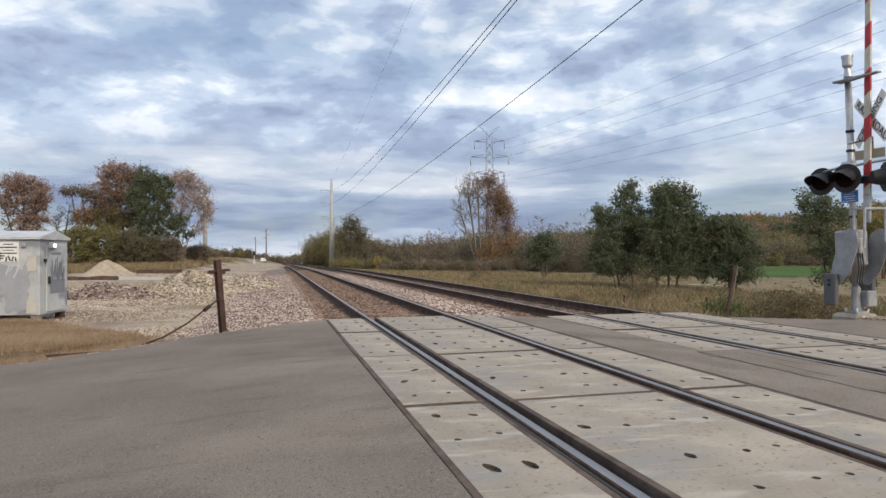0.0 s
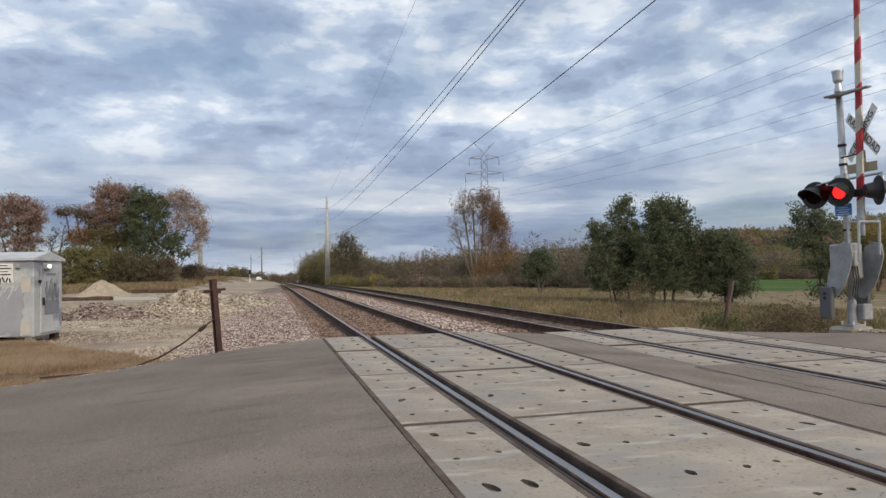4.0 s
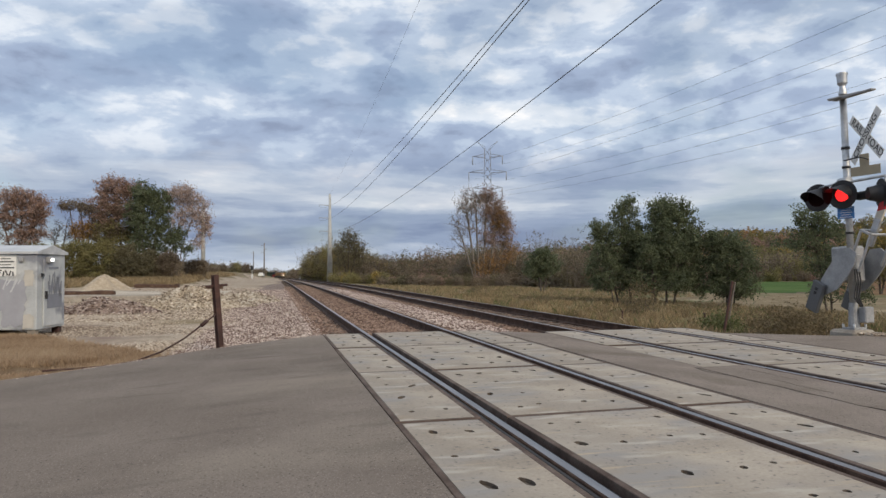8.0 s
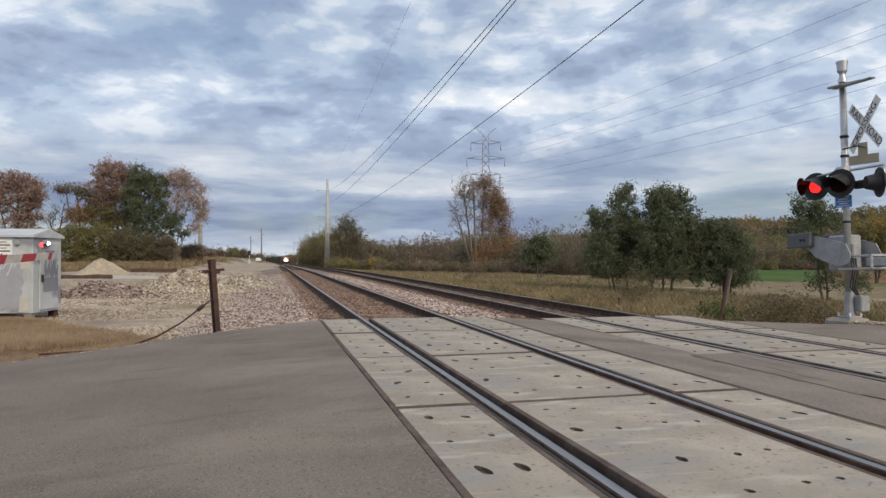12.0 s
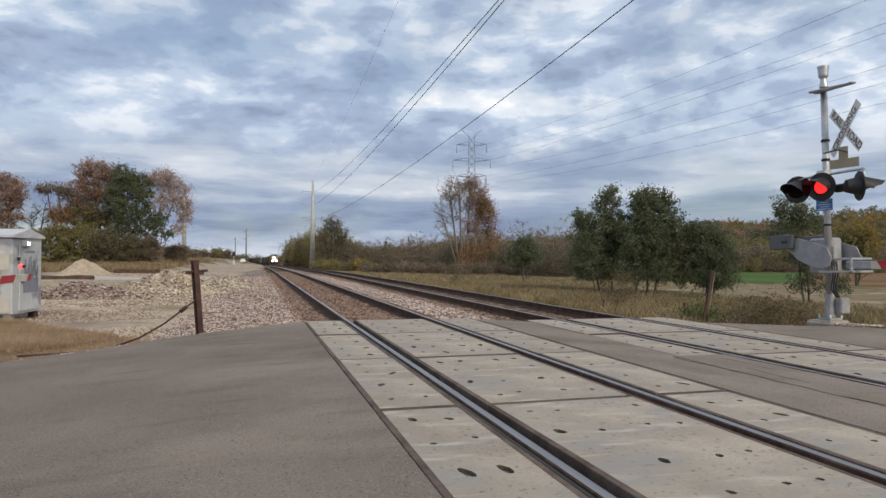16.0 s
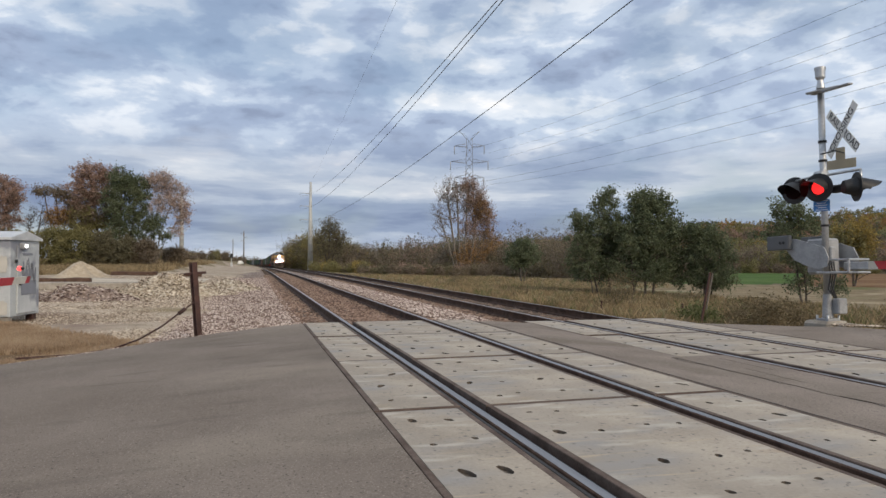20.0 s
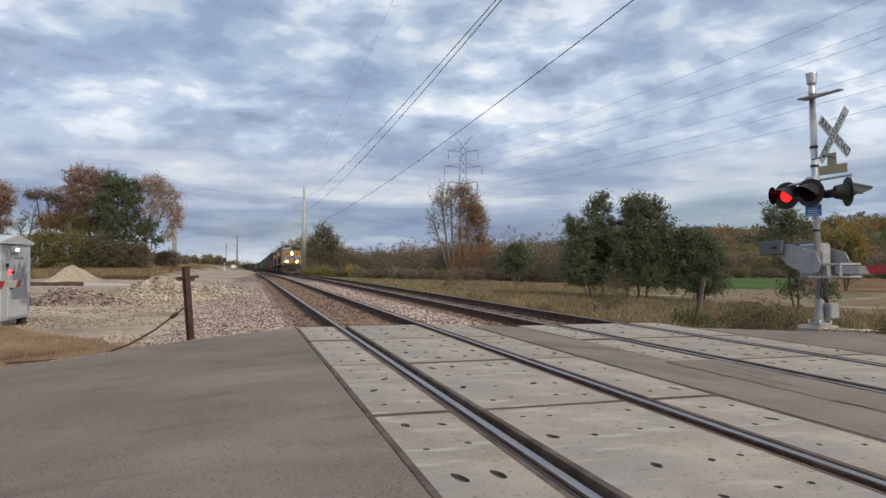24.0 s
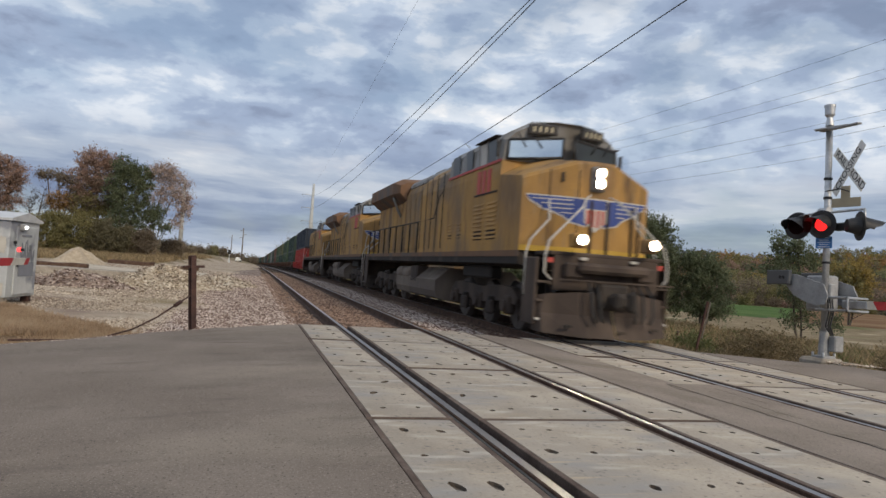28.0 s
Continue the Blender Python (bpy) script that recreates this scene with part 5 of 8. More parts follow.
def skeleton(stems, blobs, count, pick):
    """Limbs that reach places inside ellipsoids (x, y, z, rx, ry, rz, weight) from the stems, each a line of points: nodes, their parents, how many twigs each carries, and the tips."""
    nodes, parent, stem_of = [], [], []
    for k, line in enumerate(stems):
        last = -1
        for a, b in zip(line, line[1:]):
            a, b = np.array(a, float), np.array(b, float)
            cuts = max(2, int(np.linalg.norm(b - a) / 0.8))
            for q in range(cuts + (b is line[-1])):
                nodes.append(a + (b - a) * q / cuts + (pick.normal(size=3) * 0.03 if q else 0))
                parent.append(last)
                stem_of.append(k)
                last = len(nodes) - 1
        nodes.append(np.array(line[-1], float))
        parent.append(last)
        stem_of.append(k)
    trunk = np.array(nodes)
    w = np.array([b[6] for b in blobs], float)
    bl = np.array([b[:6] for b in blobs], float)[pick.choice(len(blobs), count, p=w / w.sum())]
    d = pick.normal(size=(count, 3))
    d /= np.linalg.norm(d, axis=1)[:, None]
    tips = bl[:, :3] + d * pick.uniform(0.06, 1.3, (count, 1)) ** 0.5 * bl[:, 3:]
    near = np.array([np.linalg.norm(trunk - p, axis=1).min() for p in tips])
    tips = tips[np.argsort(near)]
    ends = []
    for p in tips:
        have = np.array(nodes)
        rise = p[2] - have[:, 2]
        flat = np.linalg.norm(have[:, :2] - p[:2], axis=1)
        cost = np.linalg.norm(have - p, axis=1) + 1.2 * np.maximum(0, 0.45 * flat - rise)
        at = int(cost.argmin())
        start = have[at]
        last = at
        for q in (0.5, 1.0):
            bow = np.array([0, 0, -0.10 * np.linalg.norm(p - start) * (1 - q)])
            nodes.append(start + (p - start) * q + bow + (pick.normal(size=3) * 0.05 * np.linalg.norm(p - start) if q < 1 else 0))
            parent.append(last)
            stem_of.append(-1)
            last = len(nodes) - 1
        ends.append(last)
    load = np.zeros(len(nodes))
    load[ends] = 1
    for i in range(len(nodes) - 1, -1, -1):
        if parent[i] >= 0:
            load[parent[i]] += load[i]
    return np.array(nodes), np.array(parent), load, np.array(stem_of), np.array(ends)


def limb_mesh(name, a, b, ra, rb, mat, sides=5):
    """Tapered round bars from a to b, all in one mesh."""
    way = b - a
    way /= np.linalg.norm(way, axis=1)[:, None] + 1e-9
    s = np.cross(way, np.where(np.abs(way[:, 2:3]) > 0.9, [[1.0, 0, 0]], [[0, 0, 1.0]]))
    s /= np.linalg.norm(s, axis=1)[:, None] + 1e-9
    o = np.cross(way, s)
    ang = 2 * np.pi * np.arange(sides) / sides
    ring = s[:, None] * np.cos(ang)[None, :, None] + o[:, None] * np.sin(ang)[None, :, None]
    v = np.concatenate([a[:, None] + ring * ra[:, None, None], (b + way * 0.3 * rb[:, None])[:, None] + ring * rb[:, None, None]], 1)
    k = np.arange(sides)
    quad = np.stack([k, (k + 1) % sides, sides + (k + 1) % sides, sides + k], -1)
    f = (quad[None] + 2 * sides * np.arange(len(a))[:, None, None]).reshape(-1, 4)
    return quick_mesh(name, v.reshape(-1, 3), f, mat, True)


def slivers(at, way, long, wide):
    """Thin twigs, three-sided: one end at at."""
    n = len(at)
    side = np.cross(way, rng.normal(size=(n, 3)))
    side /= np.linalg.norm(side, axis=1)[:, None] + 1e-9
    other = np.cross(way, side)
    bend_ = rng.normal(size=(n, 3)) * long[:, None] * 0.1
    tip = at + way * long[:, None] + bend_
    v = np.stack([at + side * wide, at - side * wide * 0.5 + other * wide * 0.87, at - side * wide * 0.5 - other * wide * 0.87, tip], 1).reshape(-1, 3)
    f = (np.array([(0, 1, 3), (1, 2, 3), (2, 0, 3)])[None] + 4 * np.arange(n)[:, None, None]).reshape(-1, 3)
    return v, f


def grown_tree(at, label, stems, crowns, r_tip, bark="bark", seed=1, twigs=5, twig=0.9, category="tree", group="", name="tree", droop=0.0):
    """stems: lines of points; crowns: rows of (leaf material or "", blobs, limbs, leaves to a twig, leaf size, label); places in metres in the world's x and z, y as an offset."""
    pick = np.random.default_rng(seed)
    x0, y0 = at
    z0 = spot(x0, y0)
    ob = thing(name, pose(x0, y0, z0), label, category, group)
    shift = np.array([x0, 0, z0])
    lines = [[np.array(p, float) - shift for p in line] for line in stems]
    for line in lines:
        line[0][2] = -0.25
    rows = [(mat, [(b[0] - x0, b[1], b[2] - z0, *b[3:]) for b in blobs], limbs, per, size, words) for mat, blobs, limbs, per, size, words in crowns]
    every = [(*b[:6], b[6] * limbs / sum(c[6] for c in blobs)) for mat, blobs, limbs, per, size, words in rows for b in blobs]
    nodes, parent, load, stemmed, ends = skeleton(lines, every, sum(r[2] for r in rows), pick)
    rad = 0.8 * r_tip * np.maximum(load, 1) ** 0.39
    has = parent >= 0
    for words, mask in [("trunk", has & (stemmed == k)) for k in range(len(lines))] + [("branching", has & (stemmed < 0))]:
        i = np.nonzero(mask)[0]
        p = parent[i]
        me = limb_mesh(words, nodes[p], nodes[i], np.minimum(rad[p], rad[i] * 1.5), rad[i], M[bark], 7 if words == "trunk" else 4)
        tagged(shared(words, me, ob, Matrix.Identity(4)), kind="" if words == "trunk" else "stuff")
    for mat, blobs, limbs, per, size, words in rows:
        bl = np.array(blobs)
        tips = nodes[ends]
        own = (((tips[:, None] - bl[None, :, :3]) / bl[None, :, 3:6]) ** 2).sum(-1).min(1) < 1.25
        tips = tips[own]
        tips = tips[rng.permutation(len(tips))[:int(limbs * 1.15)]]
        start = np.repeat(tips, twigs, 0)
        middle = bl[:, :3].mean(0)
        out = start - middle
        out /= np.linalg.norm(out, axis=1)[:, None] + 1e-9
        way = rng.normal(size=start.shape) + out * 0.8 + np.array([0, 0, 0.55 - droop])
        way /= np.linalg.norm(way, axis=1)[:, None]
        long = twig * rng.uniform(0.3, 1.5, len(start))
        v, f = slivers(start, way, long, r_tip * 0.55)
        tagged(shared("fine_branching", quick_mesh("fine_branching", v, f, M[bark]), ob, Matrix.Identity(4)), kind="stuff")
        if not mat:
            continue
        q = rng.uniform(0.1, 1.1, (len(start), per, 1))
        c = (start[:, None] + way[:, None] * long[:, None, None] * q + rng.normal(size=(len(start), per, 3)) * size * 1.15).reshape(-1, 3)
        c = c[rng.uniform(size=len(c)) < 0.9]
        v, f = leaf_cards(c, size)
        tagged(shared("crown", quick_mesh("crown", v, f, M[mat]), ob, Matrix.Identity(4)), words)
    return ob


# the green clump beyond the far track
grown_tree((22.6, 40.0), "young green elm with airy feathery foliage in the clump", [[(22.6, 0, -1), (22.3, 0, 1.5), (22.1, 0, 4.6)], [(22.0, 0.3, -1), (21.2, 0.2, 1.6), (20.5, 0.2, 3.4)], [(21.3, -0.3, -1), (21.0, -0.2, 0.8)]], [
    ("leaf_green", [(20.3, 0, 3.5, 0.65, 0.6, 0.55, 0.7), (21.9, 0, 4.4, 0.6, 0.6, 1.0, 1), (22.6, 0, 4.9, 0.45, 0.5, 0.65, 0.5), (21.7, 0, 3.0, 1.25, 1.0, 0.9, 2), (21.1, 0, 2.0, 1.4, 1.1, 1.0, 1.8), (20.9, 0, 0.7, 1.2, 1.0, 0.8, 1.3), (22.4, 0, 1.2, 1.2, 1.0, 1.2, 1.4), (22.9, 0, 3.2, 0.9, 0.9, 1.2, 1.2), (22.6, 0, 0.1, 1.4, 1.0, 0.6, 0.9)], 420, 11, 0.075, "feathery green foliage")], 0.011, seed=3, twigs=6, twig=0.42)
grown_tree((24.4, 39.0), "bushy green elm with dense foliage down to the grass", [[(24.6, 0, -1), (24.6, 0, 2), (24.7, 0, 4.6)], [(24.1, 0.3, -1), (23.6, 0.2, 1.8)], [(25.2, 0.2, -1), (25.8, 0.2, 2.2), (25.8, 0.2, 4.2)], [(23.7, -0.3, -1), (23.4, -0.2, 0.7)]], [
    ("leaf_green", [(24.5, 0, 4.55, 1.0, 0.9, 0.95, 1.3), (25.7, 0, 4.6, 0.6, 0.6, 0.6, 0.6), (24.8, 0, 3.2, 2.0, 1.5, 1.3, 3), (23.7, 0, 2.2, 1.7, 1.4, 1.4, 2.4), (25.9, 0, 1.8, 1.9, 1.4, 1.3, 2.6), (24.2, 0, 0.35, 2.3, 1.5, 0.8, 2.0), (26.6, 0, 0.3, 1.4, 1.0, 0.8, 1.2), (26.7, 0, 2.9, 0.7, 0.7, 0.7, 0.6)], 720, 12, 0.08, "dense green foliage")], 0.011, seed=5, twigs=6, twig=0.45)
grown_tree((28.4, 38.0), "low green elm at the edge of the clump", [[(28.3, 0, -1), (28.4, 0, 1.2), (28.2, 0, 2.6)], [(28.9, 0.2, -1), (29.1, 0.1, 1.0)]], [
    ("leaf_green", [(28.4, 0, 2.4, 1.0, 0.9, 0.8, 1.2), (27.6, 0, 2.8, 0.75, 0.7, 0.4, 0.6), (28.6, 0, 1.4, 1.7, 1.2, 0.95, 2), (28.7, 0, 0.1, 1.8, 1.3, 0.8, 1.8)], 320, 12, 0.08, "green foliage")], 0.011, seed=8, twigs=6, twig=0.42)
grown_tree((31.6, 76.5), "small round green tree with a forked trunk", [[(31.5, 0, -1.4), (31.2, 0, -0.4), (30.9, 0, 1.4)], [(31.6, 0, -1.4), (32.0, 0, -0.3), (32.4, 0, 1.6)]], [
    ("leaf_green", [(31.6, 0, 1.6, 1.9, 1.6, 1.2, 3), (31.3, 0, 2.9, 1.0, 1.0, 0.6, 0.8), (30.6, 0, 0.9, 1.0, 1.0, 0.7, 0.8)], 190, 11, 0.13, "round green foliage")], 0.02, seed=12, twigs=5, twig=0.55)
grown_tree((28.7, 30.0), "thin green tree with a ragged top, behind the crossing signal", [[(28.7, 0, -1.8), (28.6, 0, 0.3), (28.2, 0, 3.2)], [(28.6, 0, 0), (27.5, 0, 3.6)]], [
    ("leaf_green", [(27.4, 0, 3.7, 0.8, 0.7, 0.5, 0.6), (28.2, 0, 2.8, 1.25, 1.0, 0.8, 1.8), (26.9, 0, 2.35, 0.8, 0.7, 0.5, 0.6), (28.5, 0, 1.4, 1.2, 1.0, 0.8, 1.4), (28.6, 0, -0.1, 0.8, 0.8, 0.5, 0.6), (30.5, 0, -0.3, 0.9, 0.8, 0.5, 0.5)], 230, 11, 0.07, "dark green foliage")], 0.011, seed=14, twigs=5, twig=0.42)
grown_tree((63.8, 60.0), "rounded yellow green tree at the field's edge", [[(63.8, 0, -1.7), (63.7, 0, 1), (63.6, 0, 4.2)], [(63.9, 0, 0), (65, 0, 3)]], [
    ("leaf_yellow", [(63.8, 0, 4.4, 1.8, 1.6, 1.5, 2), (64.9, 0, 3.1, 1.7, 1.5, 1.6, 2)], 130, 9, 0.12, "yellow green leaves"), ("leaf_olive", [(62.9, 0, 2.6, 1.7, 1.5, 1.7, 2), (64.0, 0, 1.0, 2.6, 2.0, 1.4, 2)], 170, 10, 0.12, "olive lower leaves")], 0.02, seed=15, twigs=5, twig=0.7)
# the tall cottonwood in front of the tower
grown_tree((46.0, 147.5), "tall cottonwood, bare on one side and russet on the other", [[(45.2, 0, -2), (43.8, 0, 7), (42.6, 0, 15.5)], [(45.8, 0, -2), (45.2, 0, 8), (45.0, 0, 17)], [(46.4, 0, -2), (47.0, 0, 8), (47.6, 0, 17.5)], [(47.0, 0, -2), (49.0, 0, 6), (49.8, 0, 13)], [(45.0, 0, -2), (42.6, 0, 5), (40.8, 0, 11)], [(47.6, 0.4, -2), (51, 0.3, 4), (52, 0.3, 8)]], [
    ("", [(43.2, 0, 16.2, 3.4, 2.6, 2.8, 2), (41.8, 0, 11.5, 2.9, 2.4, 3.2, 1.7), (44.8, 0, 14, 2.9, 2.4, 4, 2), (41.2, 0, 8.5, 2.2, 2, 2.4, 0.7)], 430, 0, 0, ""),
    ("leaf_pale", [(43.6, 0, 15.4, 2.8, 2.4, 3, 1), (45.0, 0, 9, 2.4, 2, 3, 0.6)], 40, 5, 0.17, "last pale leaves"),
    ("leaf_russet", [(47.8, 0, 17.4, 1.7, 1.6, 1.7, 0.9), (49.0, 0, 14.8, 2.7, 2.4, 3.2, 2.2), (51.0, 0, 10, 2.9, 2.4, 3.2, 2.2), (48.4, 0, 8.6, 2.6, 2.2, 2.8, 1.4)], 360, 5, 0.17, "thin russet brown leaves"),
    ("leaf_orange", [(49.6, 0, 2.8, 3.0, 2.4, 2.2, 1.6), (52.6, 0, 5.2, 2.2, 2, 2.6, 1.4), (46.4, 0, 1.0, 2.2, 2, 1.5, 0.8), (50.4, 0, 12, 2.2, 2, 2.6, 0.9)], 230, 6, 0.18, "orange lower leaves")], 0.034, bark="bark_pale", seed=21, twigs=5, twig=1.5)
# by the power pole
grown_tree((21.0, 190.0), "half bare grey tree beside the power pole", [[(20.8, 0, -1), (21.0, 0, 4), (21.3, 0, 9.5)], [(20.9, 0, 1), (19.2, 0, 6)], [(21, 0, 1), (23.2, 0, 6.5)]], [
    ("leaf_scrub", [(21.2, 0, 9.4, 2.5, 2, 2.4, 2), (19.0, 0, 6.6, 2.2, 2, 2.2, 1.4), (23.5, 0, 6.4, 2.6, 2, 2.2, 1.6), (21.2, 0, 3.5, 4.0, 2.6, 2.2, 2)], 330, 4, 0.2, "thin grey brown leaves")], 0.036, seed=23, twigs=6, twig=1.1)
# the clump at the yard's far side
grown_tree((-20.9, 107.0), "tall russet autumn tree at the far side of the yard", [[(-20.8, 0, 0), (-20.9, 0, 5), (-21.8, 0, 12.2)], [(-20.6, 0, 0), (-19.8, 0, 6), (-19.6, 0, 12.6)], [(-21.2, 0, 0), (-22.8, 0, 5), (-23.6, 0, 9)]], [
    ("leaf_russet", [(-22.2, 0, 12.6, 2.1, 2, 1.8, 2), (-19.8, 0, 12.7, 1.6, 1.6, 1.6, 1.4), (-23.4, 0, 9.8, 2.0, 2, 2.1, 1.6), (-21.0, 0, 10.4, 1.8, 1.8, 1.6, 1)], 340, 8, 0.14, "russet crown"),
    ("leaf_brown", [(-20.9, 0, 8.6, 2.5, 2.2, 2.3, 2), (-23.2, 0, 7.2, 1.8, 1.8, 1.8, 1), (-19.2, 0, 7, 1.6, 1.6, 2, 1)], 210, 7, 0.14, "brown inner leaves"),
    ("leaf_olive", [(-22.6, 0, 5.8, 2.4, 2, 2.2, 2), (-20, 0, 4.4, 2, 2, 1.9, 1)], 200, 9, 0.14, "olive lower leaves")], 0.02, seed=31, twigs=5, twig=0.75)
grown_tree((-17.2, 104.0), "tall dark green ivy-clad tree among autumn trees", [[(-17.3, 0, 0), (-17.6, 0, 6), (-17.2, 0, 11.8)], [(-16.9, 0, 0), (-15.8, 0, 6), (-15.6, 0, 11)], [(-16.4, 0, 0), (-14, 0, 3.6), (-12.8, 0, 5.8)]], [
    ("leaf_green", [(-17.5, 0, 12, 1.6, 1.5, 1.4, 1.4), (-15.9, 0, 11.1, 1.6, 1.5, 1.5, 1.5), (-17.9, 0, 8.8, 1.8, 1.6, 2.2, 1.8), (-16.1, 0, 7, 2, 1.8, 2, 1.9), (-13.0, 0, 5.7, 1.6, 1.4, 1.4, 1.3), (-14.8, 0, 9.4, 1.0, 1, 1.0, 0.7), (-17.6, 0, 4.2, 1.9, 1.6, 1.7, 1.2), (-14.8, 0, 4.0, 1.5, 1.4, 1.4, 0.9), (-11.9, 0, 4.2, 0.8, 0.8, 0.5, 0.3), (-14.2, 0, 11.2, 0.6, 0.6, 0.4, 0.3)], 620, 10, 0.14, "dark green crown")], 0.018, seed=33, twigs=5, twig=0.7)
grown_tree((-13.3, 105.0), "thin pale pinkish tree, nearly bare", [[(-13.5, 0, 0), (-13.2, 0, 5), (-12.2, 0, 11.2)], [(-13.4, 0, 1), (-12, 0, 6), (-10.4, 0, 10)], [(-13.1, 0, 2.4), (-10.8, 0, 6.4)]], [
    ("leaf_pale", [(-12.4, 0, 11.9, 2.1, 2, 1.5, 2), (-10.4, 0, 9.9, 1.7, 1.6, 2, 1.7), (-12.1, 0, 8.8, 2, 1.8, 1.8, 1.4), (-9.5, 0, 7.6, 1.0, 1, 1.6, 0.8), (-10.2, 0, 5.4, 0.9, 0.9, 1.1, 0.5)], 420, 6, 0.115, "thin pale leaves")], 0.014, bark="bark_pale", seed=35, twigs=5, twig=0.85, droop=0.5)
grown_tree((-26.0, 106.0), "sprawling half bare tree with a flat top", [[(-25.7, 0, 0), (-25.6, 0, 5), (-26.0, 0, 9.6)], [(-25.7, 0, 4.5), (-27.4, 0, 9.8)], [(-25.6, 0, 5), (-24.4, 0, 9.2)]], [
    ("leaf_brown", [(-26.4, 0, 10.2, 1.7, 1.5, 0.7, 1.4), (-28.0, 0, 10.3, 0.8, 0.8, 0.4, 0.5), (-25.0, 0, 9.4, 1.2, 1.1, 0.9, 0.8)], 130, 4, 0.13, "last brown leaves"),
    ("leaf_orange", [(-25.8, 0, 6.9, 1.2, 1.1, 1.2, 1)], 80, 7, 0.13, "tan orange leaves")], 0.02, seed=37, twigs=5, twig=0.75)
grown_tree((-32.7, 104.0), "broad dark red autumn tree", [[(-32.7, 0, 0), (-32.8, 0, 4), (-32.8, 0, 10.6)], [(-32.6, 0, 1), (-31.2, 0, 8.6)], [(-32.8, 0, 1), (-35, 0, 7.4)]], [
    ("leaf_russet", [(-32.3, 0, 9.3, 2.6, 2.2, 2.4, 2), (-30.9, 0, 9.6, 1.2, 1.2, 1.9, 0.9), (-33.4, 0, 11, 1.9, 1.8, 1.4, 1.2), (-31.7, 0, 6.5, 1.7, 1.6, 1.7, 1), (-34.9, 0, 8.6, 2, 2, 2.2, 1.3), (-33.6, 0, 5.4, 2, 2, 1.8, 1)], 430, 8, 0.14, "dark red crown")], 0.02, seed=39, twigs=5, twig=0.75)
grown_tree((-41.0, 104.0), "broad brown autumn tree", [[(-41, 0, 0), (-41, 0, 4), (-40.6, 0, 9.5)], [(-41, 0, 1), (-43, 0, 8)], [(-41, 0, 1), (-38.6, 0, 8)]], [
    ("leaf_russet", [(-41, 0, 10, 3.2, 2.8, 2.4, 2), (-38.8, 0, 8, 2, 2, 2.4, 1.2), (-43.4, 0, 8, 2.2, 2, 2.4, 1.2), (-41, 0, 6, 3, 2.6, 2, 1.4)], 380, 8, 0.14, "brown red crown")], 0.02, seed=41, twigs=5, twig=0.75)
grown_tree((-28.9, 108.0), "bare grey tree between autumn trees", [[(-28.9, 0, 0), (-28.8, 0, 4), (-28.2, 0, 8.4)], [(-28.9, 0, 2), (-30, 0, 6)]], [
    ("", [(-28.6, 0, 7.4, 1.5, 1.4, 1.6, 1), (-29.8, 0, 6, 1.1, 1, 1.2, 0.6), (-27.6, 0, 6, 1, 1, 1.2, 0.5)], 150, 0, 0, "")], 0.02, seed=43, twigs=5, twig=0.8)
for k, (x, y, h, w, mat, words) in enumerate(((-25.6, 101, 5.4, 5.6, "leaf_olive", "olive bush under the trees"), (-22.6, 100, 5.4, 5.0, "leaf_olive", "olive bush under the trees"), (-29.6, 100, 5.0, 5.6, "leaf_olive", "yellow green bush under the trees"), (-19.6, 100.5, 4.8, 4.6, "leaf_scrub", "dull olive bush under the trees"), (-16.8, 100, 4.0, 4.4, "leaf_scrub", "dull olive bush under the trees"), (-14.0, 100.5, 3.6, 3.4, "leaf_brown", "brown bush under the trees"), (-34.5, 98, 4.6, 6.0, "leaf_brown", "brown bush under the trees"), (-11.4, 114, 2.6, 3.4, "leaf_brown", "low brown bush under the trees"), (-38.5, 97, 4.0, 6.0, "leaf_olive", "olive bush under the trees"))):
    g = spot(x, y)
    lines = [[(x + dx * 0.3, dy, g), (x + dx * w * 0.5, dy, g + h * 0.6)] for dx, dy in ((0, 0), (0.5, 0.3), (-0.5, -0.3), (0.2, -0.4))]
    grown_tree((x, y), words, lines, [(mat, [(x, 0, g + h * 0.45, w * 0.46, w * 0.4, h * 0.42, 3), (x + 0.16 * w, 0, g + h * 0.75, w * 0.24, w * 0.24, h * 0.22, 0.8), (x - 0.2 * w, 0, g + h * 0.66, w * 0.22, w * 0.2, h * 0.22, 0.7)], 240, 9, 0.13, "dense twiggy foliage")], 0.012, seed=50 + k, twigs=5, twig=0.6, name="bush", category="bush", group="bushes under the trees")


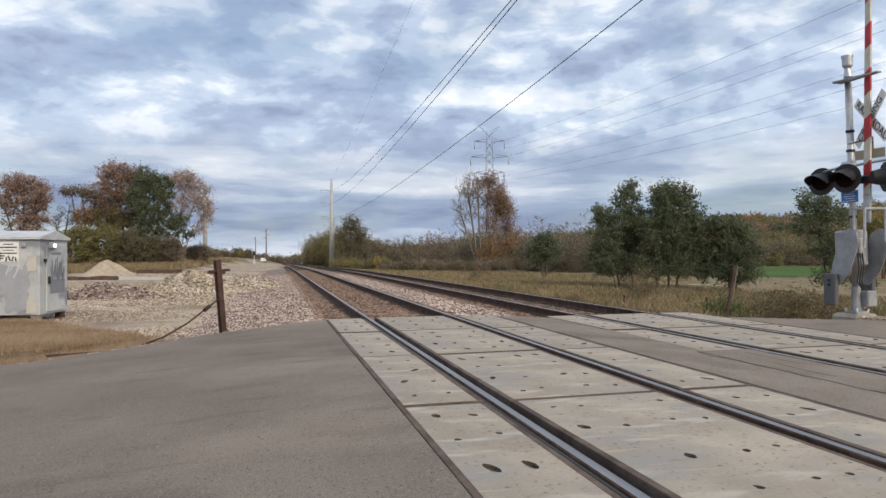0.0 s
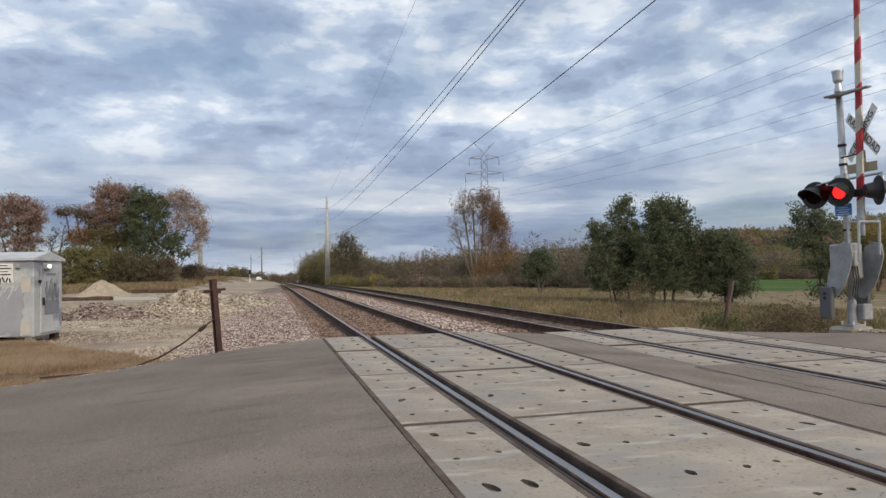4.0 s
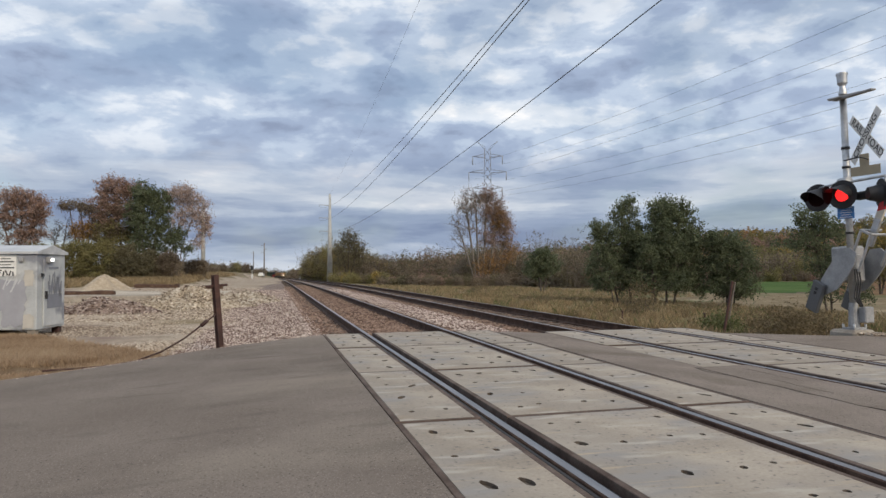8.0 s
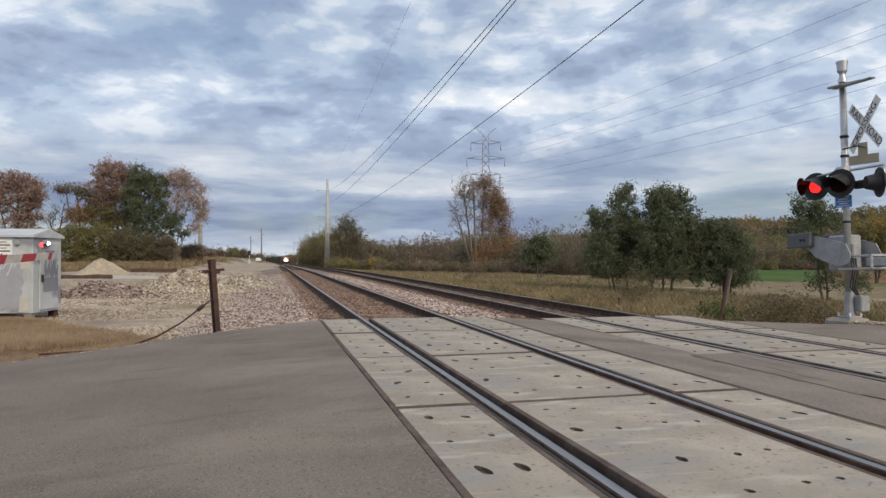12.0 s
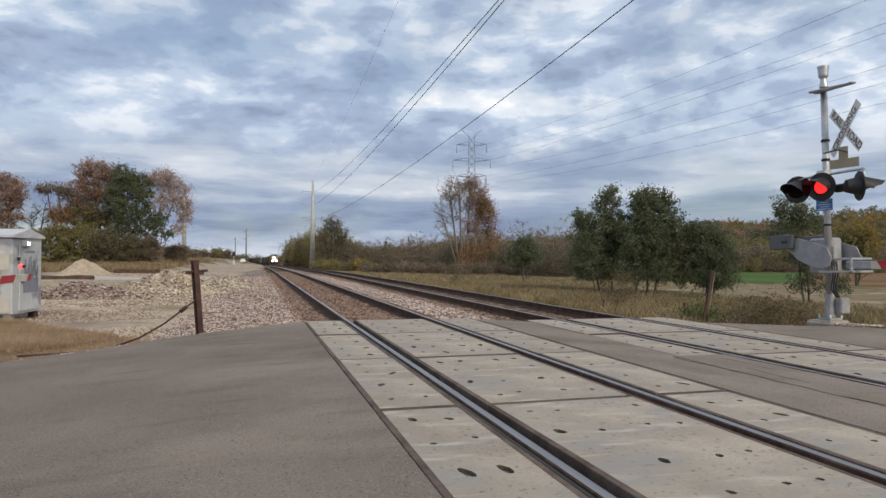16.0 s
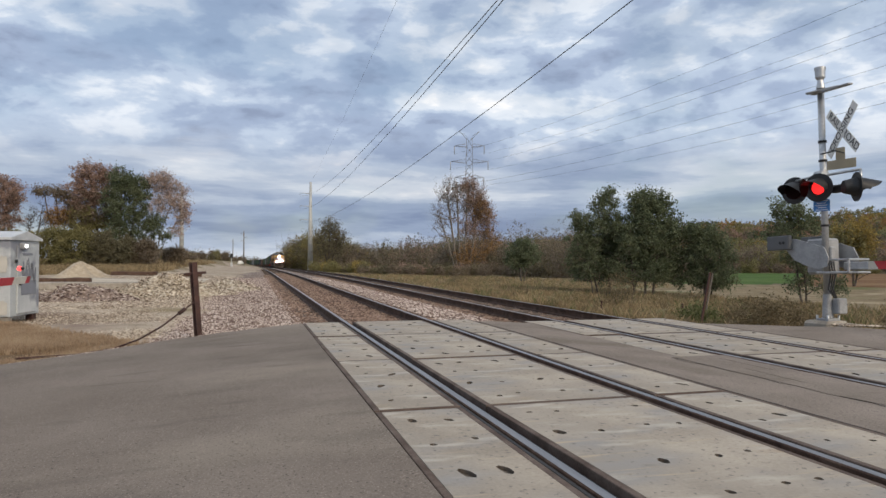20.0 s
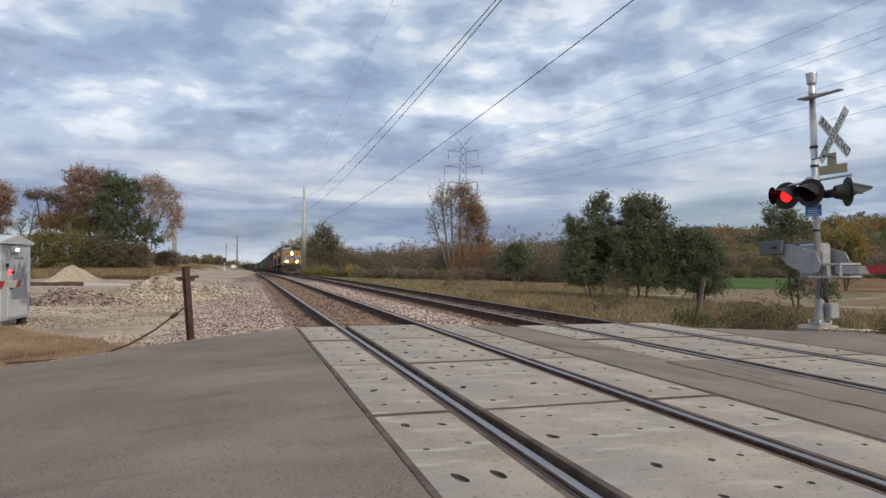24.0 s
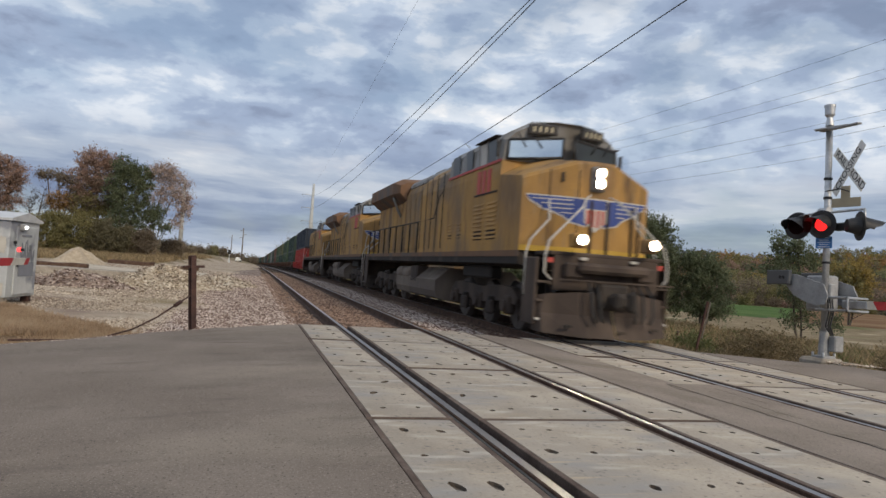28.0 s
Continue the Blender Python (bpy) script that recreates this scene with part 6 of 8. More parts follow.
def thicket(name, label, rows, mats, kind="stuff", category="thicket"):
    """Rows of (bearing from, to, distance, depth, height from, to, clumps, leaf): far woods, one object for each leaf colour."""
    sets, stems = {m: [] for m, share in mats}, []
    names = [m for m, share in mats]
    odds = np.array([share for m, share in mats], float)
    for b0, b1, dist, depth, h0, h1, clumps, leaf in rows:
        for k in range(clumps):
            s = rng.uniform()
            bear, d = radians(b0 + (b1 - b0) * s), dist + rng.uniform(0, depth)
            x, y = d * math.sin(bear), d * math.cos(bear)
            h = (h0 + (h1 - h0) * s) * rng.uniform(0.45, 1.08) * (0.86 + 0.38 * noise.noise(Vector((x * 0.06, y * 0.06, 2))))
            z = spot(x, y)
            w = h * rng.uniform(0.35, 0.6)
            m = names[rng.choice(len(names), p=odds / odds.sum())]
            pts = crown_points([(x, y, z + h * 0.5, w, w, h * 0.5, 1)], 44, 14, leaf * 2.2)
            sets[m].append(leaf_cards(pts, leaf))
            up = rng.normal(size=(26, 3)) * 0.28 + np.array([0, 0, 1.0])
            up /= np.linalg.norm(up, axis=1)[:, None]
            foot = np.stack([x + rng.normal(size=26) * w * 0.4, y + rng.normal(size=26) * w * 0.4, np.full(26, z) + h * rng.uniform(0, 0.5, 26)], -1)
            stems.append(slivers(foot, up, h * rng.uniform(0.35, 0.72, 26), leaf * 0.14))
    root = thing(name, pose(0, 0, 0), label, category, kind=kind)
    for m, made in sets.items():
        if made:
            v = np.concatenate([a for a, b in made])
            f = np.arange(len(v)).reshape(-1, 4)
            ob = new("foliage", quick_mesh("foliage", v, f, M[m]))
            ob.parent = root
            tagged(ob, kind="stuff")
    v = np.concatenate([a for a, b in stems])
    f = (np.array([(0, 1, 3), (1, 2, 3), (2, 0, 3)])[None] + 4 * np.arange(len(v) // 4)[:, None, None]).reshape(-1, 3)
    ob = new("stems", quick_mesh("stems", v, f, M["bark_pale"]))
    ob.parent = root
    tagged(ob, "bare grey brown stems", kind="stuff")


thicket("thicket", "brown and olive thicket along the field behind the line", [
    (6.5, 20, 210, 50, 11.0, 16.5, 190, 0.23), (15.5, 27, 160, 40, 11.6, 14.6, 220, 0.19), (22, 34, 120, 40, 9.6, 11.0, 220, 0.155), (27, 36, 90, 25, 3.0, 5.0, 90, 0.11), (9, 23, 136, 14, 2.0, 3.4, 80, 0.16)],
    [("leaf_brown", 5), ("leaf_scrub", 5), ("leaf_russet", 1)])
thicket("tree_belt", "olive tree belt behind the power pole", [(2.95, 3.5, 212, 26, 7.0, 10.5, 110, 0.2), (3.4, 5.2, 212, 26, 13.0, 15.0, 150, 0.2), (5.0, 9, 215, 30, 13.0, 9.5, 140, 0.23), (5.0, 9.5, 172, 20, 3, 3.6, 60, 0.2)], [("leaf_olive", 5), ("leaf_yellow", 1), ("leaf_brown", 2)])
thicket("far_trees", "low line of distant trees on the horizon", [(-12.5, 2.4, 560, 120, 6, 8.5, 170, 0.7), (-14, -5.5, 330, 60, 4, 5, 70, 0.45), (1.6, 3.4, 480, 90, 4, 6, 50, 0.7)], [("leaf_brown", 4), ("leaf_scrub", 2), ("leaf_olive", 1)])
thicket("field_thicket", "brush along the far edge of the field", [(33, 62, 222, 40, 9.0, 11.5, 260, 0.3), (36, 60, 210, 12, 3.2, 3.6, 70, 0.24)], [("leaf_brown", 5), ("leaf_olive", 4), ("leaf_russet", 1)])


def build_ridge():
    """A wooded hill behind the fields."""
    bears = np.radians(np.linspace(5, 85, 90))
    tops = np.interp(np.degrees(bears), [5, 10, 20, 30, 35, 41, 48, 60, 85], [2, 5, 11, 21, 27, 33, 36, 38, 38])
    rows = []
    for k, s in enumerate(np.linspace(0, 1, 9)):
        d = 480 + 330 * s
        rows.append(np.stack([d * np.sin(bears), d * np.cos(bears), -7 + (tops + 3 * np.sin(bears * 31 + k)) * (s * s * (3 - 2 * s)) * d / 600], -1))
    v = np.array(rows)
    n, k = v.shape[:2]
    i, j = np.meshgrid(np.arange(n - 1), np.arange(k - 1), indexing="ij")
    f = np.stack([i * k + j, i * k + j + 1, (i + 1) * k + j + 1, (i + 1) * k + j], -1).reshape(-1, 4)[:, ::-1]
    tagged(new("ridge", quick_mesh("ridge", v.reshape(-1, 3), f, M["leaf_olive"], True)), "low hill behind the fields", "hill", kind="structure")
    root = thing("ridge_woods", pose(0, 0, 0), "autumn woods in green, yellow and russet over the low hill", "woods", kind="stuff")
    kinds = [("leaf_green", 0.9), ("leaf_olive", 1.1), ("leaf_brown", 0.9), ("leaf_orange", 0.5), ("leaf_yellow", 0.6), ("leaf_russet", 0.6), ("leaf_scrub", 0.8)]
    made = {m: [] for m, share in kinds}
    for q in range(3900):
        a, b = rng.uniform(0, n - 1.01), rng.uniform(0, k - 1.01)
        i0, j0 = int(a), int(b)
        p = v[i0, j0] * (1 - (a - i0)) + v[i0 + 1, j0] * (a - i0)
        p2 = v[i0, j0 + 1] * (1 - (a - i0)) + v[i0 + 1, j0 + 1] * (a - i0)
        p = p * (1 - (b - j0)) + p2 * (b - j0)
        odds = np.array([share * math.exp(4.5 * noise.noise(Vector((p[0] / 60, p[1] / 60, 7.3 * i)))) for i, (m, share) in enumerate(kinds)])
        h = rng.uniform(6, 13)
        pts = crown_points([(p[0], p[1], p[2] + h * 0.3, h * 0.6, h * 0.6, h * 0.62, 1)], 14, 15, 1.0)
        made[kinds[rng.choice(len(kinds), p=odds / odds.sum())][0]].append(leaf_cards(pts, 0.85)[0])
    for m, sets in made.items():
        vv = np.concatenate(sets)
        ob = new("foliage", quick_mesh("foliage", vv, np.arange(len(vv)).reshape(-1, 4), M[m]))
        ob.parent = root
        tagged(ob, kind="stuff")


build_ridge()


def blades(x, y, z, height, width, lean=0.35):
    """Upright grass blades, one thin triangle pair each."""
    n = len(x)
    a = rng.uniform(0, 2 * np.pi, n)
    h = height * rng.uniform(0.5, 1.2, n)
    w = width * rng.uniform(0.6, 1.3, n)
    lx, ly = lean * h * rng.normal(size=n), lean * h * rng.normal(size=n)
    ca, sa = np.cos(a) * w, np.sin(a) * w
    v = np.stack([np.stack([x - ca, y - sa, z - 0.03], -1), np.stack([x + ca, y + sa, z - 0.03], -1), np.stack([x + lx * 0.5 + ca * 0.6, y + ly * 0.5 + sa * 0.6, z + h * 0.6], -1), np.stack([x + lx, y + ly, z + h], -1)], 1).reshape(-1, 3)
    return v, np.arange(4 * n).reshape(-1, 4)


def grass(name, label, mats, patches):
    """patches: rows of (x0, x1, y0, y1, tufts, blades to a tuft, height, width, keep) with keep(x, y) a mask or None."""
    root = thing(name, pose(0, 0, 0), label, "grass", kind="stuff")
    sets = {m: [] for m in mats}
    for x0, x1, y0, y1, tufts, per, height, width, keep in patches:
        x, y = rng.uniform(x0, x1, tufts), rng.uniform(y0, y1, tufts)
        good = np.array([noise.noise(Vector((p * 0.45, q * 0.45, 4))) > -0.15 for p, q in zip(x, y)]) | name.startswith("verge")
        if keep is not None:
            good &= keep(x, y)
        x, y = x[good], y[good]
        which = rng.integers(0, len(mats), len(x))
        for m in range(len(mats)):
            px, py = np.repeat(x[which == m], per), np.repeat(y[which == m], per)
            px, py = px + rng.normal(size=len(px)) * 0.12, py + rng.normal(size=len(py)) * 0.12
            sets[mats[m]].append(blades(px, py, ground(px, py), height, width)[0])
    for m, made in sets.items():
        v = np.concatenate(made)
        ob = new("blades", quick_mesh("blades", v, np.arange(len(v)).reshape(-1, 4), M[m]))
        ob.parent = root
        tagged(ob, kind="stuff")


grass("tall_grass", "tall dry grass and weeds below the tracks", ["straw", "straw", "weed", "straw", "weed_green"], [
    (9.2, 17, 11.3, 30, 2600, 11, 0.30, 0.006, lambda x, y: y > road_edge(x) + 0.5), (10.5, 30, 28, 60, 4200, 9, 0.36, 0.012, None), (11, 45, 60, 130, 3600, 7, 0.4, 0.026, None), (11, 40, 6.5, 28, 3000, 10, 0.45, 0.010, lambda x, y: y > road_edge(x) + 1.0)])
grass("verge_grass", "short brown dry grass at the edge of the asphalt", ["verge"], [
    (-9, -1.6, 8.6, 17.6, 17000, 12, 0.085, 0.006, lambda x, y: (y > road_edge(x) + 0.12) & (y < 11.7 + 1.4 * (-1.9 - x)))])
grass("yard_grass", "dry grass on the bank beyond the yard", ["straw", "straw", "weed"], [(-45, -9, 62, 98, 6500, 9, 0.55, 0.022, None), (-60, -9, 98, 200, 5000, 7, 0.8, 0.05, None)])
for k, (x, y, h, w, words) in enumerate(((16.0, 27.5, 1.7, 1.8, "dry brown weed bush in the grass"), (11.9, 13.9, 1.25, 1.7, "dry weed bush beside the leaning post"), (13.3, 14.6, 1.15, 1.8, "dry weed bush beside the leaning post"), (12.3, 16.8, 0.9, 1.3, "low weed bush in the grass"), (18.5, 60, 1.8, 2.6, "brown weed bush below the track"), (14.5, 12.0, 1.2, 1.2, "tall weeds behind the signal"))):
    tree((x, y), h, w, words, [("weed_green" if k == 3 else "weed", [(0, 0, 0.5, 0.46, 0.45, 1)], (110 if k in (0, 4) else 260), 18, 0.15, 0.04, "thin dry leaves")], seed=80 + k, stems=5, levels=3, base=0.008, name="weed_bush", category="bush", group="weed bushes")


def stones(name, label, patches, mat):
    """Loose stones: rows of (x0, x1, y0, y1, count, size, top) with top(x, y) the height they lie at."""
    base = np.array([(0, 0, 0.62), (0.9, 0.1, 0.1), (0.15, 0.85, 0.15), (-0.8, 0.3, 0.05), (-0.3, -0.9, 0.12), (0.5, -0.6, 0.2), (0, 0, -0.5)])
    tri = np.array([(0, 1, 2), (0, 2, 3), (0, 3, 4), (0, 4, 5), (0, 5, 1), (6, 2, 1), (6, 3, 2), (6, 4, 3), (6, 5, 4), (6, 1, 5)])
    vs, fs, count = [], [], 0
    for x0, x1, y0, y1, n, size, top in patches:
        y = y0 + (y1 - y0) * rng.uniform(0, 1, n) ** 1.6
        x = rng.uniform(x0, x1, n) + bend(y)
        if y1 <= 1.0:
            y = np.array([ragged(p) for p in x]) + 0.22 * y - 0.05
        s = size * rng.uniform(0.5, 1.5, (n, 1, 1))
        a = rng.uniform(0, 2 * np.pi, n)
        shape = base[None] * rng.uniform(0.65, 1.3, (n, 7, 3))
        ca, sa = np.cos(a)[:, None], np.sin(a)[:, None]
        rot = np.stack([shape[:, :, 0] * ca - shape[:, :, 1] * sa, shape[:, :, 0] * sa + shape[:, :, 1] * ca, shape[:, :, 2]], -1)
        vs.append((rot * s + np.stack([x, y, top(x, y) + size * 0.1], -1)[:, None]).reshape(-1, 3))
        fs.append((tri[None] + 7 * np.arange(n)[:, None, None]).reshape(-1, 3) + count)
        count += 7 * n
    ob = new(name, quick_mesh(name, np.concatenate(vs), np.concatenate(fs), M[mat]))
    tagged(ob, label, "stones", kind="stuff")


M["brown_stone"] = material("brown_stone", ((0.085, 0.05, 0.034), (0.165, 0.105, 0.074), (0.28, 0.195, 0.148)), 3, 0.95, bump=0.3, fine=60, island=0.6)
M["pale_stone"] = material("pale_stone", ((0.17, 0.128, 0.092), (0.34, 0.275, 0.21), (0.58, 0.50, 0.40)), 3, 0.95, bump=0.3, fine=60, island=0.62, spec=0.2)
bed = lambda dz: (lambda x, y: grade(y) + dz)
stones("ballast_stones", "loose pinkish grey ballast stones between and beside the rails", [
    (-2.3, 1.0, 11.6, 50, 46000, 0.024, bed_top), (3.75, 5.0, 11.5, 50, 15000, 0.034, bed_top), (7.4, 8.6, 11.5, 50, 5000, 0.034, bed_top)], "stone")
stones("track_stones", "brown dusty ballast packed between the rails", [
    (1.68, 3.02, 12.0, 70, 15000, 0.034, bed(-0.178)), (0.85, 1.52, 12.0, 60, 5000, 0.036, bed(-0.185)), (3.2, 3.75, 12.0, 60, 3500, 0.036, bed(-0.19)), (5.66, 7.02, 12.0, 60, 8000, 0.034, bed(-0.255)), (4.95, 5.5, 12.0, 60, 3500, 0.036, bed(-0.24))], "brown_stone")
stones("yard_stones", "loose pale limestone pieces over the yard", [
    (-8, -0.6, 12.3, 34, 42000, 0.0175, lambda x, y: ground(x, y)), (-12, -0.6, 20, 60, 9000, 0.036, lambda x, y: ground(x, y))], "pale_stone")

stones("pad_stones", "pale gravel spilled over the foot of the signal pad", [
    (9.75, 10.75, 9.35, 9.72, 160, 0.026, lambda x, y: road_top(x) + 0.02)], "pale_stone")
stones("edge_stones", "crumbled stones and asphalt bits along the ragged road edge", [
    (-9.0, P1_LEFT, 0.0, 1.0, 2600, 0.022, lambda x, y: road_top(x) - 0.012 - 0.3 * np.maximum(0, y - road_edge(x)))], "stone")


def strew(mound, count, size, mat, name, label):
    """Stones lying on a mound."""
    me, m = mound.data, mound.matrix_basis
    base = np.array([(0, 0, 0.62), (0.9, 0.1, 0.1), (0.15, 0.85, 0.15), (-0.8, 0.3, 0.05), (-0.3, -0.9, 0.12), (0.5, -0.6, 0.2), (0, 0, -0.5)])
    tri = np.array([(0, 1, 2), (0, 2, 3), (0, 3, 4), (0, 4, 5), (0, 5, 1), (6, 2, 1), (6, 3, 2), (6, 4, 3), (6, 5, 4), (6, 1, 5)])
    area = np.array([p.area for p in me.polygons])
    pick = rng.choice(len(area), count, p=area / area.sum())
    co = np.array([m @ me.polygons[int(i)].center for i in pick]) + rng.normal(size=(count, 3)) * (0.12, 0.12, 0.01)
    v = base[None] * rng.uniform(0.6, 1.35, (count, 7, 3)) * size * rng.uniform(0.5, 1.7, (count, 1, 1)) + co[:, None]
    f = (tri[None] + 7 * np.arange(count)[:, None, None]).reshape(-1, 3)
    tagged(new(name, quick_mesh(name, v.reshape(-1, 3), f, M[mat])), label, "stones", kind="stuff")


for mound, count, size, mat in ((bpy.data.objects["stone_mound"], 9000, 0.027, "pale_stone"), (bpy.data.objects["rubble_mound"], 2600, 0.04, "stone"), (bpy.data.objects["rubble_mound.001"], 3000, 0.04, "pale_stone")):
    strew(mound, count, size, mat, "mound_stones", "broken stones lying on a heap in the yard")


# ---- the train ----
def dusty(name, c, dirt, scale=1.2, rough=0.72, metal=0.0):
    return grown(material(name, (shade(c, 0.82), c, shade(c, 1.12)), scale, rough, metal, bump=0.05, fine=25, spec=0.25), [(dirt, 0.9, 0.46, 0.64, (1.3, 1.3, 0.5)), (shade(dirt, 0.6), 2.2, 0.56, 0.72, (1.5, 1.5, 0.25))])


M["loco_yellow"] = dusty("dusty_yellow_paint", (0.375, 0.215, 0.066), (0.21, 0.13, 0.066))
grown(M["loco_yellow"], [((0.125, 0.10, 0.078), 0.45, 0.55, 0.70, (1.6, 1, 0.8)), ((0.30, 0.20, 0.10), 6, 0.55, 0.72, (1, 1, 0.3))])
M["tank_dust"] = dusty("dusty_tank_paint", (0.13, 0.105, 0.088), (0.19, 0.155, 0.125), 1.5, 0.9)
M["loco_stripe"] = plain("bright_yellow_stripe", (0.46, 0.29, 0.035), rough=0.5)
M["loco_grey"] = dusty("grey_paint_dusty", (0.28, 0.28, 0.275), (0.17, 0.155, 0.135))
M["loco_red"] = plain("red_stripe", (0.42, 0.05, 0.035), rough=0.55)
M["emblem_blue"] = plain("emblem_blue", (0.03, 0.06, 0.24), rough=0.5)
M["loco_brown"] = dusty("sooty_brown_paint", (0.17, 0.095, 0.055), (0.10, 0.085, 0.075))
M["grime"] = dusty("brown_running_gear_grime", (0.052, 0.040, 0.034), (0.10, 0.076, 0.061), 2, 0.9)
M["dark_gear"] = dusty("dark_running_gear", (0.03, 0.027, 0.025), (0.07, 0.055, 0.045), 2, 0.85)
M["wheel"] = material("wheel_steel", ((0.05, 0.04, 0.035), (0.085, 0.07, 0.06), (0.13, 0.11, 0.1)), 5, 0.6, 0.5, bump=0.1)
M["rail_white"] = plain("white_handrail", (0.46, 0.44, 0.40), rough=0.5)
M["headlight"] = glowing("lit_headlight", (1.0, 0.84, 0.58), 500.0)
M["cab_glass"] = material("dark_window", ((0.02, 0.025, 0.03), (0.03, 0.036, 0.042), (0.04, 0.05, 0.055)), 1, 0.3, 0.0, bump=0.0, spec=0.3)
M["sky_glass"] = material("mirror_windscreen", ((0.52, 0.58, 0.62), (0.58, 0.64, 0.68), (0.62, 0.68, 0.72)), 1, 0.06, 1.0, bump=0.0)
M["board"] = plain("dark_board", (0.025, 0.02, 0.016), rough=0.4)
M["numeral"] = plain("cream_numerals", (0.42, 0.37, 0.24), rough=0.5, bump=0.0)


def shell(parent, name, sections, mats, label=""):
    """A body through cross-sections: rows of (y, outline of (x, z)), all of one length."""
    bm = BM()
    rings = [[bm.verts.new((x, y, z)) for x, z in line] for y, line in sections]
    n = len(rings[0])
    for a, b in zip(rings, rings[1:]):
        for i in range(n):
            bm.faces.new((a[i], a[(i + 1) % n], b[(i + 1) % n], b[i]))
    bm.faces.new(rings[0])
    bm.faces.new(list(reversed(rings[-1])))
    bmesh.ops.recalc_face_normals(bm, faces=bm.faces)
    return part(name, bm, mats, parent, label)


def mirrored(half):
    """A closed outline from its left half, bottom to top."""
    return list(half) + [(-x, z) for x, z in reversed(half)]


def block(parent, name, size, at, mat, bevel=0.0, turn=None, label=""):
    bm = BM()
    box(bm, size, at, bevel, turn)
    return part(name, bm, M[mat], parent, label)


def handrail(parent, pts, r=0.018, mat="rail_white"):
    bm = BM()
    tube(bm, pts, r, 6)
    return part("handrail", bm, M[mat], parent)


def wheelset(parent, x_wheel, y, r):
    axle = new("wheelset")
    axle.parent = parent
    axle.matrix_basis = pose(0, y, r)
    bm = BM()
    tube(bm, [(-0.72, 0, 0), (0.72, 0, 0)], 0.08, 8)
    part("axle", bm, M["dark_gear"], axle)
    for s in (-1, 1):
        bm = BM()
        tube(bm, [(s * 0.66, 0, 0), (s * 0.69, 0, 0), (s * 0.695, 0, 0), (s * 0.82, 0, 0)], [r + 0.02, r + 0.025, r, r - 0.01], 24)
        for k in range(4):
            box(bm, (0.02, 0.14, 0.14), (s * 0.825, 0.26 * math.cos(k * math.pi / 2), 0.26 * math.sin(k * math.pi / 2)), 0.0, (k * 90, 0, 0))
        part("wheel", bm, M["wheel"], axle)
    return axle


def truck(parent, y, axles, r):
    """A bogie: side frames, axle boxes, springs and wheelsets."""
    root = new("truck")
    root.parent = parent
    root.matrix_basis = pose(0, y, 0)
    tagged(root, "brown dusty three-axle truck" if len(axles) > 2 else "dark two-axle truck")
    a, b = axles[0], axles[-1]
    for s in (-1, 1):
        bm = BM()
        prism(bm, [(a - 0.55, 0.72), (a - 0.2, 0.95), (a + 0.5, 0.98), (0, 0.9), (b - 0.5, 0.98), (b + 0.2, 0.95), (b + 0.55, 0.72), (b + 0.45, 0.58), (b - 0.5, 0.62), (0.25, 0.52), (-0.25, 0.52), (a + 0.5, 0.62), (a - 0.45, 0.58)], 0.14, Matrix.Translation((s * 1.02, 0, 0)) @ pose(0, 0, 0, 0, 0, 90))
        part("side_frame", bm, M["grime"], root)
        for q in axles:
            bm = BM()
            box(bm, (0.2, 0.38, 0.42), (s * 1.06, q, 0.55), 0.05)
            tube(bm, [(s * 1.1, q, 0.53), (s * 1.24, q, 0.53)], 0.13, 12)
            part("axle_box", bm, M["grime"], root)
        for q in [(u + v) / 2 for u, v in zip(axles, axles[1:])]:
            bm = BM()
            tube(bm, [(s * 1.12, q, 0.3 + 0.03 * k) for k in range(14)], [0.12 if k % 2 else 0.09 for k in range(14)], 10)
            part("spring", bm, M["dark_gear"], root)
            bm = BM()
            box(bm, (0.12, 0.42, 0.34), (s * 1.16, q, 0.44), 0.04)
            part("brake_gear", bm, M["grime"], root)
    return root, [wheelset(root, 0.75, q, r) for q in axles]


def louvre(parent, x, y, z, w, h, n):
    back = block(parent, "louvre", (0.012, w, h), (x, y, z), "dark_gear")
    for k in range(n):
        block(back, "slat", (0.03, w, h / n * 0.55), (x - 0.006, y, z - h / 2 + h * (k + 0.5) / n), "loco_yellow", 0.0, (0, 18, 0))


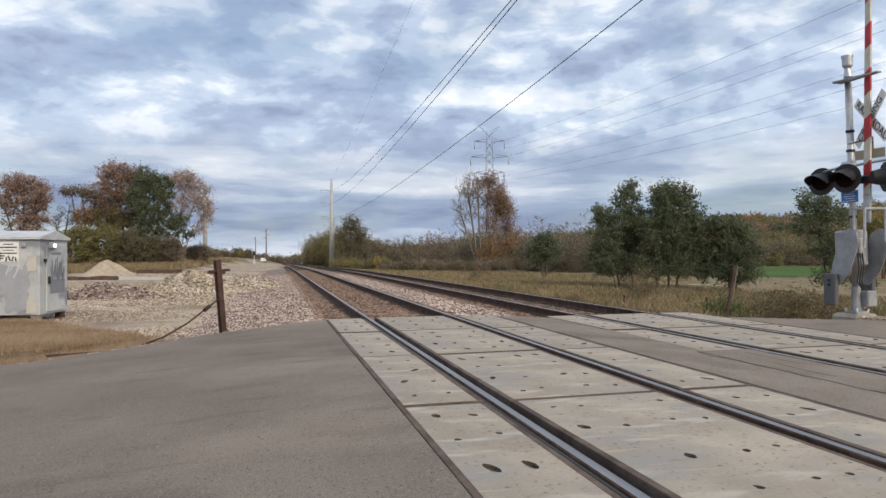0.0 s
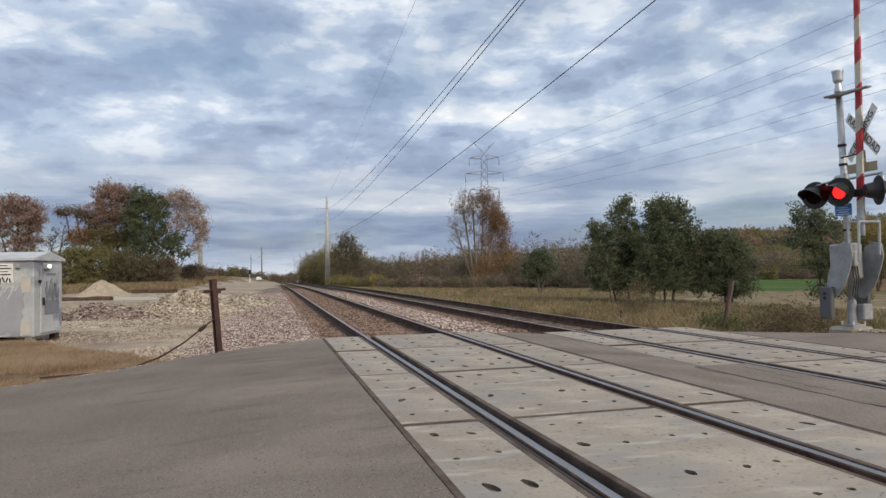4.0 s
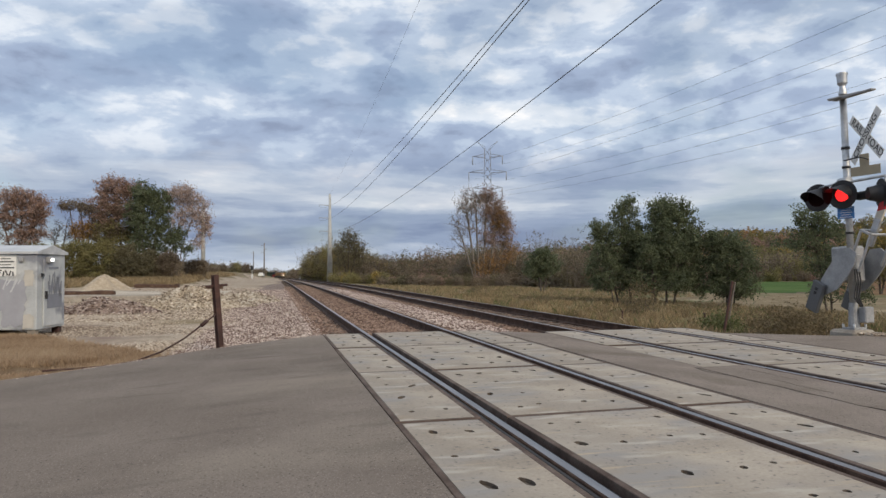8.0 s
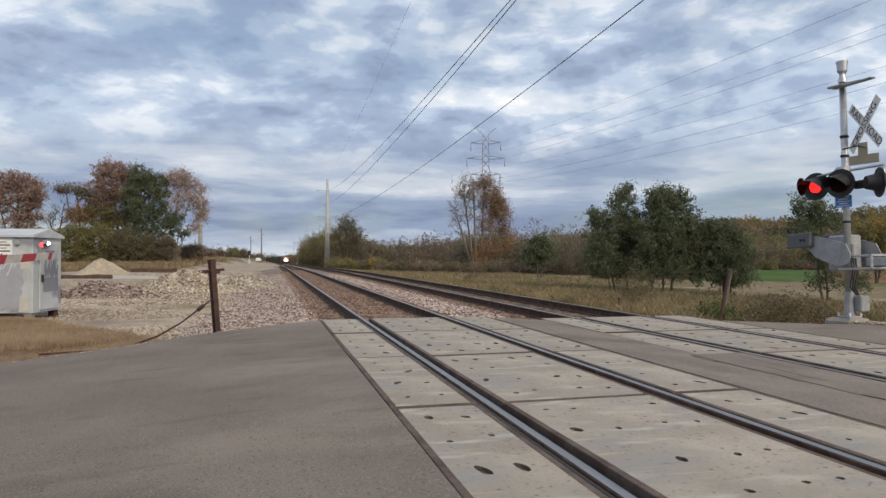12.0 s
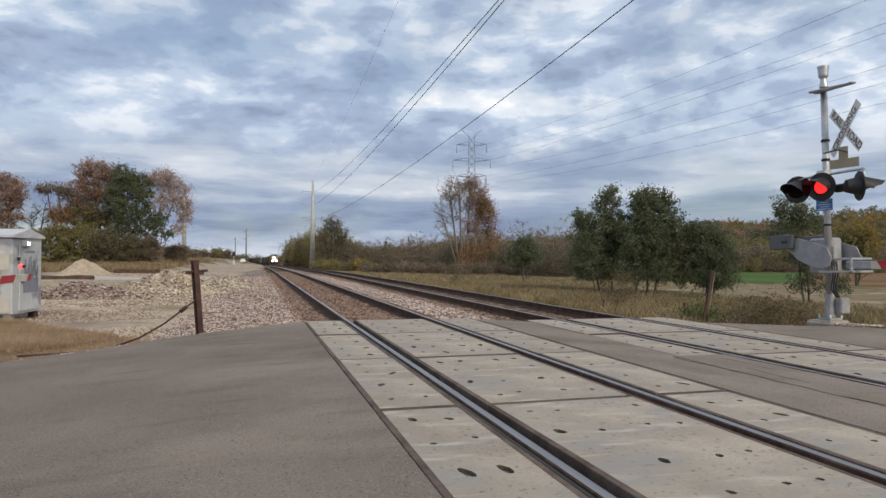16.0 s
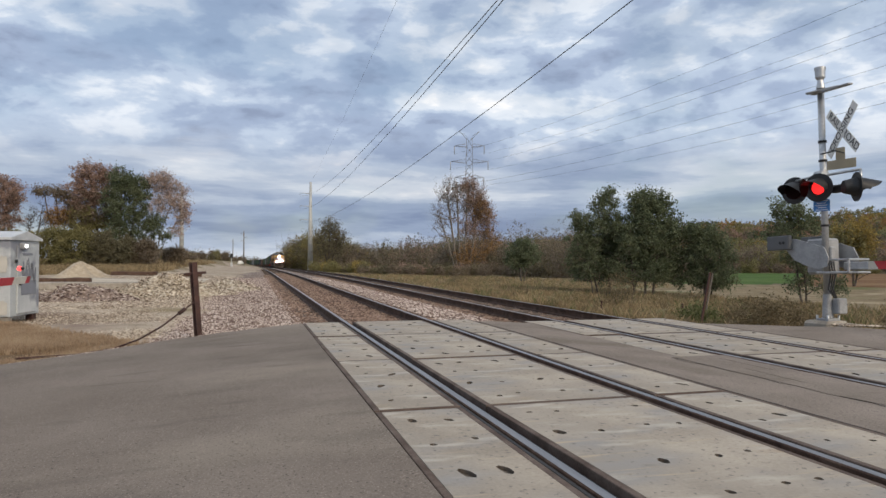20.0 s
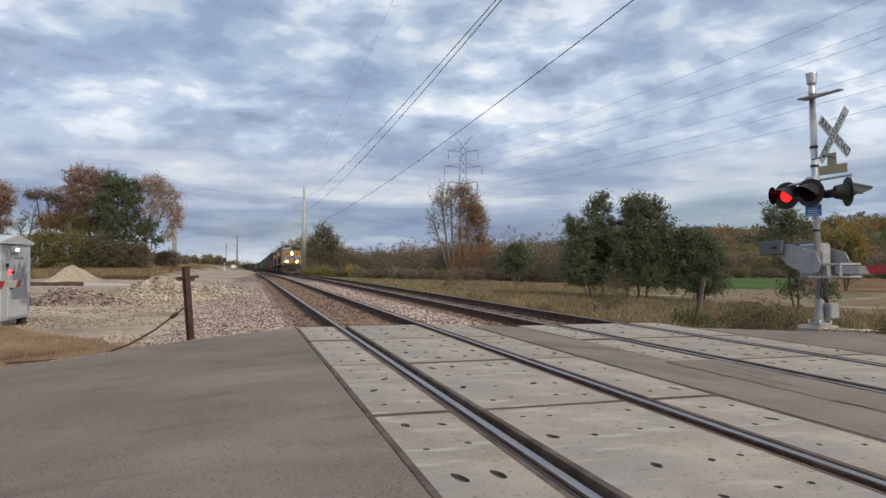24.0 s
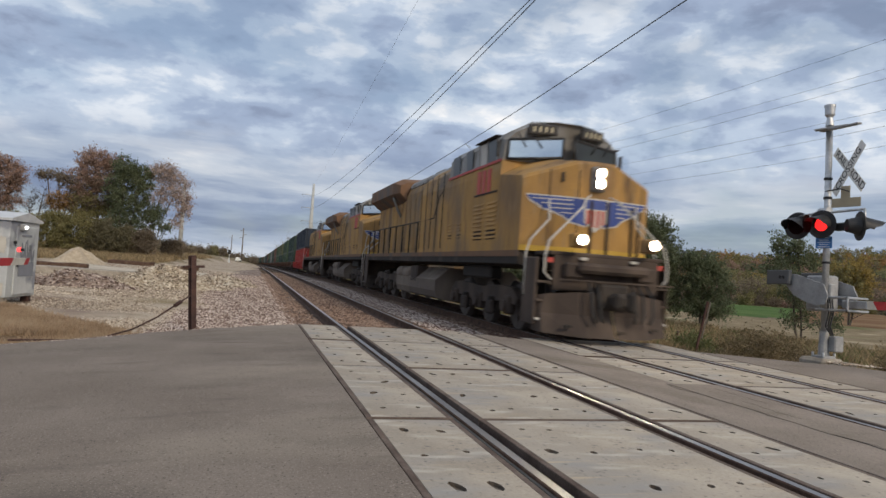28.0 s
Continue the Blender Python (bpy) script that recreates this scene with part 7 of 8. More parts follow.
def wing_emblem(parent, face):
    """A blue winged shield drawn in plain shapes on the nose."""
    root = new("nose_emblem")
    root.parent = parent
    tagged(root, "blue winged emblem with a striped shield")

    def plate(name, outline, mat, y):
        outline = [p for a, b in zip(outline, outline[1:] + outline[:1]) for p in ([a] if (abs(a[0]) - 0.42) * (abs(b[0]) - 0.42) >= 0 else [a, (math.copysign(0.42, a[0]), a[1] + (b[1] - a[1]) * (0.42 - abs(a[0])) / (abs(b[0]) - abs(a[0])))])]
        inner, outer = [p for p in outline if abs(p[0]) <= 0.4201], [p for p in outline if abs(p[0]) >= 0.4199]
        for piece in (inner, outer):
            if len(piece) < 3:
                continue
            bm = BM()
            prism(bm, piece, 0.008, Matrix.Translation((0, y, 0)))
            for v in bm.verts:
                v.co.y += face(v.co.x)
            part(name, bm, M[mat], root)

    for s in (-1, 1):
        wing = [(s * 0.2, 2.76), (s * 1.38, 2.80), (s * 1.30, 2.70), (s * 1.16, 2.62), (s * 1.04, 2.54), (s * 0.84, 2.48), (s * 0.66, 2.40), (s * 0.5, 2.28), (s * 0.2, 2.22)]
        edge = [(x + (0.02 if (x * s > 0.3) else 0) * s, z + (0.03 if z > 2.73 else -0.03)) for x, z in wing]
        plate("wing_edge", edge, "rail_white", -0.006)
        plate("wing", wing, "emblem_blue", -0.012)
        for k, (x0, x1, z) in enumerate(((0.5, 1.28, 2.715), (0.5, 1.1, 2.625), (0.5, 0.92, 2.535), (0.5, 0.74, 2.445))):
            plate("feather_gap", [(s * x0, z), (s * x1, z + 0.012), (s * x1, z + 0.032), (s * x0, z + 0.026)], "rail_white", -0.018)
    plate("shield_edge", [(-0.27, 2.80), (0.27, 2.80), (0.25, 2.3), (0, 2.1), (-0.25, 2.3)], "rail_white", -0.020)
    plate("shield_head", [(-0.24, 2.77), (0.24, 2.77), (0.235, 2.58), (-0.235, 2.58)], "emblem_blue", -0.026)
    for k in range(4):
        x = -0.17 + 0.113 * k
        plate("shield_stripe", [(x - 0.03, 2.55), (x + 0.03, 2.55), (x + 0.03, 2.28 - 0.1 * (1 - abs(x) / 0.2)), (x - 0.03, 2.28 - 0.1 * (1 - abs(x) / 0.2))], "loco_red", -0.026)


def lamp_ring(case, x, y, z):
    """A short hood added round a lamp to keep its light off parts below."""
    bm = BM()
    rings = [[bm.verts.new((x + r * math.cos(a), y - d, z + r * math.sin(a))) for a in (2 * math.pi * k / 20 for k in range(20))] for r, d in ((0.112, 0), (0.112, 0.14), (0.098, 0.14), (0.098, 0.0))]
    for a, b in zip(rings, rings[1:]):
        for k in range(20):
            bm.faces.new((a[k], a[(k + 1) % 20], b[(k + 1) % 20], b[k]))
    part("lamp_ring", bm, M["dark_gear"], case)


def build_loco(name, label, lit, screens, full=True):
    """Nose at y = 0, tail at y = 19.9; it drives towards -y. Built at full size, carried a little reduced."""
    loco = thing(name, pose(0, 0, 0), label, "locomotive", "locomotives")
    W2 = 1.47
    # frame, deck and running board
    # The frame's dark colour holds the black shadow below the deck.
    shell(loco, "frame", [(0.45, mirrored([(-1.3, 1.32), (-1.46, 1.36), (-1.46, 1.62)])), (19.6, mirrored([(-1.3, 1.32), (-1.46, 1.36), (-1.46, 1.62)]))], M["dark_gear"], "dark frame under the deck")
    for s in (-1, 1):
        block(loco, "sill_stripe", (0.012, 19.2, 0.13), (s * 1.468, 10.0, 1.575), "loco_brown")
    block(loco, "front_stripe", (0.86, 0.012, 0.11), (0, -0.012, 1.70), "loco_stripe")
    for s in (-1, 1):
        bm = BM()
        box(bm, (1.13, 0.012, 0.11), (0, 0, 0))
        part("front_stripe", bm, M["loco_stripe"], loco, "bright yellow stripe", pose(s * 0.945, 0.203, 1.70) @ pose(0, 0, 0, 0, 0, s * math.degrees(math.atan2(0.43, 1.05))))
    block(loco, "front_deck", (2.5, 0.7, 0.08), (0, -0.3, 1.6), "grime", 0.02)
    # nose and cab: the face is a blunt wedge, forward in the middle
    def face(x):
        return 0.43 * max(0.0, abs(x) - 0.42) / 1.05

    low = [(-1.47, 1.64), (-1.47, 2.42), (-1.46, 3.20), (-1.0, 3.36), (-0.42, 3.56), (-0.2, 3.58)]
    back = [(-1.47, 1.64), (-1.47, 2.42), (-1.46, 3.36), (-1.0, 3.62), (-0.42, 3.82), (-0.2, 3.84)]
    bm = BM()
    columns = [-1.47, -1.0, -0.42, 0.0, 0.42, 1.0, 1.47]

    def top(x, line):
        flat = sorted((abs(a), b) for a, b in line if b > 3)
        return float(np.interp(abs(x), [a for a, b in flat], [b for a, b in flat]))

    grid = []
    for x in columns:
        up = [(face(x), 1.64), (face(x), 2.42), (face(x), top(x, low) - 0.07), (face(x) + 0.07, top(x, low)), (1.75, top(x, back)), (1.75, 1.64)]
        grid.append([bm.verts.new((x, y, z)) for y, z in up])
    for a, b in zip(grid, grid[1:]):
        for i in range(6):
            bm.faces.new((a[i], b[i], b[(i + 1) % 6], a[(i + 1) % 6]))
    bm.faces.new(grid[0])
    bm.faces.new(grid[-1])
    bmesh.ops.recalc_face_normals(bm, faces=bm.faces)
    nose = part("nose", bm, M["loco_yellow"], loco, "dusty yellow wedge nose")
    for x in (-0.95, -0.40):
        block(nose, "nose_seam", (0.018, 0.02, 1.7), (x, face(x) - 0.004, 2.5), "dark_gear")
    cab_low = [(-1.47, 1.64), (-1.48, 2.9), (-1.48, 3.46), (-1.46, 3.62), (-1.45, 3.7)]
    shell(loco, "cab_side", [(1.75, mirrored(cab_low)), (6.0, mirrored(cab_low))], M["loco_yellow"], "dusty yellow cab side")
    roof = [(-1.455, 3.70), (-1.42, 4.20), (-1.24, 4.40), (-0.74, 4.68), (-0.3, 4.72)]
    brow = [(-1.45, 3.70), (-1.40, 4.14), (-1.2, 4.34), (-0.72, 4.60), (-0.3, 4.64)]
    bm = BM()
    rings = [[bm.verts.new((x, y + (0.34 * max(0.0, abs(x) - 0.1) / 1.35 if y < 1.9 else 0), z)) for x, z in mirrored(line)] for y, line in ((1.42, brow), (1.9, roof), (6.0, roof))]
    for a, b in zip(rings, rings[1:]):
        for i in range(10):
            bm.faces.new((a[i], a[(i + 1) % 10], b[(i + 1) % 10], b[i]))
    r0 = rings[0]
    for i in range(4):
        bm.faces.new((r0[i], r0[i + 1], r0[8 - i], r0[9 - i]))
    bm.faces.new(rings[-1])
    bmesh.ops.recalc_face_normals(bm, faces=bm.faces)
    part("cab_roof", bm, M["loco_grey"], loco, "dusty grey cab roof")
    for s in (-1, 1):
        block(loco, "red_stripe", (0.012, 4.2, 0.06), (s * 1.475, 3.9, 3.70), "loco_red")
    # windscreens on the two slanting faces, side windows
    for s in (-1, 1):
        slant = pose(0, 1.42, 0) @ pose(0, 0, 0, 0, 0, s * math.degrees(math.atan2(0.34, 1.35)))
        bm = BM()
        prism(bm, [(s * 0.17, 3.86), (s * 1.36, 3.76), (s * 1.34, 4.14), (s * 0.17, 4.24)], 0.03, slant @ pose(0, -0.03, 0))
        # Left pane mirrors the sky, right pane is dark: reflection set by material.
        glass = part("windscreen", bm, M[screens if s < 0 else "cab_glass"], loco, "windscreen with a dark rubber frame")
        bm = BM()
        for a, b in (((0.14, 3.83), (1.39, 3.73)), ((1.39, 3.73), (1.37, 4.17)), ((1.37, 4.17), (0.14, 4.27)), ((0.14, 4.27), (0.14, 3.83))):
            tube(bm, [slant @ Vector((s * a[0], -0.045, a[1])), slant @ Vector((s * b[0], -0.045, b[1]))], 0.03, 6)
        part("windscreen_frame", bm, M["black"], glass)
        for x0, x1 in ((0.62, 0.86), (0.98, 1.18)):
            bm = BM()
            tube(bm, [slant @ Vector((s * x1, -0.07, 4.33)), slant @ Vector((s * x0, -0.07, 4.02))], 0.016, 5)
            part("wiper", bm, M["black"], glass)
        at = slant @ pose(s * 0.62, -0.04, 4.44)
        bm = BM()
        box(bm, (0.66, 0.09, 0.24), (0, 0, 0), 0.02)
        board = part("number_board", bm, M["board"], loco, "dark number board with cream numerals", at)
        for k in range(4):
            bm = BM()
            box(bm, (0.05, 0.01, 0.12), (-0.2 + 0.132 * k, -0.048, 0))
            part("numeral_bar", bm, M["numeral"], board)
        for y, w, mat in ((2.42, 0.62, "cab_glass"), (3.06, 0.46, "rail_white"), (4.15, 0.5, "cab_glass"), (5.3, 0.62, "cab_glass")):
            block(loco, "side_window", (0.02, w, 0.5), (s * 1.462, y, 3.99), mat, 0.0, (0, s * 3, 0))
        for y in (2.08, 2.76, 3.32):
            block(loco, "window_post", (0.03, 0.06, 0.56), (s * 1.468, y, 3.99), "loco_grey", 0.0, (0, s * 3, 0))
        block(loco, "sun_shade", (0.16, 1.5, 0.03), (s * 1.5, 2.7, 4.28), "dark_gear", 0.01)
        block(loco, "mirror", (0.05, 0.1, 0.34), (s * 1.56, 1.85, 3.95), "black", 0.01)
    if lit or full:
        wing_emblem(loco, face)
    # headlight and ditch lights
    case = block(loco, "headlight_case", (0.30, 0.12, 0.52), (0, -0.03, 3.20), "loco_grey", 0.03)
    for z in (3.31, 3.10):
        bm = BM()
        tube(bm, [(0, -0.06, z), (0, -0.11, z)], 0.085, 20)
        part("headlight", bm, M["headlight"] if lit else M["cab_glass"], case, "bright lit headlight" if lit else "unlit headlight")
        lamp_ring(case, 0, -0.06, z)
    for s in (-1, 1):
        ditch = block(loco, "ditch_light_case", (0.28, 0.24, 0.28), (s * 0.775, -0.83, 1.86), "loco_yellow", 0.03)
        bm = BM()
        tube(bm, [(s * 0.775, -0.94, 1.87), (s * 0.775, -0.98, 1.87)], 0.085, 20)
        part("ditch_light", bm, M["headlight"] if lit else M["cab_glass"], ditch, "bright lit ditch light" if lit else "unlit ditch light")
        lamp_ring(ditch, s * 0.775, -0.94, 1.87)
    for x, z0, z1 in ((-0.1, 1.64, 2.75), (0.28, 1.64, 2.75), (0.98, 1.64, 2.7), (1.2, 1.64, 2.65)):
        block(loco, "nose_door_edge", (0.05, 0.05, z1 - z0), (x, face(x) - 0.03, (z0 + z1) / 2), "dark_gear", 0.01)
    block(loco, "nose_latch", (0.05, 0.05, 0.2), (-0.72, face(0.72) - 0.03, 3.2), "dark_gear", 0.01)
    # front end: steps, pilot, coupler
    for s in (-1, 1):
        handrail(loco, [(s * 1.0, 0.1, 2.72), (s * 1.0, 0.02, 2.30), (s * 1.40, -0.02, 1.86), (s * 1.47, 0.0, 1.6), (s * 1.47, 0.0, 0.75)], 0.022)
        handrail(loco, [(s * 0.22, -0.16, 2.84), (s * 0.36, -0.3, 2.74), (s * 0.48, -0.42, 2.58), (s * 1.26, -0.62, 1.84), (s * 1.34, -0.64, 1.55), (s * 1.34, -0.64, 1.22), (s * 1.2, -0.66, 1.08)], 0.022)
        block(loco, "step_well", (0.06, 0.62, 1.3), (s * 1.44, -0.22, 0.96), "grime", 0.02)
        block(loco, "step_back", (0.5, 0.06, 1.25), (s * 1.2, 0.12, 0.98), "dark_gear", 0.02)
        for z in (0.42, 0.78, 1.14):
            block(loco, "step", (0.4, 0.3, 0.05), (s * 1.24, -0.44, z), "rail_white" if z < 0.5 else "grime", 0.01)
        block(loco, "marker_plate", (0.12, 0.02, 0.10), (s * 1.2, -0.6, 1.46), "loco_red")
        block(loco, "end_box", (0.36, 0.2, 0.3), (s * 0.78, -0.72, 1.28), "grime", 0.04)
        block(loco, "step_light", (0.16, 0.04, 0.06), (s * 0.55, -0.70, 1.52), "rail_white", 0.01)
    bm = BM()
    for s in (-1, 1):
        lower = [(s * 0.02, -1.16, 0.14), (s * 0.7, -1.06, 0.14), (s * 1.34, -0.72, 0.18), (s * 1.44, -0.42, 0.2)]
        upper = [(s * 0.02, -0.86, 1.0), (s * 0.7, -0.82, 0.98), (s * 1.26, -0.62, 0.92), (s * 1.42, -0.4, 0.86)]
        mid = [(a[0], (a[1] + b[1]) / 2 + 0.08, 0.55) for a, b in zip(lower, upper)]
        inner = [(x * 0.96, y + 0.06, z) for x, y, z in upper]
        ground_ = [(x * 0.96, y + 0.06, z) for x, y, z in lower]
        rows = [[bm.verts.new(p) for p in line] for line in (ground_, lower, mid, upper, inner)]
        for a, b in zip(rows, rows[1:]):
            for i in range(3):
                bm.faces.new((a[i], a[i + 1], b[i + 1], b[i]))
    bmesh.ops.recalc_face_normals(bm, faces=bm.faces)
    part("pilot_plow", bm, M["grime"], loco, "dusty brown snow plow")
    for x, z in ((-0.95, 0.34), (0.9, 0.34), (0.1, 0.28)):
        block(loco, "plow_eye", (0.16, 0.03, 0.06), (x, -1.0 if abs(x) > 0.5 else -1.16, z), "dark_gear", 0.01)
    block(loco, "anti_climber", (1.5, 0.3, 0.2), (0, -0.82, 1.34), "grime", 0.06)
    block(loco, "end_plate", (2.3, 0.08, 0.74), (0, -0.6, 1.26), "grime", 0.02)
    block(loco, "coupler_pocket", (0.62, 0.3, 0.5), (0, -0.86, 0.92), "dark_gear", 0.05)
    bm = BM()
    box(bm, (0.30, 0.6, 0.30), (0, -1.1, 0.86), 0.08)
    box(bm, (0.16, 0.22, 0.40), (0.13, -1.4, 0.86), 0.06)
    box(bm, (0.12, 0.18, 0.30), (-0.14, -1.34, 0.86), 0.05)
    part("coupler", bm, M["dark_gear"], loco, "dark knuckle coupler")
    for x in (-0.5, -0.35, 0.4, 0.55, 0.75):
        bm = BM()
        tube(bm, [(x, -0.86, 1.2), (x * 1.05, -1.06, 0.95), (x * 1.02, -1.14, 0.6), (x * 0.9, -1.16, 0.45)], 0.028, 6)
        part("air_hose", bm, M["rubber"], loco)
    block(loco, "uncoupling_lever", (2.6, 0.03, 0.03), (0, -0.94, 1.1), "grime")
    # behind the cab: cabinet, hood, radiator
    shell(loco, "electrical_cabinet", [(6.02, mirrored([(-1.46, 1.64), (-1.46, 3.5), (-1.3, 3.95), (-0.9, 4.3), (-0.3, 4.34)])), (9.3, mirrored([(-1.46, 1.64), (-1.46, 3.5), (-1.3, 3.95), (-0.9, 4.3), (-0.3, 4.34)]))], M["loco_yellow"], "dusty yellow equipment cabinet")
    hood = [(-1.02, 1.64), (-1.02, 3.9), (-0.9, 4.16), (-0.6, 4.26), (-0.3, 4.28)]
    shell(loco, "engine_hood", [(9.32, mirrored(hood)), (18.9, mirrored(hood))], M["loco_yellow"], "dusty yellow engine hood")
    roofcap = [(-0.92, 4.18), (-0.9, 4.3), (-0.8, 4.42), (-0.6, 4.46), (-0.3, 4.47)]
    shell(loco, "hood_roof", [(6.1, mirrored(roofcap)), (13.3, mirrored(roofcap))], M["loco_grey"], "grey hood roof")
    if full:
        wing = [(-1.0, 3.62), (-1.5, 3.98), (-1.5, 4.42), (-1.1, 4.62), (-0.3, 4.66)]
        shell(loco, "radiator", [(13.4, mirrored([(-1.0, 3.7), (-1.3, 4.0), (-1.3, 4.3), (-1.0, 4.45), (-0.3, 4.5)])), (13.9, mirrored(wing)), (18.8, mirrored(wing))], [M["loco_brown"]], "flared brown and grey radiator housing")
        for s in (-1, 1):
            bm = BM()
            tube(bm, [(s * 1.0, 14.2, 3.1), (s * 1.2, 14.2, 3.4), (s * 1.4, 14.2, 3.9)], 0.05, 6)
            part("radiator_brace", bm, M["loco_grey"], loco)
    bm = BM()
    box(bm, (0.9, 1.2, 0.3), (0, 10.9, 4.52), 0.04)
    part("exhaust_housing", bm, M["loco_grey"], loco, "grey exhaust housing")
    for s in (-1, 1):
        x = s * 1.468
        for y in (6.5, 7.15, 7.8, 8.45, 9.1):
            block(loco, "door_seam", (0.014, 0.035, 2.2), (x, y, 2.85), "dark_gear")
        louvre(loco, x, 2.2, 2.35, 0.62, 0.9, 9)
        louvre(loco, x, 3.15, 2.35, 0.62, 0.9, 9)
        louvre(loco, x, 4.7, 2.2, 0.32, 0.42, 5)
        louvre(loco, x, 5.55, 2.2, 0.32, 0.42, 5)
        block(loco, "handle_rail", (0.03, 1.6, 0.04), (x * 1.01, 2.7, 3.0), "dark_gear")
        for k in range(3):
            block(loco, "side_numeral", (0.012, 0.24, 0.56), (s * 1.487, 2.5 + 0.36 * k, 3.30), "loco_red")
        for k in range(12):
            block(loco, "hood_door", (0.03, 0.7, 1.9), (s * 1.025, 9.8 + 0.78 * k, 2.75), "loco_yellow", 0.012)
        for y in np.arange(7.2, 19.4, 1.16).tolist():
            block(loco, "rail_post", (0.045, 0.045, 1.05), (s * 1.44, y, 2.15), "dark_gear")
        handrail(loco, [(s * 1.44, 6.3, 3.5), (s * 1.46, 6.9, 3.3), (s * 1.46, 7.4, 2.68), (s * 1.44, 8.2, 2.66), (s * 1.44, 19.4, 2.66)], 0.022, "dark_gear")
        handrail(loco, [(s * 1.46, 19.5, 2.6), (s * 1.5, 19.65, 2.1), (s * 1.5, 19.7, 0.6)])
        handrail(loco, [(s * 1.0, 19.65, 2.7), (s * 1.3, 19.9, 2.0), (s * 1.4, 20.0, 0.7)])
        block(loco, "step_well", (0.06, 0.8, 1.2), (s * 1.44, 19.2, 0.98), "grime", 0.02)
        # air tanks and sandboxes over the fuel tank
        for y in (10.9, 11.95):
            bm = BM()
            tube(bm, [(s * 1.22, y - 0.5, 1.05), (s * 1.22, y - 0.42, 1.05), (s * 1.22, y + 0.42, 1.05), (s * 1.22, y + 0.5, 1.05)], [0.14, 0.24, 0.24, 0.14], 14)
            part("air_tank", bm, M["tank_dust"], loco, "dusty air tank")
        block(loco, "battery_box", (0.4, 0.9, 0.55), (s * 1.22, 9.75, 1.05), "grime", 0.04)
        block(loco, "equipment_box", (0.3, 2.2, 0.3), (s * 1.1, 3.7, 1.15), "dark_gear", 0.04)
    shell(loco, "fuel_tank", [(6.9, mirrored([(-0.9, 0.3), (-1.34, 0.4), (-1.42, 0.6), (-1.42, 0.92), (-1.0, 1.3)])), (12.4, mirrored([(-0.9, 0.3), (-1.34, 0.4), (-1.42, 0.6), (-1.42, 0.92), (-1.0, 1.3)]))], M["tank_dust"], "dusty brown fuel tank")
    block(loco, "rear_end_plate", (2.8, 0.1, 0.9), (0, 19.6, 1.1), "grime", 0.02)
    block(loco, "rear_coupler", (0.34, 0.8, 0.34), (0, 20.05, 0.86), "dark_gear", 0.06)
    sets = []
    for y in (3.75, 15.7):
        sets += truck(loco, y, (-1.98, 0.0, 1.98), 0.53)[1]
    under = ("truck", "pilot_plow", "plow_eye", "coupler", "rear_coupler", "air_hose", "step", "step_well", "step_back", "coupler_pocket", "fuel_tank", "air_tank", "battery_box")
    for piece in loco.children:
        if piece.name.split(".")[0] not in under:
            piece.matrix_basis = pose(0, 0, 0.11) @ piece.matrix_basis
    loco.scale = (0.94, 0.94, 0.94)
    return loco, sets


lead, lead_wheels = build_loco("locomotive", "dusty yellow and grey freight locomotive with lit headlights", True, "sky_glass")
second, second_wheels = build_loco("locomotive", "second dusty yellow freight locomotive with an open platform", False, "sky_glass")
third, third_wheels = build_loco("locomotive", "third dusty yellow locomotive before the container cars", False, "sky_glass", False)

BOX_COLOURS = {"navy": (0.022, 0.032, 0.05), "green": (0.05, 0.085, 0.045), "deep_green": (0.028, 0.052, 0.038), "moss": (0.095, 0.105, 0.05), "rust_brown": (0.13, 0.06, 0.035), "red": (0.4, 0.045, 0.035), "white": (0.5, 0.5, 0.48), "grey": (0.2, 0.21, 0.21)}
for key, c in BOX_COLOURS.items():
    M["box_" + key] = dusty("container_" + key, c, shade(c, 0.7), 0.6, 0.6)


def container_mesh(length, mat):
    """A corrugated freight container, its floor at z = 0."""
    bm = BM()
    w, h = 1.22, 2.45
    n = int(length / 0.28)
    for s in (-1, 1):
        rows = []
        for k in range(n * 4 + 1):
            y = -length / 2 + 0.1 + (length - 0.2) * k / (n * 4)
            d = 0.035 if k % 4 in (1, 2) else 0.0
            rows.append((bm.verts.new((s * (w - d), y, 0.12)), bm.verts.new((s * (w - d), y, h - 0.1))))
        for a, b in zip(rows, rows[1:]):
            bm.faces.new((a[0], b[0], b[1], a[1]) if s > 0 else (b[0], a[0], a[1], b[1]))
        box(bm, (0.1, length, 0.14), (s * (w - 0.04), 0, 0.07))
        box(bm, (0.1, length, 0.1), (s * (w - 0.04), 0, h - 0.05))
        for e in (-1, 1):
            box(bm, (0.14, 0.14, h), (s * (w - 0.06), e * (length / 2 - 0.07), h / 2))
    box(bm, (2 * w - 0.1, length - 0.1, 0.05), (0, 0, h - 0.04))
    for e in (-1, 1):
        box(bm, (2 * w - 0.2, 0.05, h - 0.2), (0, e * (length / 2 - 0.06), h / 2))
        for k in range(-3, 4):
            box(bm, (0.05, 0.05, h - 0.3), (k * 0.3, e * (length / 2 - 0.03), h / 2))
    return finish(bm, "container", mat)


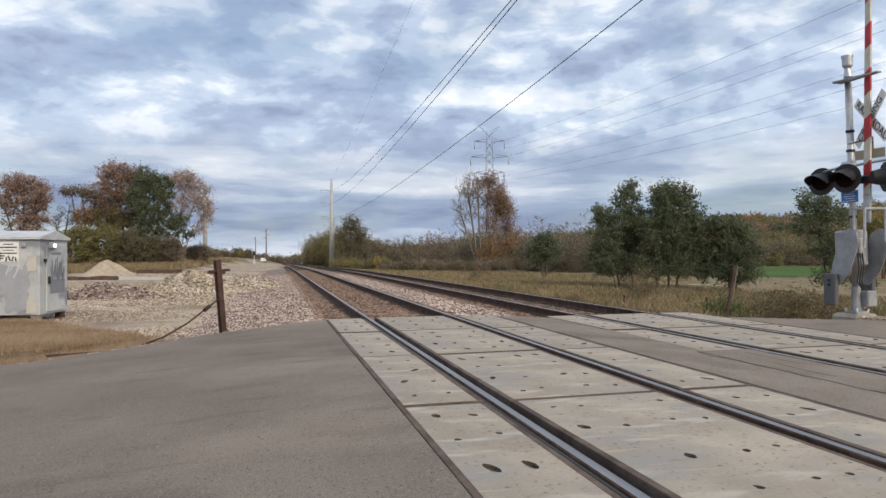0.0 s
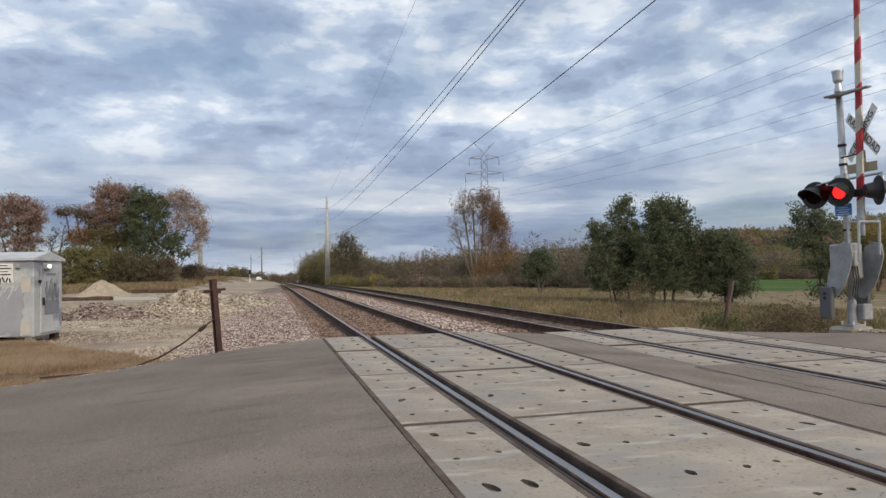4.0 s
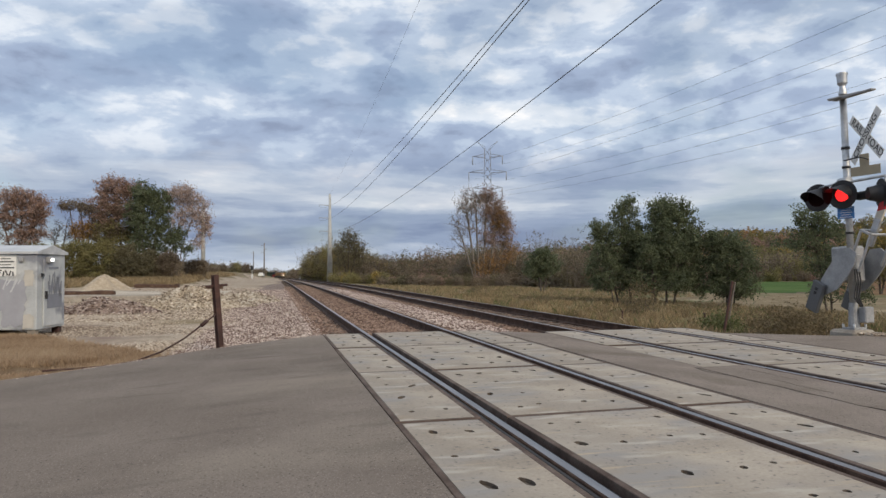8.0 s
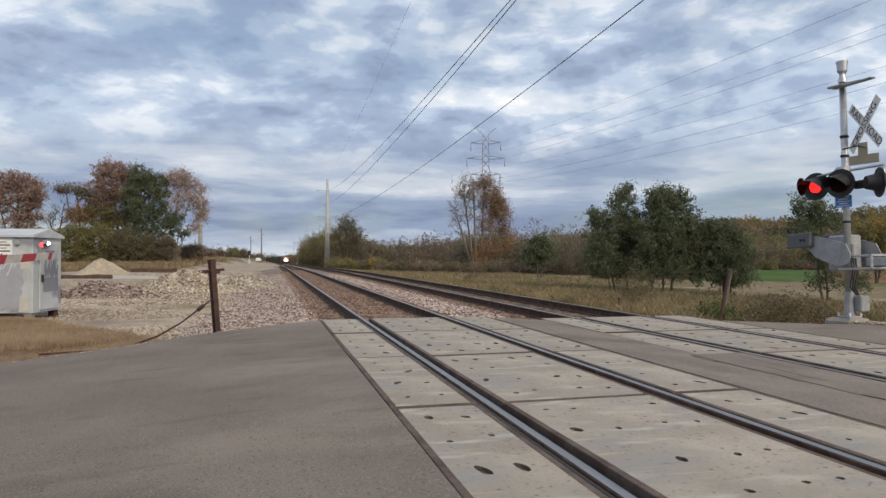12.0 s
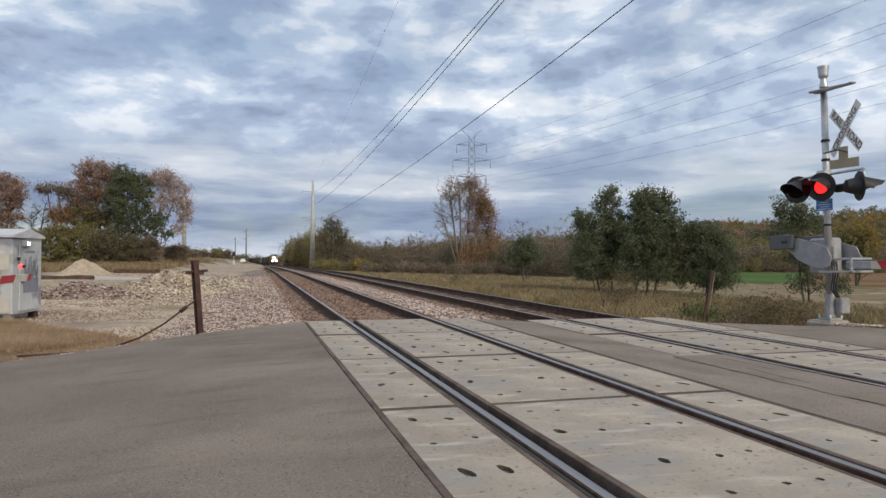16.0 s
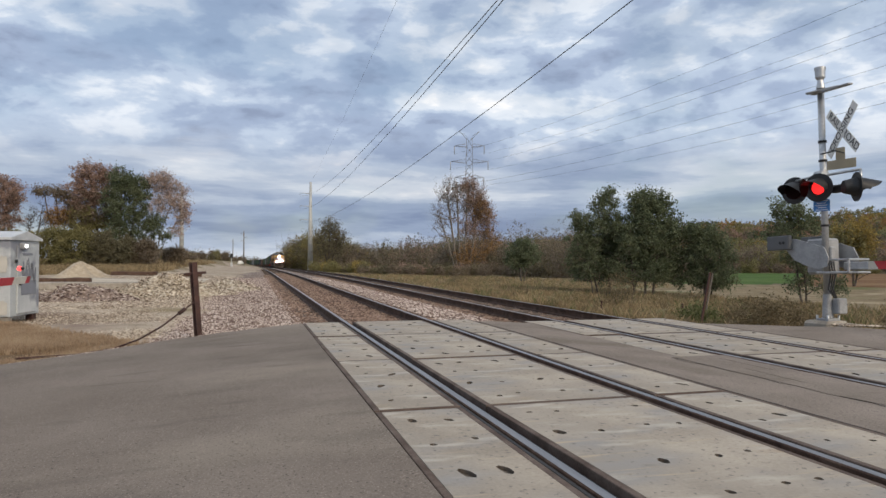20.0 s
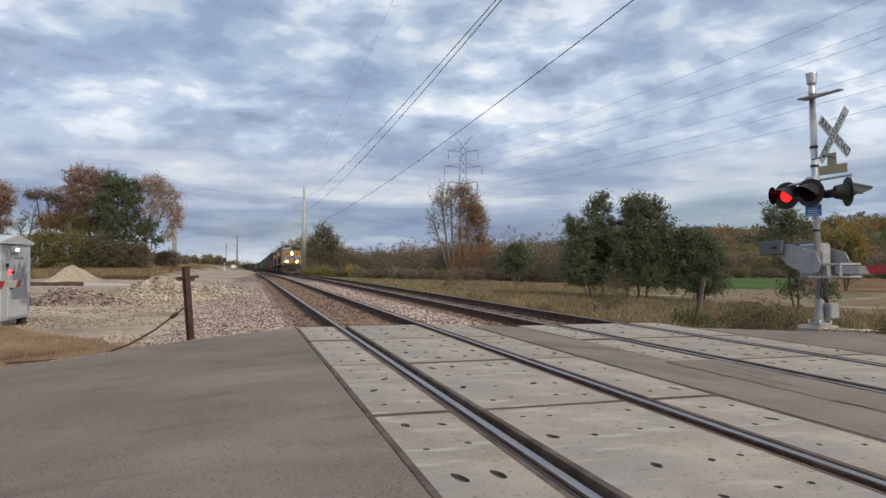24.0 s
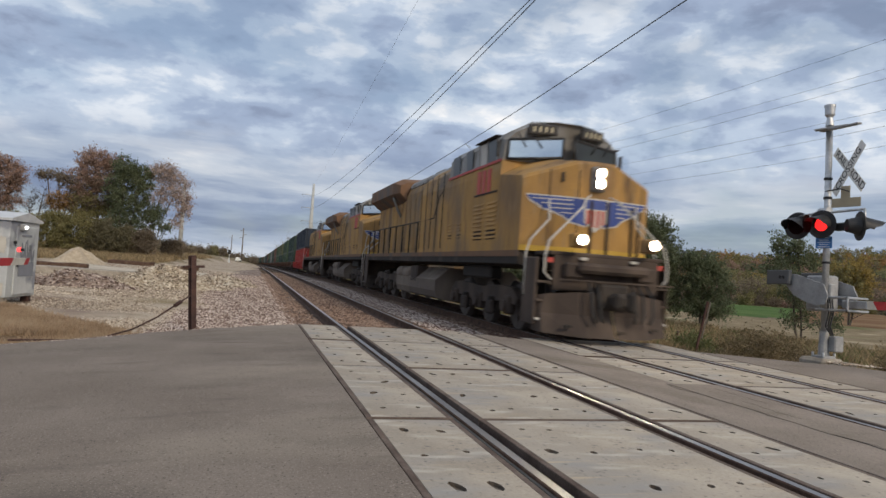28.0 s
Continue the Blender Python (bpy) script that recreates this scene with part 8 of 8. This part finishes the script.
def build_well_car(mat, label):
    """A low container car, its middle at y = 0."""
    car = thing("well_car", pose(0, 0, 0), label, "container car", "container cars")
    for s in (-1, 1):
        bm = BM()
        prism(bm, [(-8.6, 0.55), (8.6, 0.55), (9.3, 1.0), (9.3, 1.28), (-9.3, 1.28), (-9.3, 1.0)], 0.12, Matrix.Translation((s * 1.36, 0, 0)) @ pose(0, 0, 0, 0, 0, 90))
        part("side_sill", bm, mat, car)
        for k in range(-7, 8):
            bm = BM()
            box(bm, (0.08, 0.1, 0.68), (s * 1.43, k * 1.15, 0.9), 0.01)
            part("side_post", bm, mat, car)
    for e in (-1, 1):
        bm = BM()
        box(bm, (2.6, 0.9, 0.5), (0, e * 9.5, 1.0), 0.05)
        box(bm, (0.5, 1.2, 0.4), (0, e * 10.0, 0.85), 0.04)
        part("end_platform", bm, mat, car)
        truck(car, e * 9.2, (-0.88, 0.88), 0.46)
    bm = BM()
    box(bm, (2.6, 17.2, 0.1), (0, 0, 0.5))
    part("well_floor", bm, mat, car)
    car.scale = (0.94, 0.94, 0.94)
    return car


cars, boxes = [], []
well_red = build_well_car(M["box_red"], "red well car for stacked containers")
well_dark = build_well_car(M["box_rust_brown"], "dusty brown well car for stacked containers")
mesh_of = {key: container_mesh(16.4, M["box_" + key]) for key in BOX_COLOURS}
ORDER = ["navy", "deep_green", "green", "moss", "green", "rust_brown", "deep_green", "grey", "green", "moss", "rust_brown", "navy", "green", "deep_green", "grey", "moss", "green", "rust_brown", "green", "deep_green"]
for n, colour in enumerate(ORDER):
    car = (well_red if n == 0 else well_dark) if n < 2 else copy_thing(well_dark, pose(0, 0, 0))
    cars.append(car)
    under = "red" if n == 0 else (colour if n % 3 else "deep_green")
    for level, key in enumerate((under, colour)):
        ob = new("container", mesh_of[key])
        tagged(ob, key.replace("_", " ") + " corrugated freight container " + ("stacked on another" if level else "low in a well car"), "container", "containers on the train")
        ob.scale = (0.94, 0.94, 0.84)
        boxes.append((ob, n, level))

SPEED, NOSE = 23.2, 11.95


def place(t, back, drop=DROP_2):
    """Where a point of the train back metres behind its nose is at t."""
    return on_line(CENTRE_2, NOSE + SPEED * (28 - t) + back, drop)


def along(t, a, b):
    """A vehicle's pose from its two trucks, a and b metres behind the nose; its origin stands at a."""
    p, q = place(t, a).translation, place(t, b).translation
    way = (q - p).normalized()
    return pose(p.x, p.y, p.z) @ pose(0, 0, 0, math.degrees(math.asin(way.z)), 0, -math.degrees(math.atan2(way.x, way.y)))


def move_train():
    times = np.arange(0, 28.01, 1.0).tolist()
    for loco, start in ((lead, 0.0), (second, 19.3), (third, 38.4)):
        walk(loco, [(t, along(t, start, start + 18) ) for t in times])
    for axle in lead_wheels:
        base = axle.matrix_basis.translation.copy()
        turn = math.degrees(SPEED / 30 / (0.53 * 0.94))
        walk(axle, [(k / 30, pose(*base, turn * k)) for k in range(841)])
    for n, car in enumerate(cars):
        mid = 57.0 + 10.5 + 20.2 * n
        walk(car, [(t, along(t, mid, mid + 8)) for t in times])
        for ob, m, level in boxes:
            if m == n:
                walk(ob, [(t, along(t, mid, mid + 8) @ pose(0, 0, 0.54 + 2.09 * level)) for t in times])


# ---- what moves ----
FLASH, FIRST = 1.189, 0.42


def motions():
    """Gate arms, added lamp shutters and the train."""
    falls = [(0, 0), (6.6, 0), (7.0, 3), (7.3, 7), (7.7, 17), (8.0, 25), (8.5, 39), (9.0, 51), (9.5, 62), (10.0, 70.5), (10.4, 75.5), (11.0, 81.2), (11.4, 84.4), (12.0, 88.7), (12.3, 89.5), (12.7, 90), (28, 90)]
    stops = {0: 3.0, 6.6: 3.0, 7.0: 5.0, 7.3: 8.5, 7.7: 17.5}
    walk(right_arm, [(t, pose(0, -0.02, 1.26, stops.get(t, a))) for t, a in falls])
    walk(left_arm, [(t, pose(0, 0, 1.08, -a)) for t, a in falls])
    for n, shutter in enumerate(flash_blinds):
        base = shutter.matrix_basis.copy()
        rows = [(0, base)]
        open_now = False
        t = FIRST + 2 * FLASH
        k = 0
        while t < 28:
            opens = (k % 2 == 0) == (n == 1)
            if opens != open_now:
                a, b = (0, -86) if opens else (-86, 0)
                rows += [(t - 1 / 30, base @ pose(0, 0, 0, 0, 0, a)), (t, base @ pose(0, 0, 0, 0, 0, b))]
                open_now = opens
            k += 1
            t += FLASH / 2
        rows.append((28, base @ pose(0, 0, 0, 0, 0, -86 if open_now else 0)))
        walk(shutter, rows)
    move_train()


motions()
